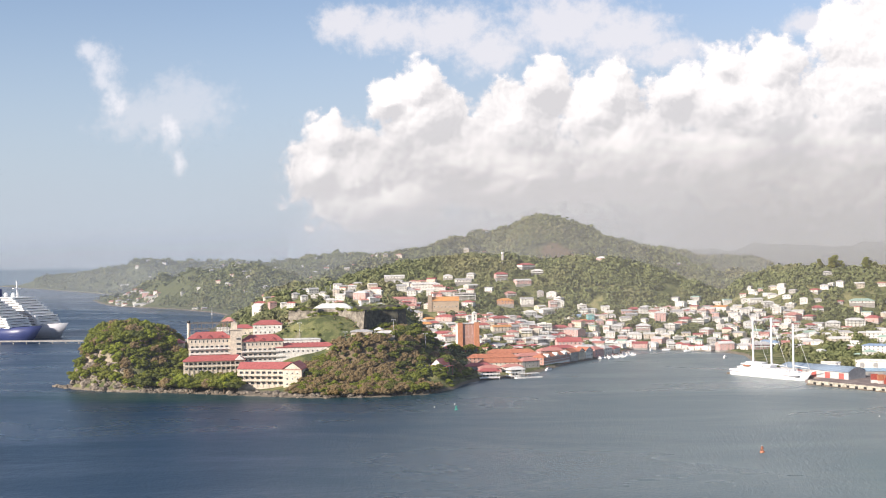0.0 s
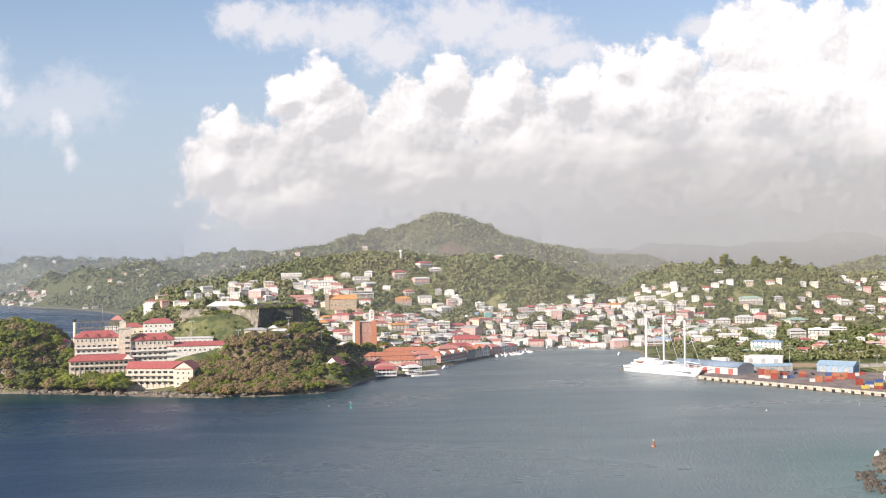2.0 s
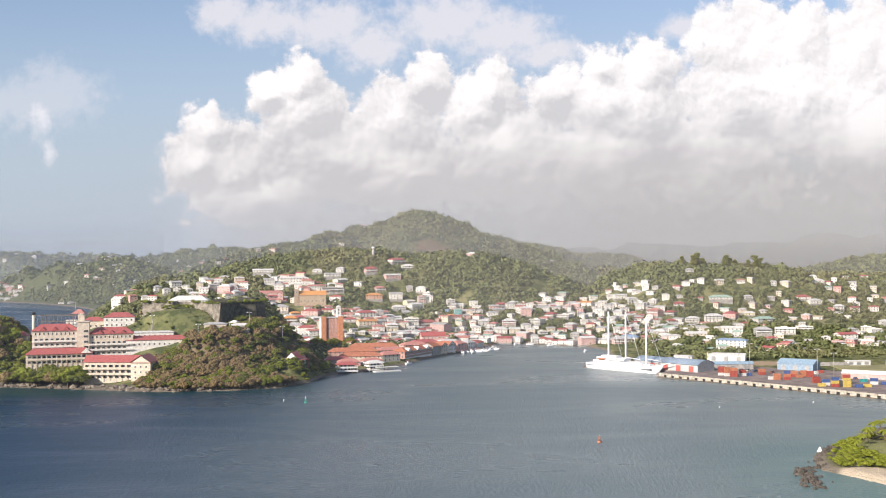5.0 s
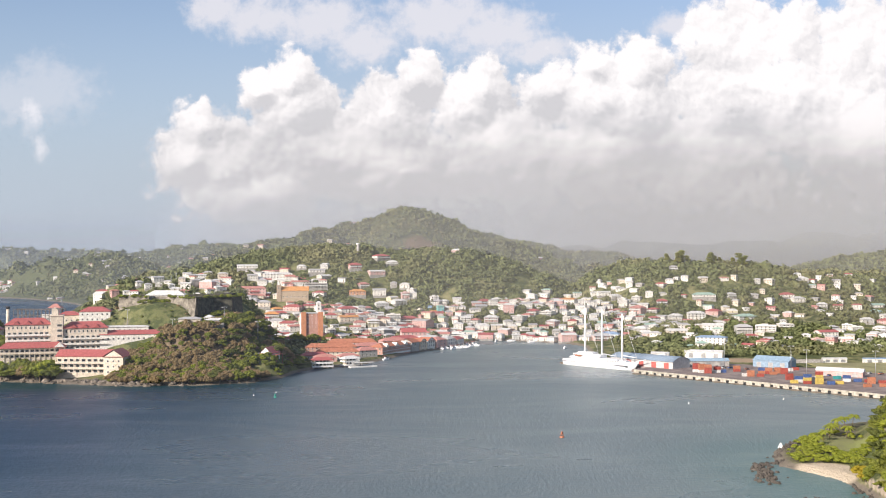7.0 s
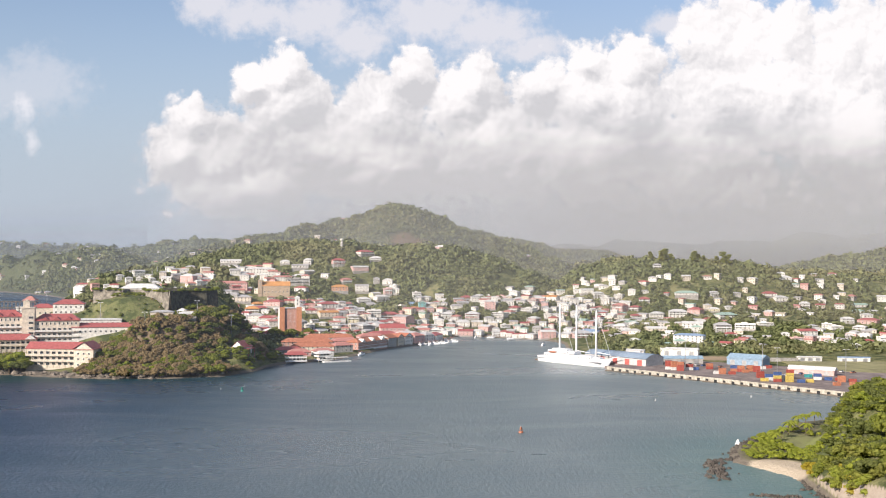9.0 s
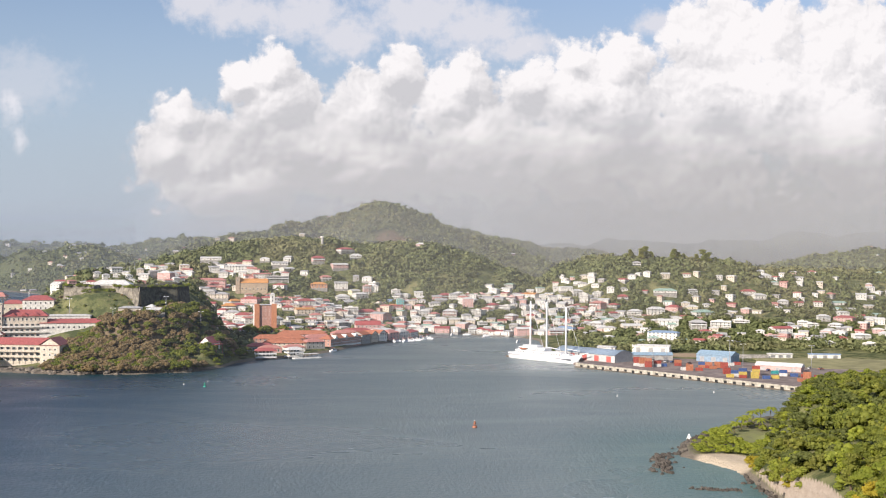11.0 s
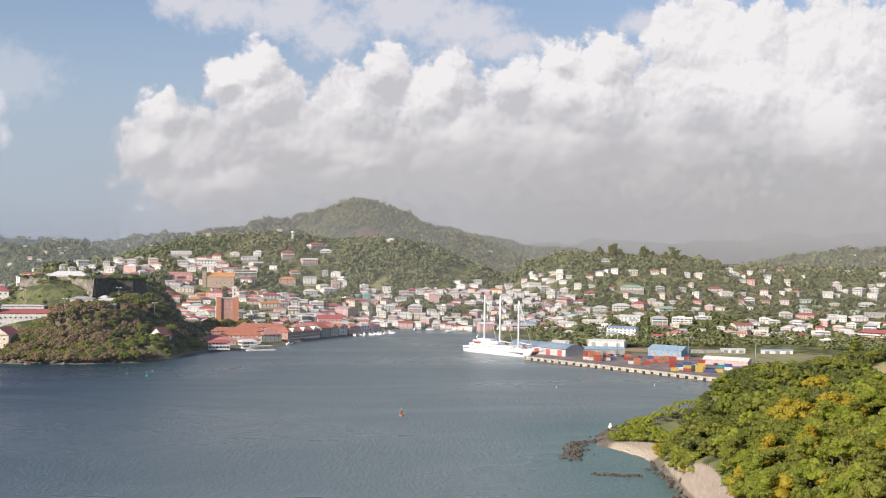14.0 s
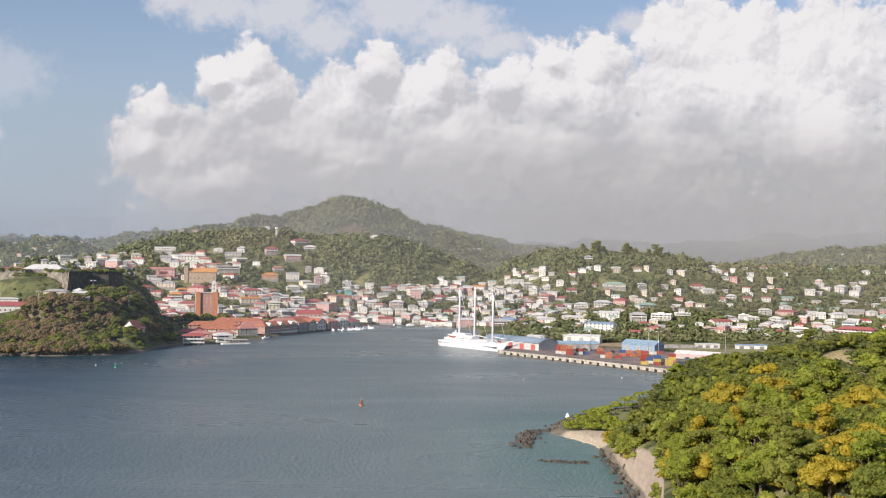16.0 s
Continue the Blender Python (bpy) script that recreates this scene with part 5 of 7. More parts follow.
# hill church with orange roof
church = plain_block("church", "stone church with orange tiled roof and tower", "church", -119, 1150, 37, 6, 28, 13, 8, painted("church_stone", (0.46, 0.36, 0.26)), ROOFING["o"], 4.2, 0.0, 1, 12, 4.0, (1.1, 1.9))
bm = bmesh.new()
box(bm, -18.5, -7, -12, -14.1, -2.6, 14)
tower = part("tower", bm, painted("tower_stone", (0.40, 0.31, 0.23)), church)
again("window", WINDOW[(1.1, 1.9)], tower, (-16.3, -7, 10))
bm = bmesh.new()
for px, py in ((-18.2, -6.7), (-14.4, -6.7), (-14.4, -2.9), (-18.2, -2.9)):
    box(bm, px - 0.3, py - 0.3, 14, px + 0.3, py + 0.3, 15.6)
part("pinnacle", bm, STONE, church)
plain_block("long_school", "long pink school block with red roof", "school", -168, 1168, 41, 4, 32, 10, 6, PAINT["p"], ROOFING["p"], 2.0, rows=2, foot=12)

# the long white college on the hill
plain_block("college", "long white two-storey college with grey roof", "school", -151, 1243, 55.5, 10, 32, 11, 5.4, PAINT["w"], ROOFING["w"], 1.6, rows=2, foot=10)
plain_block("sea_view_block", "large white three-storey block with blue-grey roof", "building", 262, 938, 5, -24, 25, 11, 6.6, PAINT["w"], ROOFING["b"], 1.4, rows=3, foot=8)

# mast on the hill
mast = thing("hill_tower", "slim pale stone tower on the ridge", "tower", at=pose(-66, 1310, 74))
bm = bmesh.new()
tube(bm, (0, 0, -4), (0, 0, 20), 2.2, 1.5, 10)
part("shaft", bm, PAINT["g"], mast)
bm = bmesh.new()
tube(bm, (0, 0, 20), (0, 0, 22), 2.2, 2.0, 10)
part("cap", bm, PAINT["w"], mast)
for rx, ry, rz_, tall in ((-240, 1140, 46, 18), (-246, 1143, 46, 15), (-505, 1560, 8, 26), (-440, 2150, 90, 14)):
    radio = thing("radio_mast", "thin steel lattice radio mast", "mast", "radio masts", pose(rx, ry, min(rz_, height(rx, ry))))
    for k in range(3):
        bm = bmesh.new()
        a = 2.094 * k
        tube(bm, (1.2 * math.cos(a), 1.2 * math.sin(a), -2), (0.3 * math.cos(a), 0.3 * math.sin(a), tall), 0.14, 0.1, 5)
        part("leg", bm, STEEL, radio)
    for k in range(int(tall / 3)):
        bm = bmesh.new()
        r = 1.2 - 0.9 * (k * 3 + 1) / tall
        z = k * 3 + 1
        for q in range(3):
            a, b = 2.094 * q, 2.094 * (q + 1)
            tube(bm, (r * math.cos(a), r * math.sin(a), z), (r * math.cos(b), r * math.sin(b), z + 1.4), 0.07, 0.07, 4)
        part("bracing", bm, STEEL, radio)

# ---- the port ----
QUAY_A, QUAY_B = Vector((166, 762, 0)), Vector((362, 533, 0))
ALONG = (QUAY_B - QUAY_A).normalized()
INLAND = Vector((-ALONG.y, ALONG.x, 0))
QUAY_TURN = math.degrees(math.atan2(ALONG.y, ALONG.x))


def on_quay(along, inland, z=2.8, turn=0.0):
    p = QUAY_A + ALONG * along + INLAND * inland
    return pose(p.x, p.y, z, 0, 0, QUAY_TURN + turn)


quay = tagged(new("quay"), "grey tarmac container quay with concrete edge", "quay", kind="structure")
length = (QUAY_B - QUAY_A).length
bm = bmesh.new()
deck = [QUAY_A + ALONG * a + INLAND * b for a, b in ((-3, 1.2), (length, 1.2), (length, 110), (150, 130), (60, 95), (-70, 60), (-70, 21), (-3, 21))]
prism(bm, [(p.x, p.y) for p in deck], 1.0, 2.8)
part("pavement", bm, TARMAC, quay)
bm = bmesh.new()
step = 6.4
for i in range(int(length / step)):
    q = [QUAY_A + ALONG * (i * step + u) + INLAND * v for u, v in ((0, 0), (4.2, 0), (4.2, 1.2), (0, 1.2))]
    prism(bm, [(p.x, p.y) for p in q], 0.5, 3.0)
    q = [QUAY_A + ALONG * (i * step + u) + INLAND * v for u, v in ((4.2, 0.35), (6.4, 0.35), (6.4, 1.2), (4.2, 1.2))]
    prism(bm, [(p.x, p.y) for p in q], 2.0, 2.95)
tagged(part("edge_beam", bm, painted("pale_quay_concrete", (0.50, 0.46, 0.38), 0.9, wear=0.3), quay), kind="stuff")
for i in range(int(length / step)):
    bm = bmesh.new()
    q = [QUAY_A + ALONG * (i * step + u) + INLAND * v for u, v in ((4.25, -0.05), (6.35, -0.05), (6.35, 0.3), (4.25, 0.3))]
    prism(bm, [(p.x, p.y) for p in q], -0.6, 1.9)
    part("fender", bm, RUBBER, quay)
bm = bmesh.new()
q = [QUAY_A + ALONG * u + INLAND * v for u, v in ((0, 1.3), (length, 1.3), (length, 4), (0, 4))]
prism(bm, [(p.x, p.y) for p in q], -6, 0.9)
part("sea_wall", bm, CONCRETE, quay)


def barrel_shed(label, at, wide, deep, eave, rise, doors):
    """A shed with a curved sheet roof whose long side faces the water; deep runs along the quay."""
    ob = thing("quay_warehouse", label, "warehouse", "quay warehouses", at)
    arc = [(wide * k / 12, eave + rise * math.sin(math.pi * k / 12) ** 0.8) for k in range(13)]
    bm = bmesh.new()
    for y in (0.0, deep):
        ring = [bm.verts.new(c) for c in ((y, 0, 0), *((y, u, z - 0.15) for u, z in arc), (y, wide, 0))]
        bm.faces.new(ring if y == 0 else ring[::-1])
    box(bm, 0.01, 0.0, 0, deep - 0.01, 0.25, eave)
    box(bm, 0.01, wide - 0.25, 0, deep - 0.01, wide, eave)
    part("wall", bm, painted("grey_warehouse_sheet", (0.55, 0.54, 0.52), 0.6), ob)
    bm = bmesh.new()
    rows = [[bm.verts.new((y, u + (-0.5 if k == 0 else 0.5 if k == 12 else 0), z + lift)) for k, (u, z) in enumerate(arc)] for y, lift in ((-0.4, 0), (deep + 0.4, 0), (deep + 0.4, 0.2), (-0.4, 0.2))]
    for a, b in ((0, 1), (1, 2), (2, 3), (3, 0)):
        for k in range(12):
            bm.faces.new((rows[a][k], rows[b][k], rows[b][k + 1], rows[a][k + 1])).smooth = True
    part("roof", bm, painted("blue_grey_sheet", (0.30, 0.38, 0.47), 0.45), ob)
    red = painted("red_shed_door", (0.50, 0.13, 0.11), 0.5)
    for i in range(doors):
        bm = bmesh.new()
        x = deep * (i + 0.5) / doors
        box(bm, x - 2.0, -0.12, 0, x + 2.0, -0.02, eave * 0.82, 0, 0.02)
        part("door", bm, red, ob, "red sliding door")
    return ob


barrel_shed("long pale warehouse with curved blue-grey roof and red doors", on_quay(-17, 22), 19, 33, 4.8, 3.0, 3)
barrel_shed("smaller pale warehouse with curved blue-grey roof", on_quay(-40, 22.5), 18, 22, 4.8, 2.8, 2)


def gable_shed(label, at, wide, deep, tall, rise, wall, roof):
    ob = thing("port_shed", label, "shed", "port sheds", at)
    bm = bmesh.new()
    a, b = wide / 2, deep / 2
    box(bm, -a, -b, -1, a, b, tall)
    for s in (-1, 1):
        bm.faces.new([bm.verts.new(c) for c in ((s * (a - 0.01), -b, tall), (s * (a - 0.01), b, tall), (s * (a - 0.01), 0, tall + rise * 0.95))])
    part("wall", bm, wall, ob)
    bm = bmesh.new()
    hip(bm, -a, -b, a, b, tall + 0.1, rise, 0.0, 0.4, 0.12)
    part("roof", bm, roof, ob)
    for i in range(3):
        bm = bmesh.new()
        x = -a + wide * (i + 0.5) / 3
        box(bm, x - 1.6, -b - 0.1, 0, x + 1.6, -b - 0.01, tall * 0.75)
        part("door", bm, STEEL, ob)


BLUE_ROOF = painted("pale_blue_sheet", (0.30, 0.42, 0.52), 0.45)
gable_shed("long low shed with pale blue roof", pose(223, 790, 2.8, 0, 0, 1), 29, 8, 3.4, 1.8, PAINT["g"], BLUE_ROOF)
gable_shed("blue sheet-metal shed with gabled roof", pose(268, 781, 2.8, 0, 0, -36), 25, 16, 4.6, 2.8, painted("blue_shed_wall", (0.26, 0.36, 0.46), 0.6), BLUE_ROOF)
gable_shed("long low pink-walled shed with pale roof", pose(293, 722, 2.8, 0, 0, -31), 29, 9, 3.2, 2.0, PAINT["p"], ROOFING["w"])
gable_shed("white two-level shed behind the quay", pose(235, 850, 2.8, 0, 0, -21), 28, 9, 4.6, 1.2, PAINT["w"], ROOFING["w"])
gable_shed("small white shed behind the warehouses", pose(198, 832, 2.8, 0, 0, -20), 13, 7, 5.0, 1.0, PAINT["w"], ROOFING["w"])
gable_shed("low white stand beside the field", pose(321, 812, 3.0, 0, 0, 0), 17, 5, 2.4, 0.6, PAINT["w"], ROOFING["w"])
gable_shed("white and blue low pavilion by the field", pose(352, 808, 3.0, 0, 0, -4), 22, 5, 2.6, 0.6, PAINT["w"], ROOFING["b"])
bm = bmesh.new()
box(bm, 284, 807.6, 1.5, 311.5, 808.0, 5.2)
boundary = thing("boundary_wall", "long grey concrete wall along the field", "wall")
part("panel", bm, CONCRETE, boundary)

BOXES = {k: painted(k + "_container_paint", c, 0.5, wear=0.25, scale=1.2) for k, c in
         {"red": (0.36, 0.085, 0.065), "orange": (0.46, 0.19, 0.11), "blue": (0.07, 0.12, 0.28), "yellow": (0.58, 0.44, 0.12), "white": (0.70, 0.69, 0.66), "teal": (0.05, 0.30, 0.30)}.items()}


def container_mesh(mat, long):
    """A corrugated steel box with corner posts and rails."""
    bm = bmesh.new()
    a, b, h = long / 2, 1.22, 2.59
    n = int(long / 0.6)
    for s in (-1, 1):
        lo, hi = [], []
        for k in range(n + 1):
            y = s * (b - (0.0 if k % 2 else 0.07))
            lo.append(bm.verts.new((-a + long * k / n, y, 0.1)))
            hi.append(bm.verts.new((-a + long * k / n, y, h - 0.06)))
        for k in range(n):
            bm.faces.new((lo[k], lo[k + 1], hi[k + 1], hi[k]) if s < 0 else (lo[k + 1], lo[k], hi[k], hi[k + 1]))
    box(bm, -a, -b, 0, a, b, 0.1)
    box(bm, -a, -b, h - 0.06, a, b, h)
    for s in (-1, 1):
        box(bm, s * a - 0.06, -b, 0.1, s * a + 0.06, b, h - 0.06)
    me = bpy.data.meshes.new("container")
    bm.to_mesh(me)
    bm.free()
    me.materials.append(mat)
    return me


CONTAINER = {(k, l): container_mesh(m, l) for k, m in BOXES.items() for l in (12.19, 6.06)}


def container(colour, at, long=6.06):
    ob = new("shipping_container", CONTAINER[(colour, long)])
    ob.matrix_basis = at
    tagged(ob, "%s corrugated steel shipping container on the quay" % colour, "container", "shipping containers")


def stack(x, y, turn, colours, long=6.06):
    for i, c in enumerate(colours):
        container(c, pose(x, y, 2.81 + i * 1.97, 0, 0, turn) @ Matrix.Diagonal((0.74, 0.74, 0.76, 1)), long)


box_rng = np.random.RandomState(5)
STACKS = [(205, 746, "white red red"), (208, 742, "white orange orange"), (211, 738, "red red orange"), (218, 742, "white red"), (222, 743, "blue"), (233, 749, "red orange"), (231, 720, "white"), (234, 719, "orange orange"),
          (240, 718, "red"), (246, 736, "orange blue"), (250, 734, "red orange"), (252, 730, "orange"), (257, 737, "orange orange"), (260, 733, "red red"), (253, 700, "red red"), (275, 757, "red"), (250, 681, "yellow"),
          (254, 685, "white blue"), (257, 678, "red yellow blue"), (261, 682, "white white"), (264, 677, "yellow yellow"), (269, 692, "orange yellow red"), (270, 674, "blue"), (276, 676, "yellow"), (284, 703, "teal"),
          (285, 689, "white blue"), (291, 687, "blue"), (287, 661, "orange"), (297, 685, "red"), (296, 678, "orange orange"), (303, 679, "red"), (297, 662, "orange"), (269, 751, "white")]
for x, y, colours in STACKS:
    stack(x, y, box_rng.uniform(-8, 8), colours.split(), 6.06)
for along, inland in ((52, 18), (96, 40), (118, 22), (150, 46), (40, 48)):
    p = QUAY_A + ALONG * along + INLAND * inland
    lamp_post(p.x, p.y, 2.8, 20)


def car(x, y, z, turn, colour):
    ob = thing("parked_car", "small %s car parked on the quay" % colour, "car", "parked cars", pose(x, y, z, 0, 0, turn))
    bm = bmesh.new()
    box(bm, -2.1, -0.85, 0.35, 2.1, 0.85, 0.85, 0, 0.12)
    part("body", bm, BOXES[colour], ob)
    bm = bmesh.new()
    v = [bm.verts.new(c) for c in ((-1.3, -0.78, 0.85), (1.2, -0.78, 0.85), (1.2, 0.78, 0.85), (-1.3, 0.78, 0.85), (-0.9, -0.65, 1.42), (0.6, -0.65, 1.42), (0.6, 0.65, 1.42), (-0.9, 0.65, 1.42))]
    for f in ((4, 5, 6, 7), (0, 1, 5, 4), (1, 2, 6, 5), (2, 3, 7, 6), (3, 0, 4, 7)):
        bm.faces.new([v[i] for i in f])
    part("cabin", bm, GLASS, ob)
    for px in (-1.3, 1.3):
        for py in (-0.8, 0.8):
            bm = bmesh.new()
            tube(bm, (px, py - 0.1, 0.33), (px, py + 0.1, 0.33), 0.33, 0.33, 10)
            part("wheel", bm, RUBBER, ob)


for i, (x, y) in enumerate(((222, 778), (226, 775), (230, 772), (234, 769), (216, 770), (243, 760), (306, 742), (310, 738), (300, 745), (285, 720), (316, 733), (322, 729))):
    car(x, y, 2.8, 40 + box_rng.uniform(-10, 10), ("white", "red", "white", "blue", "white", "orange")[i % 6])

field_pts = [(297, 768), (322, 738), (420, 700), (430, 780), (370, 806), (299, 806)]
bm = bmesh.new()
prism(bm, field_pts, 1.5, 2.95)
field = part("playing_field", bm, painted("mown_grass", (0.30, 0.28, 0.14), 0.95, wear=0.25, scale=0.08))
tagged(field, "flat mown grass field behind the quay", "field", kind="structure")


# ---- vessels and buoys ----
def hull(bm, long, beam, deck, draft, sheer=1.5, bow=0.35, stern=0.75, mat=0):
    """A hull along x, its bow at +x, from keel to deck."""
    n, rings = 18, []
    for i in range(n + 1):
        u = i / n
        half = beam / 2 * (1 - max(0, (u - (1 - bow)) / bow) ** 2.0) * (stern + (1 - stern) * min(1, u / 0.25))
        half = max(half, 0.05)
        rise = deck + sheer * max(0, (u - 0.55) / 0.45) ** 2 + 0.4 * max(0, 0.2 - u)
        x = -long / 2 + long * u
        rake = 0.10 * long * max(0, (u - 0.8) / 0.2) ** 2
        rings.append([bm.verts.new(c) for c in ((x, -half, rise), (x - rake * 0.5, -half * 0.92, deck * 0.35), (x - rake, -half * 0.55, -draft), (x - rake, half * 0.55, -draft), (x - rake * 0.5, half * 0.92, deck * 0.35), (x, half, rise))])
    for a, b in zip(rings, rings[1:]):
        for k in range(5):
            f = bm.faces.new((a[k], a[k + 1], b[k + 1], b[k]))
            f.smooth, f.material_index = True, mat
        bm.faces.new((a[5], a[0], b[0], b[5])).material_index = mat
    bm.faces.new(rings[0][::-1]).material_index = mat
    bm.faces.new(rings[-1]).material_index = mat
    bmesh.ops.recalc_face_normals(bm, faces=bm.faces[:])


GLOSS = painted("white_ship_paint", (0.82, 0.82, 0.82), 0.3, wear=0.06)
NAVY = painted("navy_ship_paint", (0.035, 0.05, 0.16), 0.35, wear=0.1)


def sailing_ship():
    ob = thing("sailing_cruiser", "long white three-masted sailing cruiser at the quay", "ship", at=pose(150, 805, 0, 0, 0, -48))
    bm = bmesh.new()
    hull(bm, 68, 11, 4.4, 2.5, 2.2, 0.42)
    body = part("hull", bm, GLOSS, ob)
    bm = bmesh.new()
    box(bm, -33, -5.2, 3.0, 26, 5.2, 3.35)
    part("stripe", bm, painted("grey_deck_line", (0.25, 0.25, 0.27)), body)
    for name, x0, x1, half, z0, z1 in (("main_deckhouse", -27, 18, 4.4, 4.5, 7.0), ("bridge_deck", -24, 2, 3.9, 7.0, 9.3), ("sun_deck", -20, -6, 3.2, 9.3, 10.6), ("fore_deckhouse", 18, 24, 2.6, 4.8, 6.4)):
        bm = bmesh.new()
        box(bm, x0, -half, z0, x1, half, z1, 0, 0.25)
        house = part(name, bm, GLOSS, ob)
        if z1 - z0 > 2:
            count = int((x1 - x0) / 2.4)
            for s in (-1, 1):
                for k in range(count):
                    again("window", WINDOW[(1.3, 1.4)], house, (x0 + (x1 - x0) * (k + 0.5) / count, s * half, z0 + 0.6), 0 if s < 0 else 180, (1, 1, 0.7))
    for i in range(3):
        bm = bmesh.new()
        hull(bm, 6, 2, 0.8, 0.4, 0.3)
        boat = part("lifeboat", bm, BOXES["orange"] if i == 0 else GLOSS, ob)
        boat.location = (-18 + i * 9, -4.6, 7.6)
    for x, tall in ((-15.5, 42.5), (0.5, 42.5), (19, 39.5)):
        bm = bmesh.new()
        tube(bm, (x, 0, 4), (x, 0, tall), 0.75, 0.55, 10)
        spar = part("mast", bm, GLOSS, ob)
        bm = bmesh.new()
        box(bm, x - 0.2, -2.6, tall * 0.62, x + 0.2, 2.6, tall * 0.62 + 0.25)
        part("crosstree", bm, GLOSS, spar)
        bm = bmesh.new()
        tube(bm, (x + 0.5, 0, 10), (x + 13, 0, 9), 0.3, 0.2, 8)
        part("boom", bm, GLOSS, spar)
        bm = bmesh.new()
        tube(bm, (x, 0, tall), (x + 14, 0, 6.5), 0.10, 0.10, 5)
        part("forestay", bm, GLOSS, spar)
        for s in (-1, 1):
            bm = bmesh.new()
            tube(bm, (x, 0, tall * 0.96), (x - 2, s * 4.8, 5), 0.05, 0.05, 4)
            part("shroud", bm, STEEL, spar)
    bm = bmesh.new()
    tube(bm, (32, 0, 6.4), (40, 0, 8.4), 0.45, 0.2, 8)
    part("bowsprit", bm, GLOSS, ob)
    bm = bmesh.new()
    box(bm, -38, -2.5, 0.3, -33, 2.5, 1.2)
    part("stern_platform", bm, TIMBER, ob)


sailing_ship()


def cruise_ship(label, x, y, turn, long, low, upper):
    ob = thing("cruise_ship", label, "ship", "cruise ships at the pier", pose(x, y, 0, 0, 0, turn))
    bm = bmesh.new()
    hull(bm, long, 34, 15, 7, 4.0, 0.22, 0.95)
    part("hull", bm, low, ob)
    for d in range(11):
        bm = bmesh.new()
        z = 15.5 + d * 3.1
        front = long / 2 - 36 - (d * 2.0 if d < 4 else 2 + d * 6.2 - 12)
        box(bm, -long / 2 + 6 + d * 2, -16.5, z, front, 16.5, z + 2.9, 0, 0.4)
        deck = part("deck", bm, upper, ob)
        for s in (-1, 1):
            bm = bmesh.new()
            box(bm, -long / 2 + 12, s * 16.6 - 0.1, z + 1.2, front - 6, s * 16.6 + 0.1, z + 2.0)
            part("window_band", bm, GLASS, deck)
        bm = bmesh.new()
        box(bm, front + 0.02, -13, z + 1.3, front + 0.2, 13, z + 1.9)
        part("front_window", bm, GLASS, deck)
    bm = bmesh.new()
    box(bm, -long * 0.2, -9, 49, -long * 0.08, 9, 60, 0, 1.5)
    part("funnel", bm, NAVY, ob)
    bm = bmesh.new()
    tube(bm, (long / 2 - 100, 0, 49), (long / 2 - 103, 0, 70), 1.6, 0.5, 8)
    box(bm, long / 2 - 105, -5, 60, long / 2 - 101, 5, 61)
    part("radar_mast", bm, upper, ob)
    for k in range(2):
        bm = bmesh.new()
        bmesh.ops.create_icosphere(bm, subdivisions=2, radius=3.0)
        dome = part("radar_dome", bm, upper, ob)
        dome.location = (long / 2 - 118 - k * 16, 6, 52)
    return ob


pier = thing("cruise_pier", "long narrow concrete pier on piles", "pier")
bm = bmesh.new()
box(bm, -640, 1186, 2.6, -395, 1194, 4.0)
part("deck", bm, CONCRETE, pier)
for i in range(16):
    bm = bmesh.new()
    tube(bm, (-632 + i * 15.5, 1187.5, -8), (-632 + i * 15.5, 1187.5, 2.6), 0.9, 0.9, 8)
    part("pier_leg", bm, CONCRETE, pier)
pier.matrix_basis = Matrix.Translation((0, 0, 0))
cruise_ship("large cruise ship with navy hull and white decks", -709, 1268, -22, 236, NAVY, GLOSS)
cruise_ship("large white cruise ship with grey hull behind the pier", -705, 1340, -28, 250, painted("pale_grey_hull", (0.55, 0.56, 0.60), 0.4), GLOSS)


def motor_boat(x, y, turn, long, trim, covered):
    ob = thing("motor_boat", "white motor boat with %s moored on the water" % ("canopy" if covered else "open deck"), "boat", "moored boats", pose(x, y, 0, 0, 0, turn))
    bm = bmesh.new()
    hull(bm, long, long * 0.3, 1.3, 0.5, 0.5)
    part("hull", bm, GLOSS, ob)
    bm = bmesh.new()
    box(bm, -long * 0.25, -long * 0.11, 1.2, long * 0.15, long * 0.11, 2.4, 0, 0.1)
    part("cabin", bm, TRIM, ob)
    bm = bmesh.new()
    box(bm, -long * 0.2, -long * 0.112, 1.7, long * 0.152, long * 0.112, 2.1)
    part("window", bm, GLASS, ob)
    if covered:
        bm = bmesh.new()
        box(bm, -long * 0.4, -long * 0.12, 3.2, long * 0.1, long * 0.12, 3.35)
        part("canopy", bm, trim, ob)
        for s in (-1, 1):
            for px in (-0.38, 0.08):
                bm = bmesh.new()
                tube(bm, (long * px, s * long * 0.11, 1.2), (long * px, s * long * 0.11, 3.2), 0.05, 0.05, 5)
                part("post", bm, STEEL, ob)


boat_rng = np.random.RandomState(9)
for i, (x, y) in enumerate(((39, 956), (43, 962), (47, 967), (51, 973), (55, 977), (58, 983), (61, 989), (64, 995), (49, 958), (54, 966), (59, 973), (65, 982), (68, 1002), (90, 1038), (104, 1040), (122, 1026), (146, 960), (62, 1006), (-4, 862), (70, 992))):
    motor_boat(x - 5, y + 2, boat_rng.uniform(-60, 60), boat_rng.uniform(4.5, 8.0), (ROOFING["r"], ROOFING["w"], ROOFING["p"])[i % 3], i % 3 != 1)


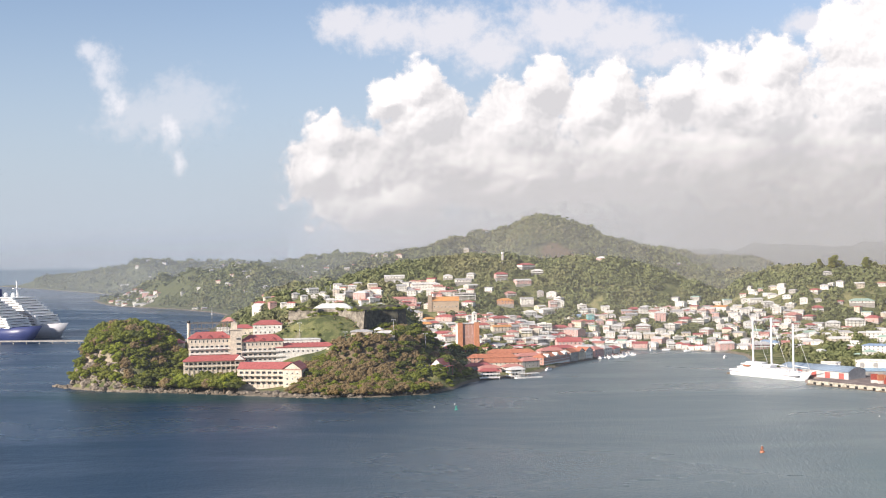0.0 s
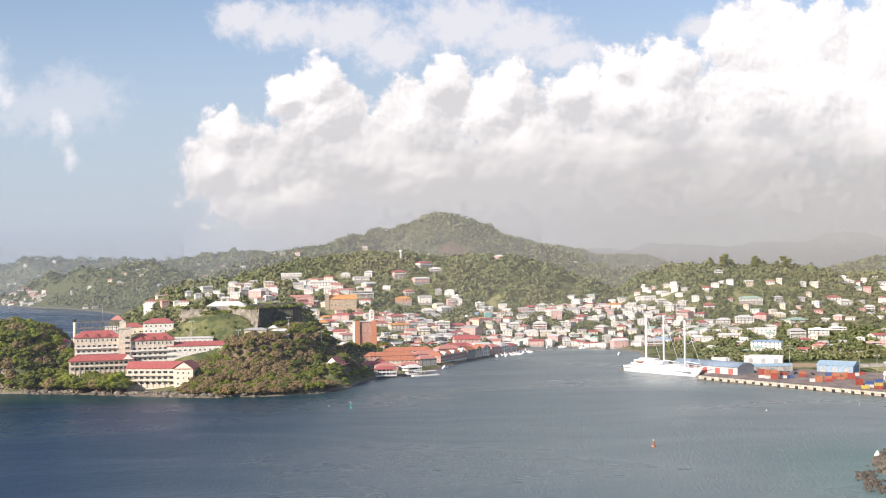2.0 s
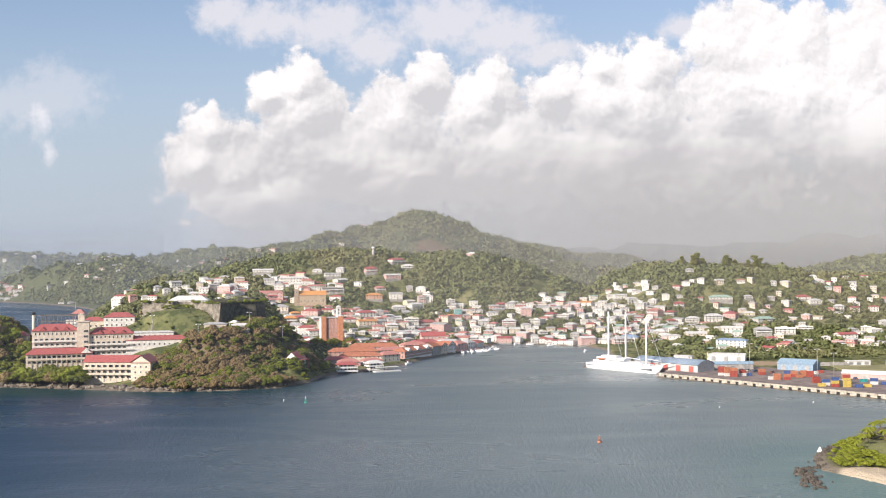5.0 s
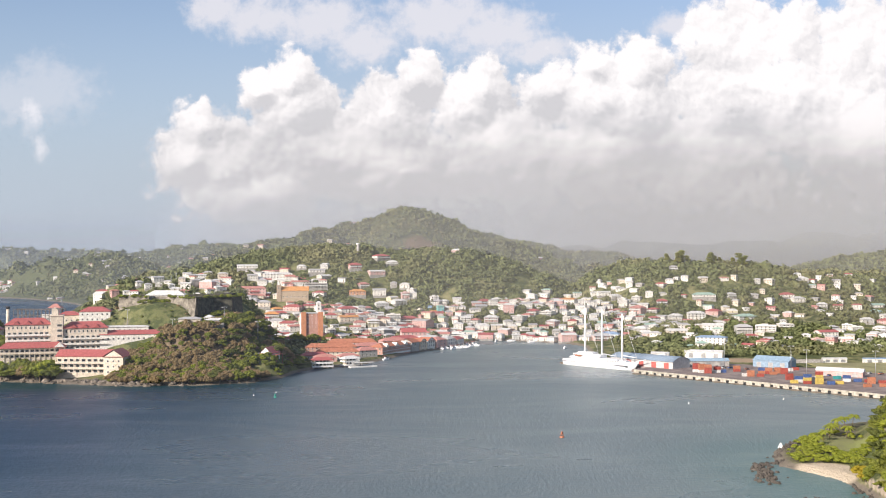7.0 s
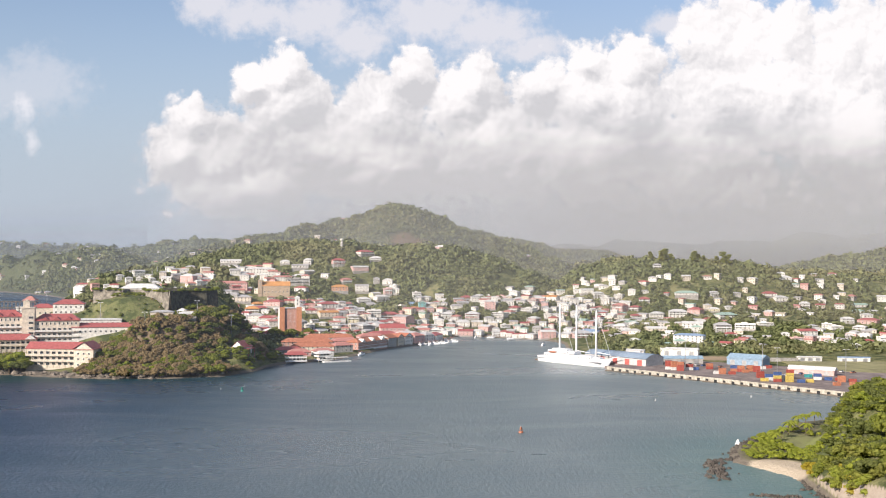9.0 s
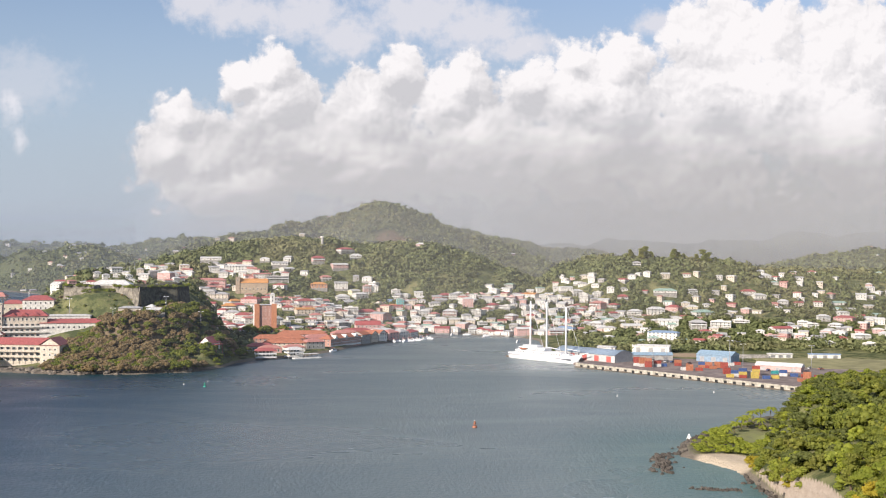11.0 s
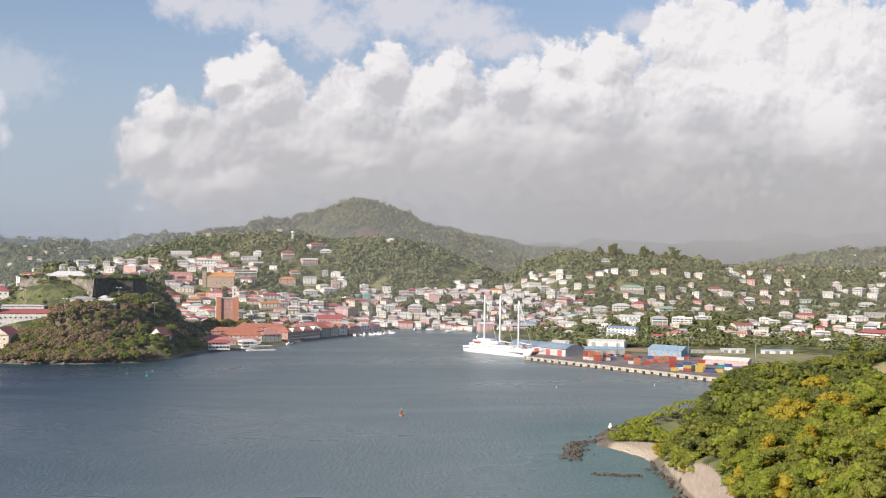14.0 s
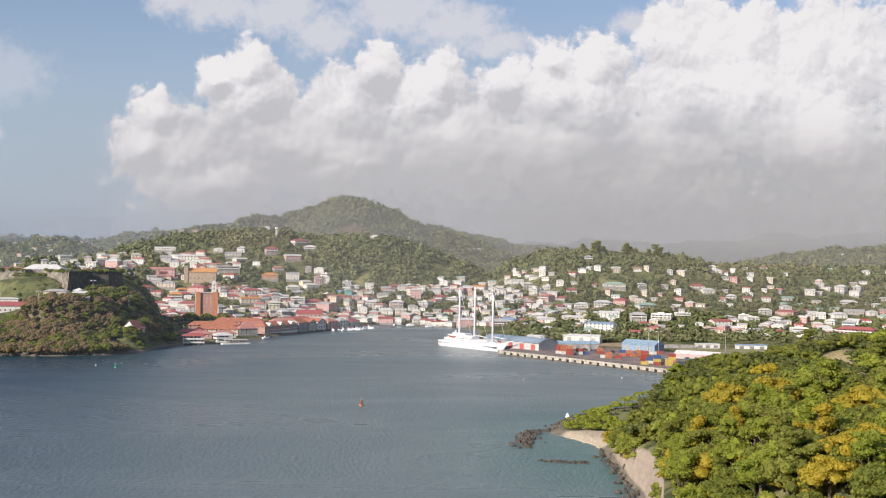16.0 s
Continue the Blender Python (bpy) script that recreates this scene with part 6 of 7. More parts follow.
def buoy(x, y, label, mat, size=1.0):
    ob = thing("channel_buoy", label, "buoy", "channel buoys", pose(x, y, 0) @ Matrix.Diagonal((size, size, size, 1)))
    bm = bmesh.new()
    tube(bm, (0, 0, -0.6), (0, 0, 0.9), 1.2, 1.2, 14)
    part("float", bm, mat, ob)
    for k in range(4):
        bm = bmesh.new()
        a = 1.571 * k
        tube(bm, (0.9 * math.cos(a), 0.9 * math.sin(a), 0.9), (0.3 * math.cos(a), 0.3 * math.sin(a), 3.4), 0.09, 0.09, 5)
        part("leg", bm, mat, ob)
    bm = bmesh.new()
    tube(bm, (0, 0, 1.6), (0, 0, 3.2), 0.55, 0.35, 10)
    part("daymark", bm, mat, ob)
    bm = bmesh.new()
    tube(bm, (0, 0, 3.4), (0, 0, 4.0), 0.18, 0.12, 8)
    part("lantern", bm, TRIM, ob)


buoy(88.8, 501, "red-orange channel buoy with lantern", BOXES["orange"], 0.85)
buoy(-61, 641, "green channel buoy with lantern", painted("green_buoy_paint", (0.06, 0.40, 0.30), 0.4), 0.7)
for x, y in ((170, 611), (227, 628), (-64, 664), (-75, 650)):
    buoy(x, y, "small white mooring buoy", TRIM, 0.28)

# ---- trees and scrub ----
def ball(sub):
    """The corners and faces of a round."""
    bm = bmesh.new()
    bmesh.ops.create_icosphere(bm, subdivisions=sub, radius=1.0)
    v = np.array([tuple(p.co) for p in bm.verts])
    f = np.array([[q.index for q in t.verts] for t in bm.faces])
    bm.free()
    return v, f


def woods(name, spots, size, seed, mat, label, category, sprays=16):
    """Many uneven clumps of loose leaf sprays in one mesh. spots: x, y; size: the clumps' half widths."""
    rng = np.random.RandomState(seed)
    n = len(spots)
    z = land(spots[:, 0], spots[:, 1])
    r = size * np.clip(np.exp(rng.normal(0, 0.38, n)), 0.45, 2.3)
    d = rng.normal(size=(n, sprays, 3))
    d[..., 2] = np.abs(d[..., 2]) * 1.1 - 0.15
    d /= np.linalg.norm(d, axis=2, keepdims=True)
    mid = d * rng.uniform(0.7, 1.1, (n, sprays, 1)) * np.stack([rng.uniform(0.85, 1.25, n), rng.uniform(0.85, 1.25, n), rng.uniform(0.65, 1.15, n)], 1)[:, None, :]
    u = np.cross(d, rng.normal(size=d.shape))
    u /= np.linalg.norm(u, axis=2, keepdims=True)
    v = np.cross(d + rng.normal(size=d.shape) * 0.35, u)
    v /= np.linalg.norm(v, axis=2, keepdims=True)
    half = rng.uniform(0.6, 1.15, (n, sprays, 1)) * (1.75 / sprays ** 0.5)
    co = np.stack([mid - u * half - v * half * 0.5, mid + u * half - v * half * 0.5, mid + v * half], 2)
    co = co * r[:, None, None, None] + np.stack([spots[:, 0], spots[:, 1], z + r * 0.35], 1)[:, None, None, :]
    count = n * sprays
    me = bpy.data.meshes.new(name)
    me.vertices.add(count * 3)
    me.vertices.foreach_set("co", co.astype(np.float32).ravel())
    me.loops.add(count * 3)
    me.polygons.add(count)
    me.loops.foreach_set("vertex_index", np.arange(count * 3, dtype=np.int32))
    me.polygons.foreach_set("loop_start", np.arange(0, count * 3, 3, dtype=np.int32))
    me.update(calc_edges=True)
    me.materials.append(mat)
    return tagged(new(name, me), label, category, kind="stuff")


def scatter(n, x0, x1, y0, y1, seed, keep):
    rng = np.random.RandomState(seed)
    p = np.stack([rng.uniform(x0, x1, n), rng.uniform(y0, y1, n)], 1)
    return p[keep(p[:, 0], p[:, 1])]


taken = np.array(TAKEN)


def clear_of(x, y, room=2.0):
    """True where no building stands and, for a few metres, none stands behind."""
    free = np.ones(len(x), bool)
    for tx, ty, tr in taken:
        free &= ~((np.abs(x - tx) < tr + room) & (y - ty < tr + room) & (y - ty > -tr - room - 5))
    return free


def on_hills(x, y):
    h = land(x, y)
    dense = wavy(x, y, 90, 11)
    port = np.hypot((x - 335) / 170, (y - 715) / 150) > 1.05
    return (h > 2.2) & port & (y > 850) & (from_shore(x, y, COAST) > 30) & (dense + 0.6 * wavy(x, y, 28, 41) > -0.75 + 0.42 * (h < 50) * (y < 1330) * (x > 60) + 0.45 * (h < 45) * (y < 1330) * (x <= 60))


def wedge(x, y, most):
    return np.abs(np.arctan2(x - 50, y)) < most


hill_spots = scatter(30000, -620, 700, 850, 1080, 21, lambda x, y: on_hills(x, y) & wedge(x, y, 0.46))
hill_spots = hill_spots[clear_of(*hill_spots.T)]
upper_spots = scatter(48000, -620, 700, 1070, 1430, 24, lambda x, y: on_hills(x, y) & wedge(x, y, 0.46))
upper_spots = upper_spots[clear_of(*upper_spots.T)]
woods("hillside_trees", hill_spots, 2.5, 31, WOODS, "dense green trees and bushes between the houses", "trees", 26)
woods("upper_hillside_trees", upper_spots, 2.7, 33, WOODS, "dense green trees and bushes on the upper slopes", "trees", 22)
ridge_spots = scatter(180000, -1100, 1300, 1400, 2500, 22, lambda x, y: (land(x, y) > 4) & wedge(x, y, 0.47) & (wavy(x, y, 60, 12) > -0.75) & (np.hypot((x - 0) / 32, (y - 1735) / 34) + wavy(x, y, 26, 14) * 0.7 > 0.8) & (np.hypot((x + 830) / 150, (y - 2190) / 80) + wavy(x, y, 50, 18) * 0.8 > 0.5))
woods("mountain_forest", ridge_spots, 2.4, 32, WOODS, "dark green forest covering the mountain", "forest", 6)
far_spots = scatter(60000, -2500, -250, 2450, 4600, 25, lambda x, y: (land(x, y) > 2.6) & wedge(x, y, 0.47))
woods("far_ridge_forest", far_spots, 4.2, 34, WOODS, "hazy green forest on the far ridges", "forest", 6)
scrub_spots = scatter(90000, -620, 700, 850, 1330, 26, lambda x, y: on_hills(x, y) & wedge(x, y, 0.46) & (wavy(x, y, 40, 16) > -0.5))
scrub_spots = scrub_spots[clear_of(*scrub_spots.T, room=0.5)]
woods("hillside_scrub", scrub_spots, 1.1, 35, WOODS, "low green scrub between the trees and houses", "scrub", 6)
print("clumps", len(scrub_spots), len(hill_spots), len(upper_spots), len(ridge_spots))

# ---- the near headland: trees, rocks, beach ----
def crown_mesh(name, seed, mat, shape, quads=1900):
    """A crown of many leaf sprays on uneven boughs, about 4 m in half width, its foot at z = 0."""
    rng = np.random.RandomState(seed)
    boughs = []
    if shape == "flat":
        for k in range(15):
            a, r = rng.uniform(0, 6.283), 3.6 * rng.uniform(0.02, 1) ** 0.5
            boughs.append((r * math.cos(a), r * math.sin(a), rng.uniform(2.4, 4.4) - r * 0.2, rng.uniform(1.1, 1.75), rng.uniform(0.6, 0.95)))
    elif shape == "tall":
        for k in range(17):
            a, z = rng.uniform(0, 6.283), rng.uniform(1.2, 7.2)
            r = rng.uniform(0.2, 2.2) * (1 - abs(z - 3.6) / 6)
            boughs.append((r * math.cos(a), r * math.sin(a), z, rng.uniform(0.75, 1.3), rng.uniform(0.7, 1.1)))
    else:
        for k in range(22):
            a, r = rng.uniform(0, 6.283), 3.1 * rng.uniform(0.0, 1) ** 0.5
            boughs.append((r * math.cos(a), r * math.sin(a), 4.9 * (1 - (r / 3.9) ** 2) ** 0.5 * rng.uniform(0.6, 1.0), rng.uniform(1.0, 1.6), rng.uniform(0.8, 1.3)))
    verts, faces = [], []
    for k in range(quads):
        bx, by, bz, br, bh = boughs[rng.randint(len(boughs))]
        d = rng.normal(size=3)
        d /= np.linalg.norm(d)
        d[2] = abs(d[2]) * 0.9 - 0.25 if rng.rand() < 0.8 else d[2]
        c = np.array([bx, by, bz]) + d * np.array([br, br, bh]) * rng.uniform(0.86, 1.12)
        u = np.cross(d, rng.normal(size=3))
        u /= np.linalg.norm(u) + 1e-9
        v = np.cross(d + rng.normal(size=3) * 0.6, u)
        v /= np.linalg.norm(v) + 1e-9
        s = rng.uniform(0.12, 0.27)
        n = len(verts)
        verts += [tuple(c - u * s), tuple(c - v * s * 0.7 + d * 0.08), tuple(c + u * s), tuple(c + v * s * 0.7 - d * 0.1)]
        faces.append((n, n + 1, n + 2, n + 3))
    bv, bf = ball(1)
    core, tris = [], []
    for bx, by, bz, br, bh in boughs:
        tris.append(bf + len(core) * len(bv))
        core.append(bv * rng.uniform(0.75, 1.1, (len(bv), 1)) * (br * 0.86, br * 0.86, bh * 0.86) + (bx, by, bz))
    core, tris = np.concatenate(core), np.concatenate(tris)
    bv, bf = ball(2)
    low, high = np.array(verts).min(0), np.array(verts).max(0)
    blob = bv * rng.uniform(0.8, 1.1, (len(bv), 1)) * (high - low) * 0.34 + (low + high) / 2
    me = bpy.data.meshes.new(name)
    me.from_pydata(verts + [tuple(p) for p in core], [], faces + [tuple(t) for t in tris + len(verts)])
    me.materials.append(mat)
    return me, np.array(verts).reshape(-1, 4, 3), ((core, tris), (blob, bf))


def trunk_mesh(seed, tall):
    rng = np.random.RandomState(seed)
    bm = bmesh.new()
    tube(bm, (0, 0, -1.5), (rng.uniform(-0.3, 0.3), rng.uniform(-0.3, 0.3), tall * 0.55), 0.30, 0.20, 7)
    for k in range(5):
        a = 1.257 * k + rng.uniform(-0.3, 0.3)
        tube(bm, (0, 0, tall * 0.45), (2.0 * math.cos(a), 2.0 * math.sin(a), tall * rng.uniform(0.75, 1.0)), 0.15, 0.05, 5)
    me = bpy.data.meshes.new("trunk")
    bm.to_mesh(me)
    bm.free()
    me.materials.append(BARK)
    return me


KINDS = []
for i, (leaf, shape, label) in enumerate(((0, "round", "leafy green broad tree on the headland"), (0, "tall", "tall green tree on the headland slope"), (3, "flat", "dark flat-topped tree with layered crown"), (3, "flat", "wide dark spreading tree on the slope"),
                                          (1, "round", "bright green bushy tree on the slope"), (2, "round", "yellow flowering tree in full bloom"), (2, "tall", "tall yellow flowering tree"), (4, "round", "half-bare dry brown tree"),
                                          (0, "flat", "green spreading tree with open crown"), (1, "tall", "bright green young tree"))):
    KINDS.append((*crown_mesh("crown", 40 + i, LEAF[leaf], shape), trunk_mesh(60 + i, 5.0 if shape == "tall" else 3.6), label))


def tree(kind, x, y, size, turn, z=None, group="headland trees"):
    crown, _, _, trunk, label = KINDS[kind]
    ob = thing("tree", label, "tree", group, pose(x, y, height(x, y) if z is None else z, 0, 0, turn) @ Matrix.Diagonal((size, size, size * 0.95, 1)))
    again("crown", crown, ob, (0, 0, 0.6))
    again("trunk", trunk, ob, (0, 0, 0))


def near_wood(x, y):
    n = from_shore(x, y, HEAD)
    clearing = (np.hypot((x - 259 - (y - 385) * 0.2) / 6, (y - 385) / 34) < 1) | (np.hypot((x - 225) / 7, (y - 306) / 15) < 1) | (np.hypot((x - 253) / 7, (y - 341) / 9) < 1)
    return (n > 5.2) & ((y < 412) | (x > 192 + (y - 412) * 0.42)) & (x < 128 + 0.43 * y) & ~clearing


def spaced(n, x0, x1, y0, y1, gap, seed, keep):
    """Random spots no nearer to one another than gap."""
    rng = np.random.RandomState(seed)
    out = []
    for x, y in zip(rng.uniform(x0, x1, n), rng.uniform(y0, y1, n)):
        if bool(keep(np.array([x]), np.array([y]))[0]) and all((x - a) ** 2 + (y - b) ** 2 > gap * gap for a, b in out):
            out.append((x, y))
    return out


def grove(name, rows, label):
    """Trees joined into one mesh: kind, x, y, size, turn and, where not on the ground, height."""
    at = land(np.array([r[1] for r in rows]), np.array([r[2] for r in rows]))
    mats, co, loops, sizes, slots, at_vert = [], [], [], [], [], 0
    for (kind, x, y, size, turn, *up), z in zip(rows, at):
        z = up[0] if up else z
        crown, leaf, cores, _, _ = KINDS[kind]
        core, tris = cores[0 if size > 0.6 else 1]
        step = (5 if size > 0.6 else 11) * (2 if y > 600 and size < 0.6 else 1)
        v = leaf[::step]
        mid = v.mean(1, keepdims=True)
        v = (mid + (v - mid) * step ** 0.40).reshape(-1, 3)
        quads = np.arange(len(v)).reshape(-1, 4) + at_vert
        tris = tris + at_vert + len(v)
        v = np.concatenate([v, core])
        c, s = math.cos(turn) * size, math.sin(turn) * size
        co.append(np.stack([v[:, 0] * c - v[:, 1] * s + x, v[:, 0] * s + v[:, 1] * c + y, v[:, 2] * size + z + 0.3], 1))
        at_vert += len(v)
        loops += [quads.ravel(), tris.ravel()]
        sizes += [np.full(len(quads), 4), np.full(len(tris), 3)]
        if crown.materials[0] not in mats:
            mats.append(crown.materials[0])
        slots.append(np.full(len(quads) + len(tris), mats.index(crown.materials[0]), np.int32))
    co, loops, sizes, slots = (np.concatenate(q) for q in (co, loops, sizes, slots))
    me = bpy.data.meshes.new(name)
    me.vertices.add(len(co))
    me.vertices.foreach_set("co", co.astype(np.float32).ravel())
    me.loops.add(len(loops))
    me.polygons.add(len(sizes))
    me.loops.foreach_set("vertex_index", loops.astype(np.int32))
    me.polygons.foreach_set("loop_start", (np.cumsum(sizes) - sizes).astype(np.int32))
    me.polygons.foreach_set("material_index", slots)
    me.update(calc_edges=True)
    for m in mats:
        me.materials.append(m)
    return tagged(new(name, me), label, "trees", kind="stuff")


near_rng = np.random.RandomState(17)
YELLOW = [(221, 268, 1.7), (201, 310, 1.35), (213, 308, 1.5), (186, 282, 1.25), (180, 257, 1.3), (203, 230, 1.2), (212, 239, 1.1), (204, 245, 1.2), (203, 263, 1.1), (184, 400, 0.7), (235, 389, 1.1), (192, 270, 1.0), (226, 254, 1.2)]


def off_yellow(x, y):
    return near_wood(x, y) & np.all([np.hypot(x - a, y - b) > 3.4 * c for a, b, c in YELLOW], axis=0)


spots = spaced(9000, 160, 310, 205, 376, 5.0, 3, off_yellow) + spaced(6000, 160, 310, 376, 520, 4.3, 4, off_yellow)
spots.sort(key=lambda s: s[1])
tree(1, 262, 357, 1.7, 40)
tree(0, 266, 362, 1.6, 140)
tree(8, 250, 420, 1.3, 10)
tree(1, 262, 424, 1.2, 10)
for i, (x, y, size) in enumerate(YELLOW):
    tree(6 if i % 4 == 3 else 5, x, y, size * 1.22, 67 * i)
rest = []
for i, (x, y) in enumerate(spots):
    if y < 330:
        kind = int(near_rng.choice([0, 1, 4, 5, 7, 8, 9], p=[0.31, 0.14, 0.24, 0.06, 0.00, 0.13, 0.12]))
    elif y < 376:
        kind = int(near_rng.choice([0, 2, 3, 4, 7, 8, 9], p=[0.30, 0.12, 0.14, 0.16, 0.00, 0.22, 0.06]))
    else:
        kind = int(near_rng.choice([0, 2, 3, 4, 8], p=[0.20, 0.26, 0.24, 0.06, 0.24]))
    row = (kind, x, y, near_rng.uniform(0.75, 1.55) * (0.62 if y > 415 else 0.8 if y > 376 else 1.0), near_rng.uniform(0, 6.28))
    if i < 170:
        tree(*row[:4], math.degrees(row[4]))
    else:
        rest.append(row)
print("near trees", len(spots))
under = scatter(1500, 160, 330, 200, 530, 51, near_wood)
rest += [(int(near_rng.choice([0, 4, 3, 9, 8])), x, y, near_rng.uniform(0.25, 0.5), near_rng.uniform(0, 6.28)) for x, y in under[:800]]
low = scatter(1200, 165, 260, 205, 318, 57, near_wood)
rest += [(int(near_rng.choice([0, 4, 9, 1, 5])), x, y, near_rng.uniform(0.45, 0.7), near_rng.uniform(0, 6.28)) for x, y in low[:430]]
brow = scatter(900, 170, 200, 280, 394, 55, lambda x, y: (from_shore(x, y, HEAD) > 1.8) & (from_shore(x, y, HEAD) < 6.5) & ((y > 345) | (y < 300) | (wavy(x, y, 14, 33) > 0.45)))
rest += [(int(near_rng.choice([0, 4, 4, 8, 5])), x, y, near_rng.uniform(0.4, 0.7), near_rng.uniform(0, 6.28)) for x, y in brow[:110]]
grove("headland_thicket", rest, "thick green wood and bushes covering the headland")
vine = scatter(2600, 172, 214, 418, 500, 53, lambda x, y: (from_shore(x, y, HEAD) > 4.5) & (wavy(x, y, 15, 29) > -0.5) & (np.hypot(x - 177, y - 470) > 8) & (np.hypot((x - 179) / 13, (y - 417) / 14) > 1) & (np.hypot((x - 204) / 11, (y - 470) / 22) > 1))
grove("beach_shrubs", [(4, x, y, near_rng.uniform(0.18, 0.40), near_rng.uniform(0, 6.28)) for x, y in vine[:420]], "bright green low shrubs behind the beach")


def frond_mesh():
    """An arched palm leaf, folded along its rib, with a ragged rim."""
    rng = np.random.RandomState(5)
    verts, faces = [], []
    for k in range(9):
        u = k / 8
        x, z, half = 3.6 * u, 1.1 * u - 2.3 * u * u, 0.62 * math.sin(math.pi * min(1, 0.12 + u * 0.86)) * rng.uniform(0.75, 1.15)
        verts += [(x, -half, z - half * 0.55), (x, 0, z), (x, half, z - half * 0.55)]
    for k in range(8):
        for j in range(2):
            a = 3 * k + j
            faces.append((a, a + 1, a + 4, a + 3))
    me = bpy.data.meshes.new("frond")
    me.from_pydata(verts, [], faces)
    me.materials.append(LEAF[1])
    return me


FROND = frond_mesh()


def palm(x, y, tall, turn):
    ob = thing("palm_tree", "small coconut palm with arching yellow-green fronds", "palm", "palms behind the beach", pose(x, y, height(x, y), 0, 0, turn))
    bm = bmesh.new()
    tube(bm, (0, 0, -0.6), (0.25, 0, tall * 0.5), 0.20, 0.16, 7)
    tube(bm, (0.25, 0, tall * 0.5 - 0.02), (0.7, 0, tall), 0.16, 0.12, 7)
    part("trunk", bm, BARK, ob)
    for k in range(13):
        frond = again("frond", FROND, ob, (0.7, 0, tall), 0)
        frond.matrix_basis = pose(0.7, 0, tall, 0, 22 - 30 * ((k * 5) % 13) / 12, 27.7 * k + 9 * math.sin(k * 3.1))


for i, (x, y, tall) in enumerate(((199, 482, 4.5), (204, 489, 5.5), (209, 497, 5.0), (214, 505, 6.0), (220, 514, 5.5), (194, 474, 3.5), (212, 490, 5.0), (226, 521, 5.5))):
    palm(x, y, tall, 47 * i)


def boulders(name, count, x0, y0, x1, y1, spread, size, label, seed):
    """Rough rocks heaped along a line: one mesh each for the larger, sharing shapes."""
    rng = np.random.RandomState(seed)
    shapes = []
    for k in range(4):
        bm = bmesh.new()
        bmesh.ops.create_icosphere(bm, subdivisions=1, radius=1.0)
        for v in bm.verts:
            v.co *= rng.uniform(0.65, 1.2)
        me = bpy.data.meshes.new("rock")
        bm.to_mesh(me)
        bm.free()
        me.materials.append(ROCK)
        shapes.append(me)
    for k in range(count):
        u = rng.uniform()
        x, y = x0 + (x1 - x0) * u + rng.normal() * spread, y0 + (y1 - y0) * u + rng.normal() * spread
        ob = new(name, shapes[k % 4])
        s = size * rng.uniform(0.5, 1.4)
        ob.matrix_basis = pose(x, y, max(height(x, y), -0.1) + 0.1 * s, rng.uniform(0, 360), rng.uniform(0, 360), rng.uniform(0, 360)) @ Matrix.Diagonal((s, s * rng.uniform(0.7, 1.1), s * 0.7, 1))
        tagged(ob, label, "rock", "shore rocks")


ROCK = painted("dark_shore_rock", (0.115, 0.10, 0.085), 0.9, wear=0.4, scale=0.8)
PALE_ROCK = painted("grey_shore_rock", (0.27, 0.23, 0.185), 0.9, wear=0.5, scale=0.35)
boulders("rock", 110, 158, 435, 153, 402, 2.0, 1.1, "dark wet rock of the breakwater", 1)
boulders("rock", 45, 157, 435, 168, 441, 1.4, 0.9, "dark wet rock of the breakwater", 6)
boulders("rock", 80, 157, 376, 172, 374, 0.8, 0.8, "dark reef rock awash", 2)
boulders("rock", 60, 168, 447, 188, 487, 1.4, 0.7, "brown rock along the shore", 3)
boulders("rock", 60, 179, 394, 178, 322, 1.8, 1.1, "fallen rock below the cliff", 4)


def rock_heap(name, lines, label, seed):
    """Many rough rocks along several lines, joined: x, y to x, y, count, size."""
    rng = np.random.RandomState(seed)
    v, f = ball(2)
    co, faces = [], []
    for x0, y0, x1, y1, count, size in lines:
        for k in range(count):
            u = rng.uniform()
            x, y = x0 + (x1 - x0) * u + rng.normal() * 2.5, y0 + (y1 - y0) * u + rng.normal() * 2.5
            s = size * rng.uniform(0.4, 1.5)
            rough = v * rng.uniform(0.7, 1.2, (len(v), 1)) * (s, s * rng.uniform(0.6, 1.1), s * rng.uniform(0.5, 0.8))
            faces.append(f + len(co) * len(v))
            co.append(rough + (x, y, max(height(x, y), -0.4)))
    ob = mesh_thing(name, np.concatenate(co), np.concatenate(faces), PALE_ROCK)
    tagged(ob, label, "rocks", kind="stuff")


rock_heap("shore_rocks", ((-360, 765, -303, 737, 90, 2.6), (-303, 737, -250, 727, 70, 2.0), (-240, 725, -150, 700, 130, 2.0), (-152, 700, -84, 722, 120, 2.1)), "brown rocks heaped along the foot of the headland", 5)
marker = thing("shore_marker", "small white pyramid marker on the point", "marker", at=pose(177, 470, 1.0) @ Matrix.Diagonal((0.62, 0.62, 0.62, 1)))
bm = bmesh.new()
v = [bm.verts.new(c) for c in ((-1.6, -1.6, -0.5), (1.6, -1.6, -0.5), (1.6, 1.6, -0.5), (-1.6, 1.6, -0.5), (-0.3, -0.3, 3.0), (0.3, -0.3, 3.0), (0.3, 0.3, 3.0), (-0.3, 0.3, 3.0))]
for f in ((3, 2, 1, 0), (4, 5, 6, 7), (0, 1, 5, 4), (1, 2, 6, 5), (2, 3, 7, 6), (3, 0, 4, 7)):
    bm.faces.new([v[i] for i in f])
part("pyramid", bm, TRIM, marker)

# trees of the fort headland
fort_rng = np.random.RandomState(23)


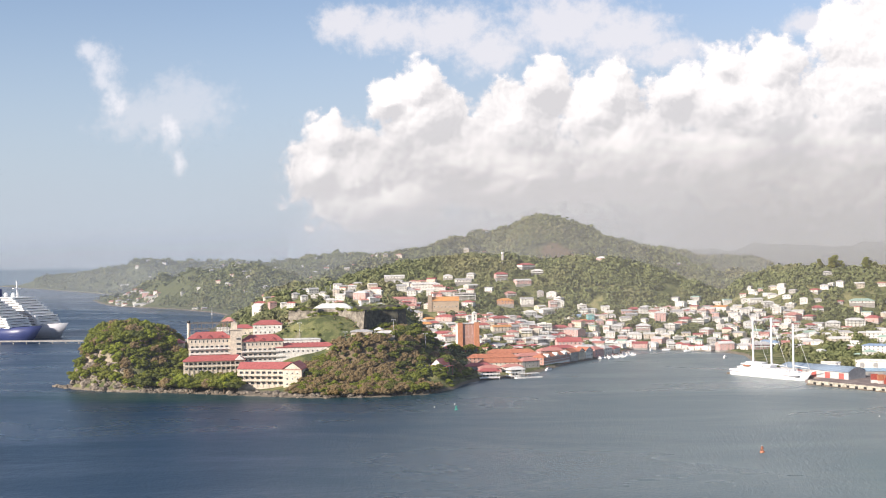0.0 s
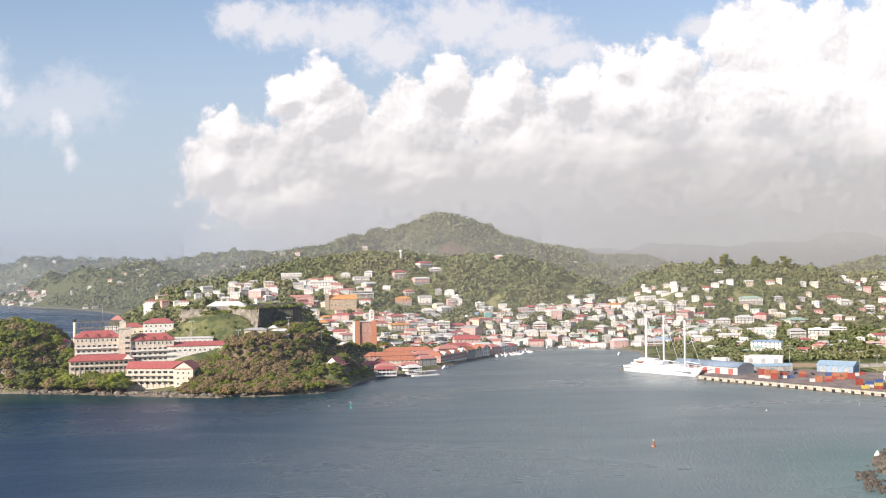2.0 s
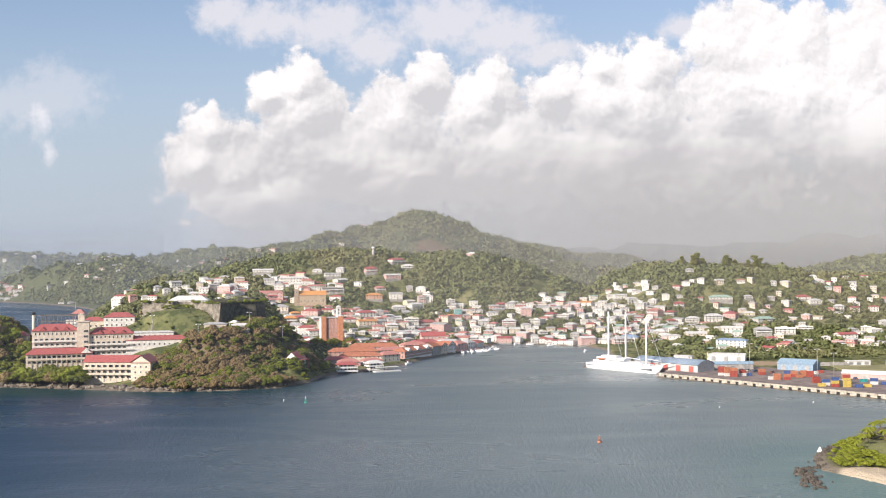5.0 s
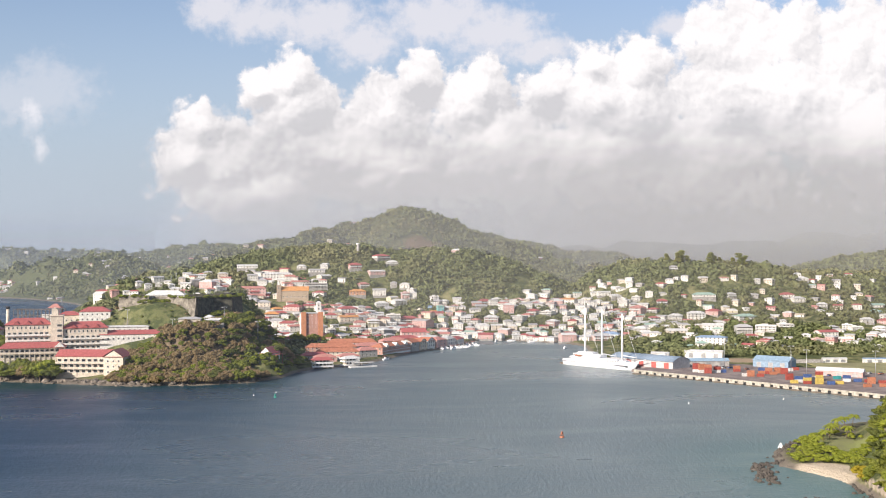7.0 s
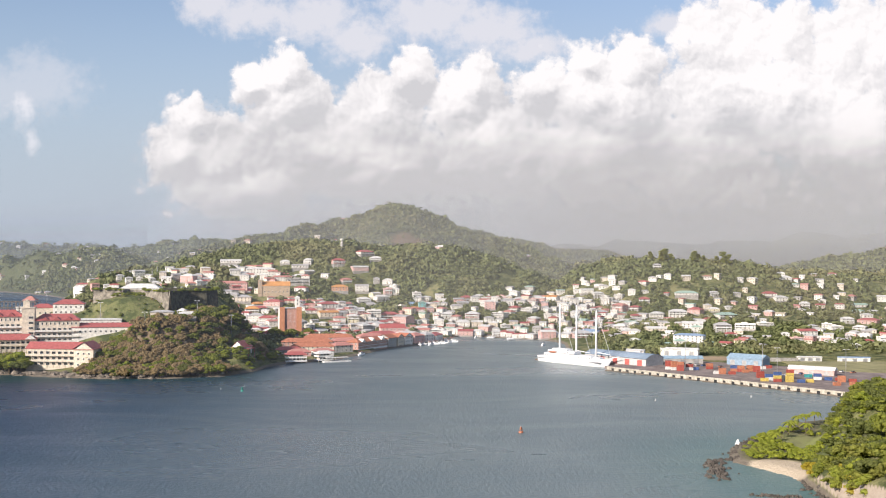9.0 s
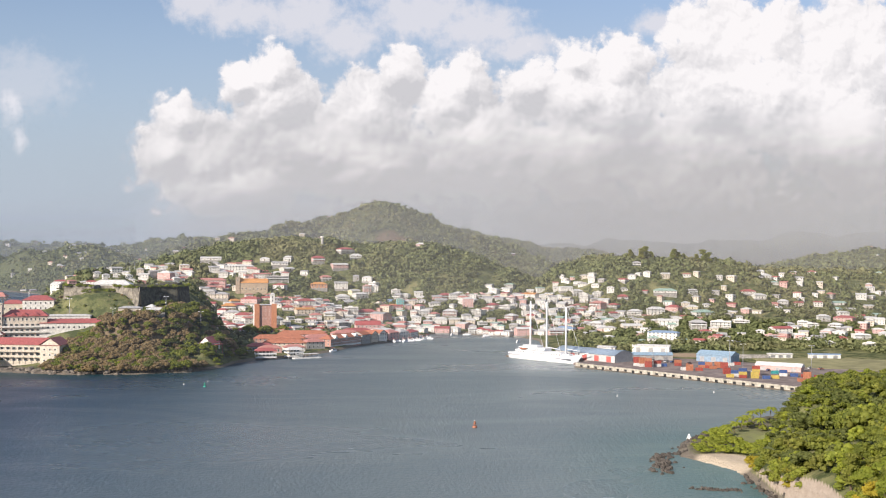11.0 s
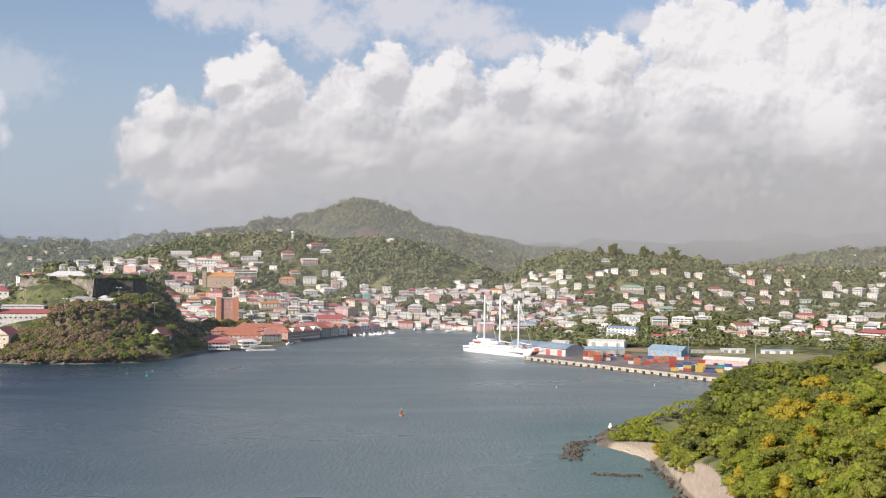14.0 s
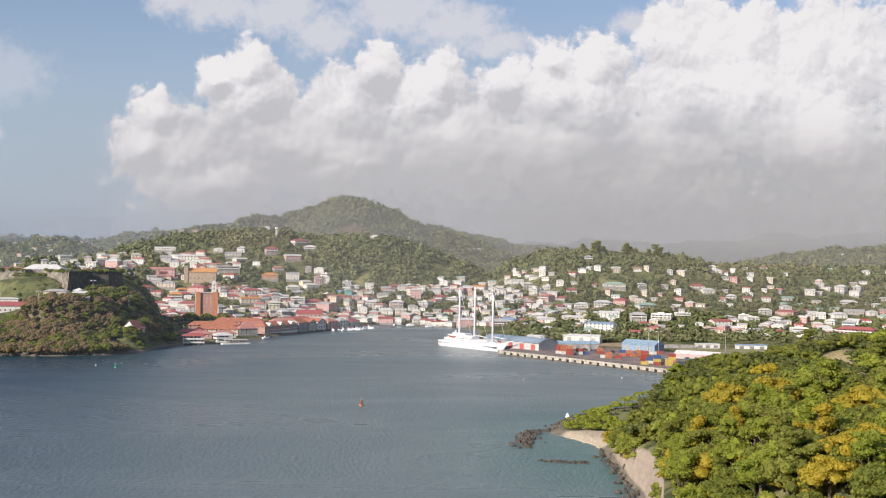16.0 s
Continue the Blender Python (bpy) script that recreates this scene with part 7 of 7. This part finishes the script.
def fort_wood(x, y):
    d = from_shore(x, y, COAST)
    knoll = ((x + 318) / 56) ** 2 + ((y - 772) / 54) ** 2 < 1
    cliff = (x > -176) & (x < -66) & (y < 815) & (y > 700) & ~((y > 763) & (x < -116)) & ((x > -118) | (wavy(x, y, 16, 27) > -0.25))
    shore = (x > -272) & (x < -219) & (y < 746)
    ward = (x > -172) & (x < -150) & (y > 745) & (y < 768)
    path = (x > -96) & (x < -70) & (y > 736) & (y < 766)
    rear = ~((x > -95) & (x < -68) & (y > 738) & (y < 764)) & (x > -128) & (x < -76) & (y > 770) & (y < 852)
    return (d > 1) & ~path & (knoll | cliff | shore | ward | rear)


free = np.array([(a, b, c) for a, b, c in TAKEN if b < 890])


def fort_free(x, y):
    ok = fort_wood(x, y)
    for tx, ty, tr in free:
        wide = tr * (0.75 if tr > 20 else 1.0)
        ok &= ~((np.abs(x - tx) < wide) & (np.abs(y - ty) < min(wide, 14)))
    return ok


fort_spots = spaced(7000, -372, -60, 696, 832, 4.6, 8, fort_free)
fort_rest = []
for i, (x, y) in enumerate(sorted(fort_spots, key=lambda p: p[1])):
    if x < -200:
        kind, size = int(fort_rng.choice([0, 3, 4, 7, 8], p=[0.30, 0.10, 0.14, 0.20, 0.26])), fort_rng.uniform(1.1, 1.8) if x < -272 else fort_rng.uniform(1.6, 2.2)
    elif x > -112 or y > 785:
        kind, size = int(fort_rng.choice([0, 3, 8, 7], p=[0.26, 0.30, 0.14, 0.30])), fort_rng.uniform(0.8, 1.3)
    else:
        kind, size = int(fort_rng.choice([0, 3, 4, 7], p=[0.14, 0.10, 0.10, 0.66])), fort_rng.uniform(0.7, 1.2)
    row = (kind, x, y, size, fort_rng.uniform(0, 6.28))
    if i < 60:
        tree(*row[:4], math.degrees(row[4]), group="trees of the fort headland")
    else:
        fort_rest.append(row)
print("fort trees", len(fort_spots))
scrub = scatter(3000, -370, -60, 696, 890, 61, lambda x, y: fort_free(x, y) | ((from_shore(x, y, COAST) > 1) & (wavy(x, y, 22, 15) > 0.45)))
scrub = scrub[clear_of(*scrub.T, room=0.0)]
fort_rest += [(int(fort_rng.choice([0, 7, 7, 3])), x, y, fort_rng.uniform(0.3, 0.6), fort_rng.uniform(0, 6.28)) for x, y in scrub[:700]]
dry = scatter(4200, -178, -100, 698, 792, 63, lambda x, y: (from_shore(x, y, COAST) > 1) & ~((y > 764) & (x < -112)))
mound = scatter(1500, -378, -276, 722, 816, 65, lambda x, y: (from_shore(x, y, COAST) > 2) & (((x + 324) / 52) ** 2 + ((y - 768) / 48) ** 2 < 1))
fort_rest += [(int(fort_rng.choice([0, 8, 7, 4, 0])), x, y, fort_rng.uniform(0.7, 1.25), fort_rng.uniform(0, 6.28)) for x, y in mound[:330]]
fort_rest += [(int(fort_rng.choice([7, 7, 7, 7, 0, 8])), x, y, fort_rng.uniform(0.5, 1.05), fort_rng.uniform(0, 6.28)) for x, y in dry[:520]]
for x0, y0, x1, y1, z, count in ((-212, 847, -188, 839, 50, 26), (-186, 842, -172, 842, 47, 22), (-172, 841, -148, 815, 50, 22), (-137, 834, -124, 839, 50, 16), (-124, 840, -122, 864, 50, 16), (-145, 814, -138, 832, 50, 8),
                                (-188, 836, -172, 838, 42, 14), (-146, 809, -122, 834, 38, 34), (-205, 830, -160, 822, 38, 9)):
    for k in range(count):
        u = fort_rng.uniform()
        x, y = x0 + (x1 - x0) * u + fort_rng.normal() * 0.8, y0 + (y1 - y0) * u + fort_rng.normal() * 0.8
        fort_rest.append((int(fort_rng.choice([0, 4, 3, 8])), x, y, fort_rng.uniform(0.3, 0.62), fort_rng.uniform(0, 6.28), min(z, 50) - 0.8 if z > 43 else max(height(x, y) - 0.3, 0)))
fort_rest += [(int(fort_rng.choice([0, 7, 8, 3])), fort_rng.uniform(-212, -142), fort_rng.uniform(786, 822), fort_rng.uniform(0.12, 0.4), fort_rng.uniform(0, 6.28)) for k in range(90)]
fort_rest += [(int(fort_rng.choice([0, 8])), fort_rng.uniform(-172, -156), fort_rng.uniform(756, 766), fort_rng.uniform(0.8, 1.2), fort_rng.uniform(0, 6.28)) for k in range(8)]
fort_rest += [(int(fort_rng.choice([0, 4, 8])), fort_rng.uniform(-97, -72), fort_rng.uniform(744, 754), fort_rng.uniform(0.45, 0.8), fort_rng.uniform(0, 6.28)) for k in range(26)]
grove("headland_scrub", fort_rest, "dry brown and green wood and scrub on the fort headland")


for x, y, size in ((-101, 990, 1.4), (-95, 984, 1.7), (-88, 986, 1.3), (-80, 983, 1.6), (-73, 987, 1.3), (-66, 992, 1.5), (-108, 996, 1.2)):
    tree(0 if size > 1.4 else 8, x, y, size, fort_rng.uniform(0, 360), group="street trees below the brick block")
for x, size in ((302, 2.0), (308, 2.4), (314, 1.8), (339, 2.1), (344, 1.6), (373, 2.3), (380, 1.9), (366, 1.5), (290, 1.4), (352, 1.3)):
    tree(1, x, 1264 + fort_rng.uniform(-6, 6), size, fort_rng.uniform(0, 360), group="tall trees on the east ridge")

# ---- see-through sheets added to imitate aerial haze and rain mist between the ridges ----
def m_haze_sheet(name, cx, wide, foot, top, most, tone):
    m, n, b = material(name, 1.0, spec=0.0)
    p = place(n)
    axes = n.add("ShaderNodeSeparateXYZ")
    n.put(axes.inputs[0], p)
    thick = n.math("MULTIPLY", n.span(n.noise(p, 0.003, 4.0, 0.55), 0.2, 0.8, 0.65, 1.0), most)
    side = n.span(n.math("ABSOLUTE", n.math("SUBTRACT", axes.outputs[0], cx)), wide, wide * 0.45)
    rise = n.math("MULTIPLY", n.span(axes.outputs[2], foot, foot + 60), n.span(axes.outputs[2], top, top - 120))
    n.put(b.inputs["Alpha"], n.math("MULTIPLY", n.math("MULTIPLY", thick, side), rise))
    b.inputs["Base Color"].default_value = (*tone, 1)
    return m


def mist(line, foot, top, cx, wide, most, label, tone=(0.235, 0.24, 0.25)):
    """A thin upright see-through sheet, imitating haze in the air, from point to point."""
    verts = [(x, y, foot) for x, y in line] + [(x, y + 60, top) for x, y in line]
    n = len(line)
    ob = mesh_thing("backdrop_haze_sheet", verts, [(i, i + 1, i + 1 + n, i + n) for i in range(n - 1)], m_haze_sheet("haze_sheet", cx, wide, foot, top, most, tone))
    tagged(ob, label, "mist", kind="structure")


SEA_HAZE = (0.165, 0.19, 0.225)
mist([(-2300, 2900), (-700, 2760)], -60, 190, -1300, 1500, 0.26, "see-through sheet imitating sea haze before the far ridge", SEA_HAZE)
mist([(-1700, 2560), (-760, 2400), (-520, 2210), (-400, 2040), (330, 2060), (900, 2120)], -90, 200, -400, 1500, 0.22, "see-through sheet imitating sea haze behind the bay hill", SEA_HAZE)
mist([(-1700, 2350), (-1000, 2120), (-560, 1740), (-300, 1550), (0, 1500), (120, 1500)], -90, 190, -600, 1000, 0.24, "see-through sheet imitating sea haze before the bay hill", SEA_HAZE)
mist([(60, 1960), (1700, 1960)], -20, 330, 700, 640, 0.30, "see-through sheet imitating rain haze over the valley")
mist([(-1000, 1440), (1500, 1440)], -70, 300, 330, 900, 0.31, "see-through sheet imitating haze before the mountain")
mist([(-260, 1015), (900, 1015)], -15, 220, 300, 560, 0.19, "see-through sheet imitating haze over the town", (0.255, 0.25, 0.235))
mist([(-460, 688), (260, 688)], -32, 190, -100, 380, 0.05, "see-through sheet imitating blue haze before the headland", (0.28, 0.33, 0.42))
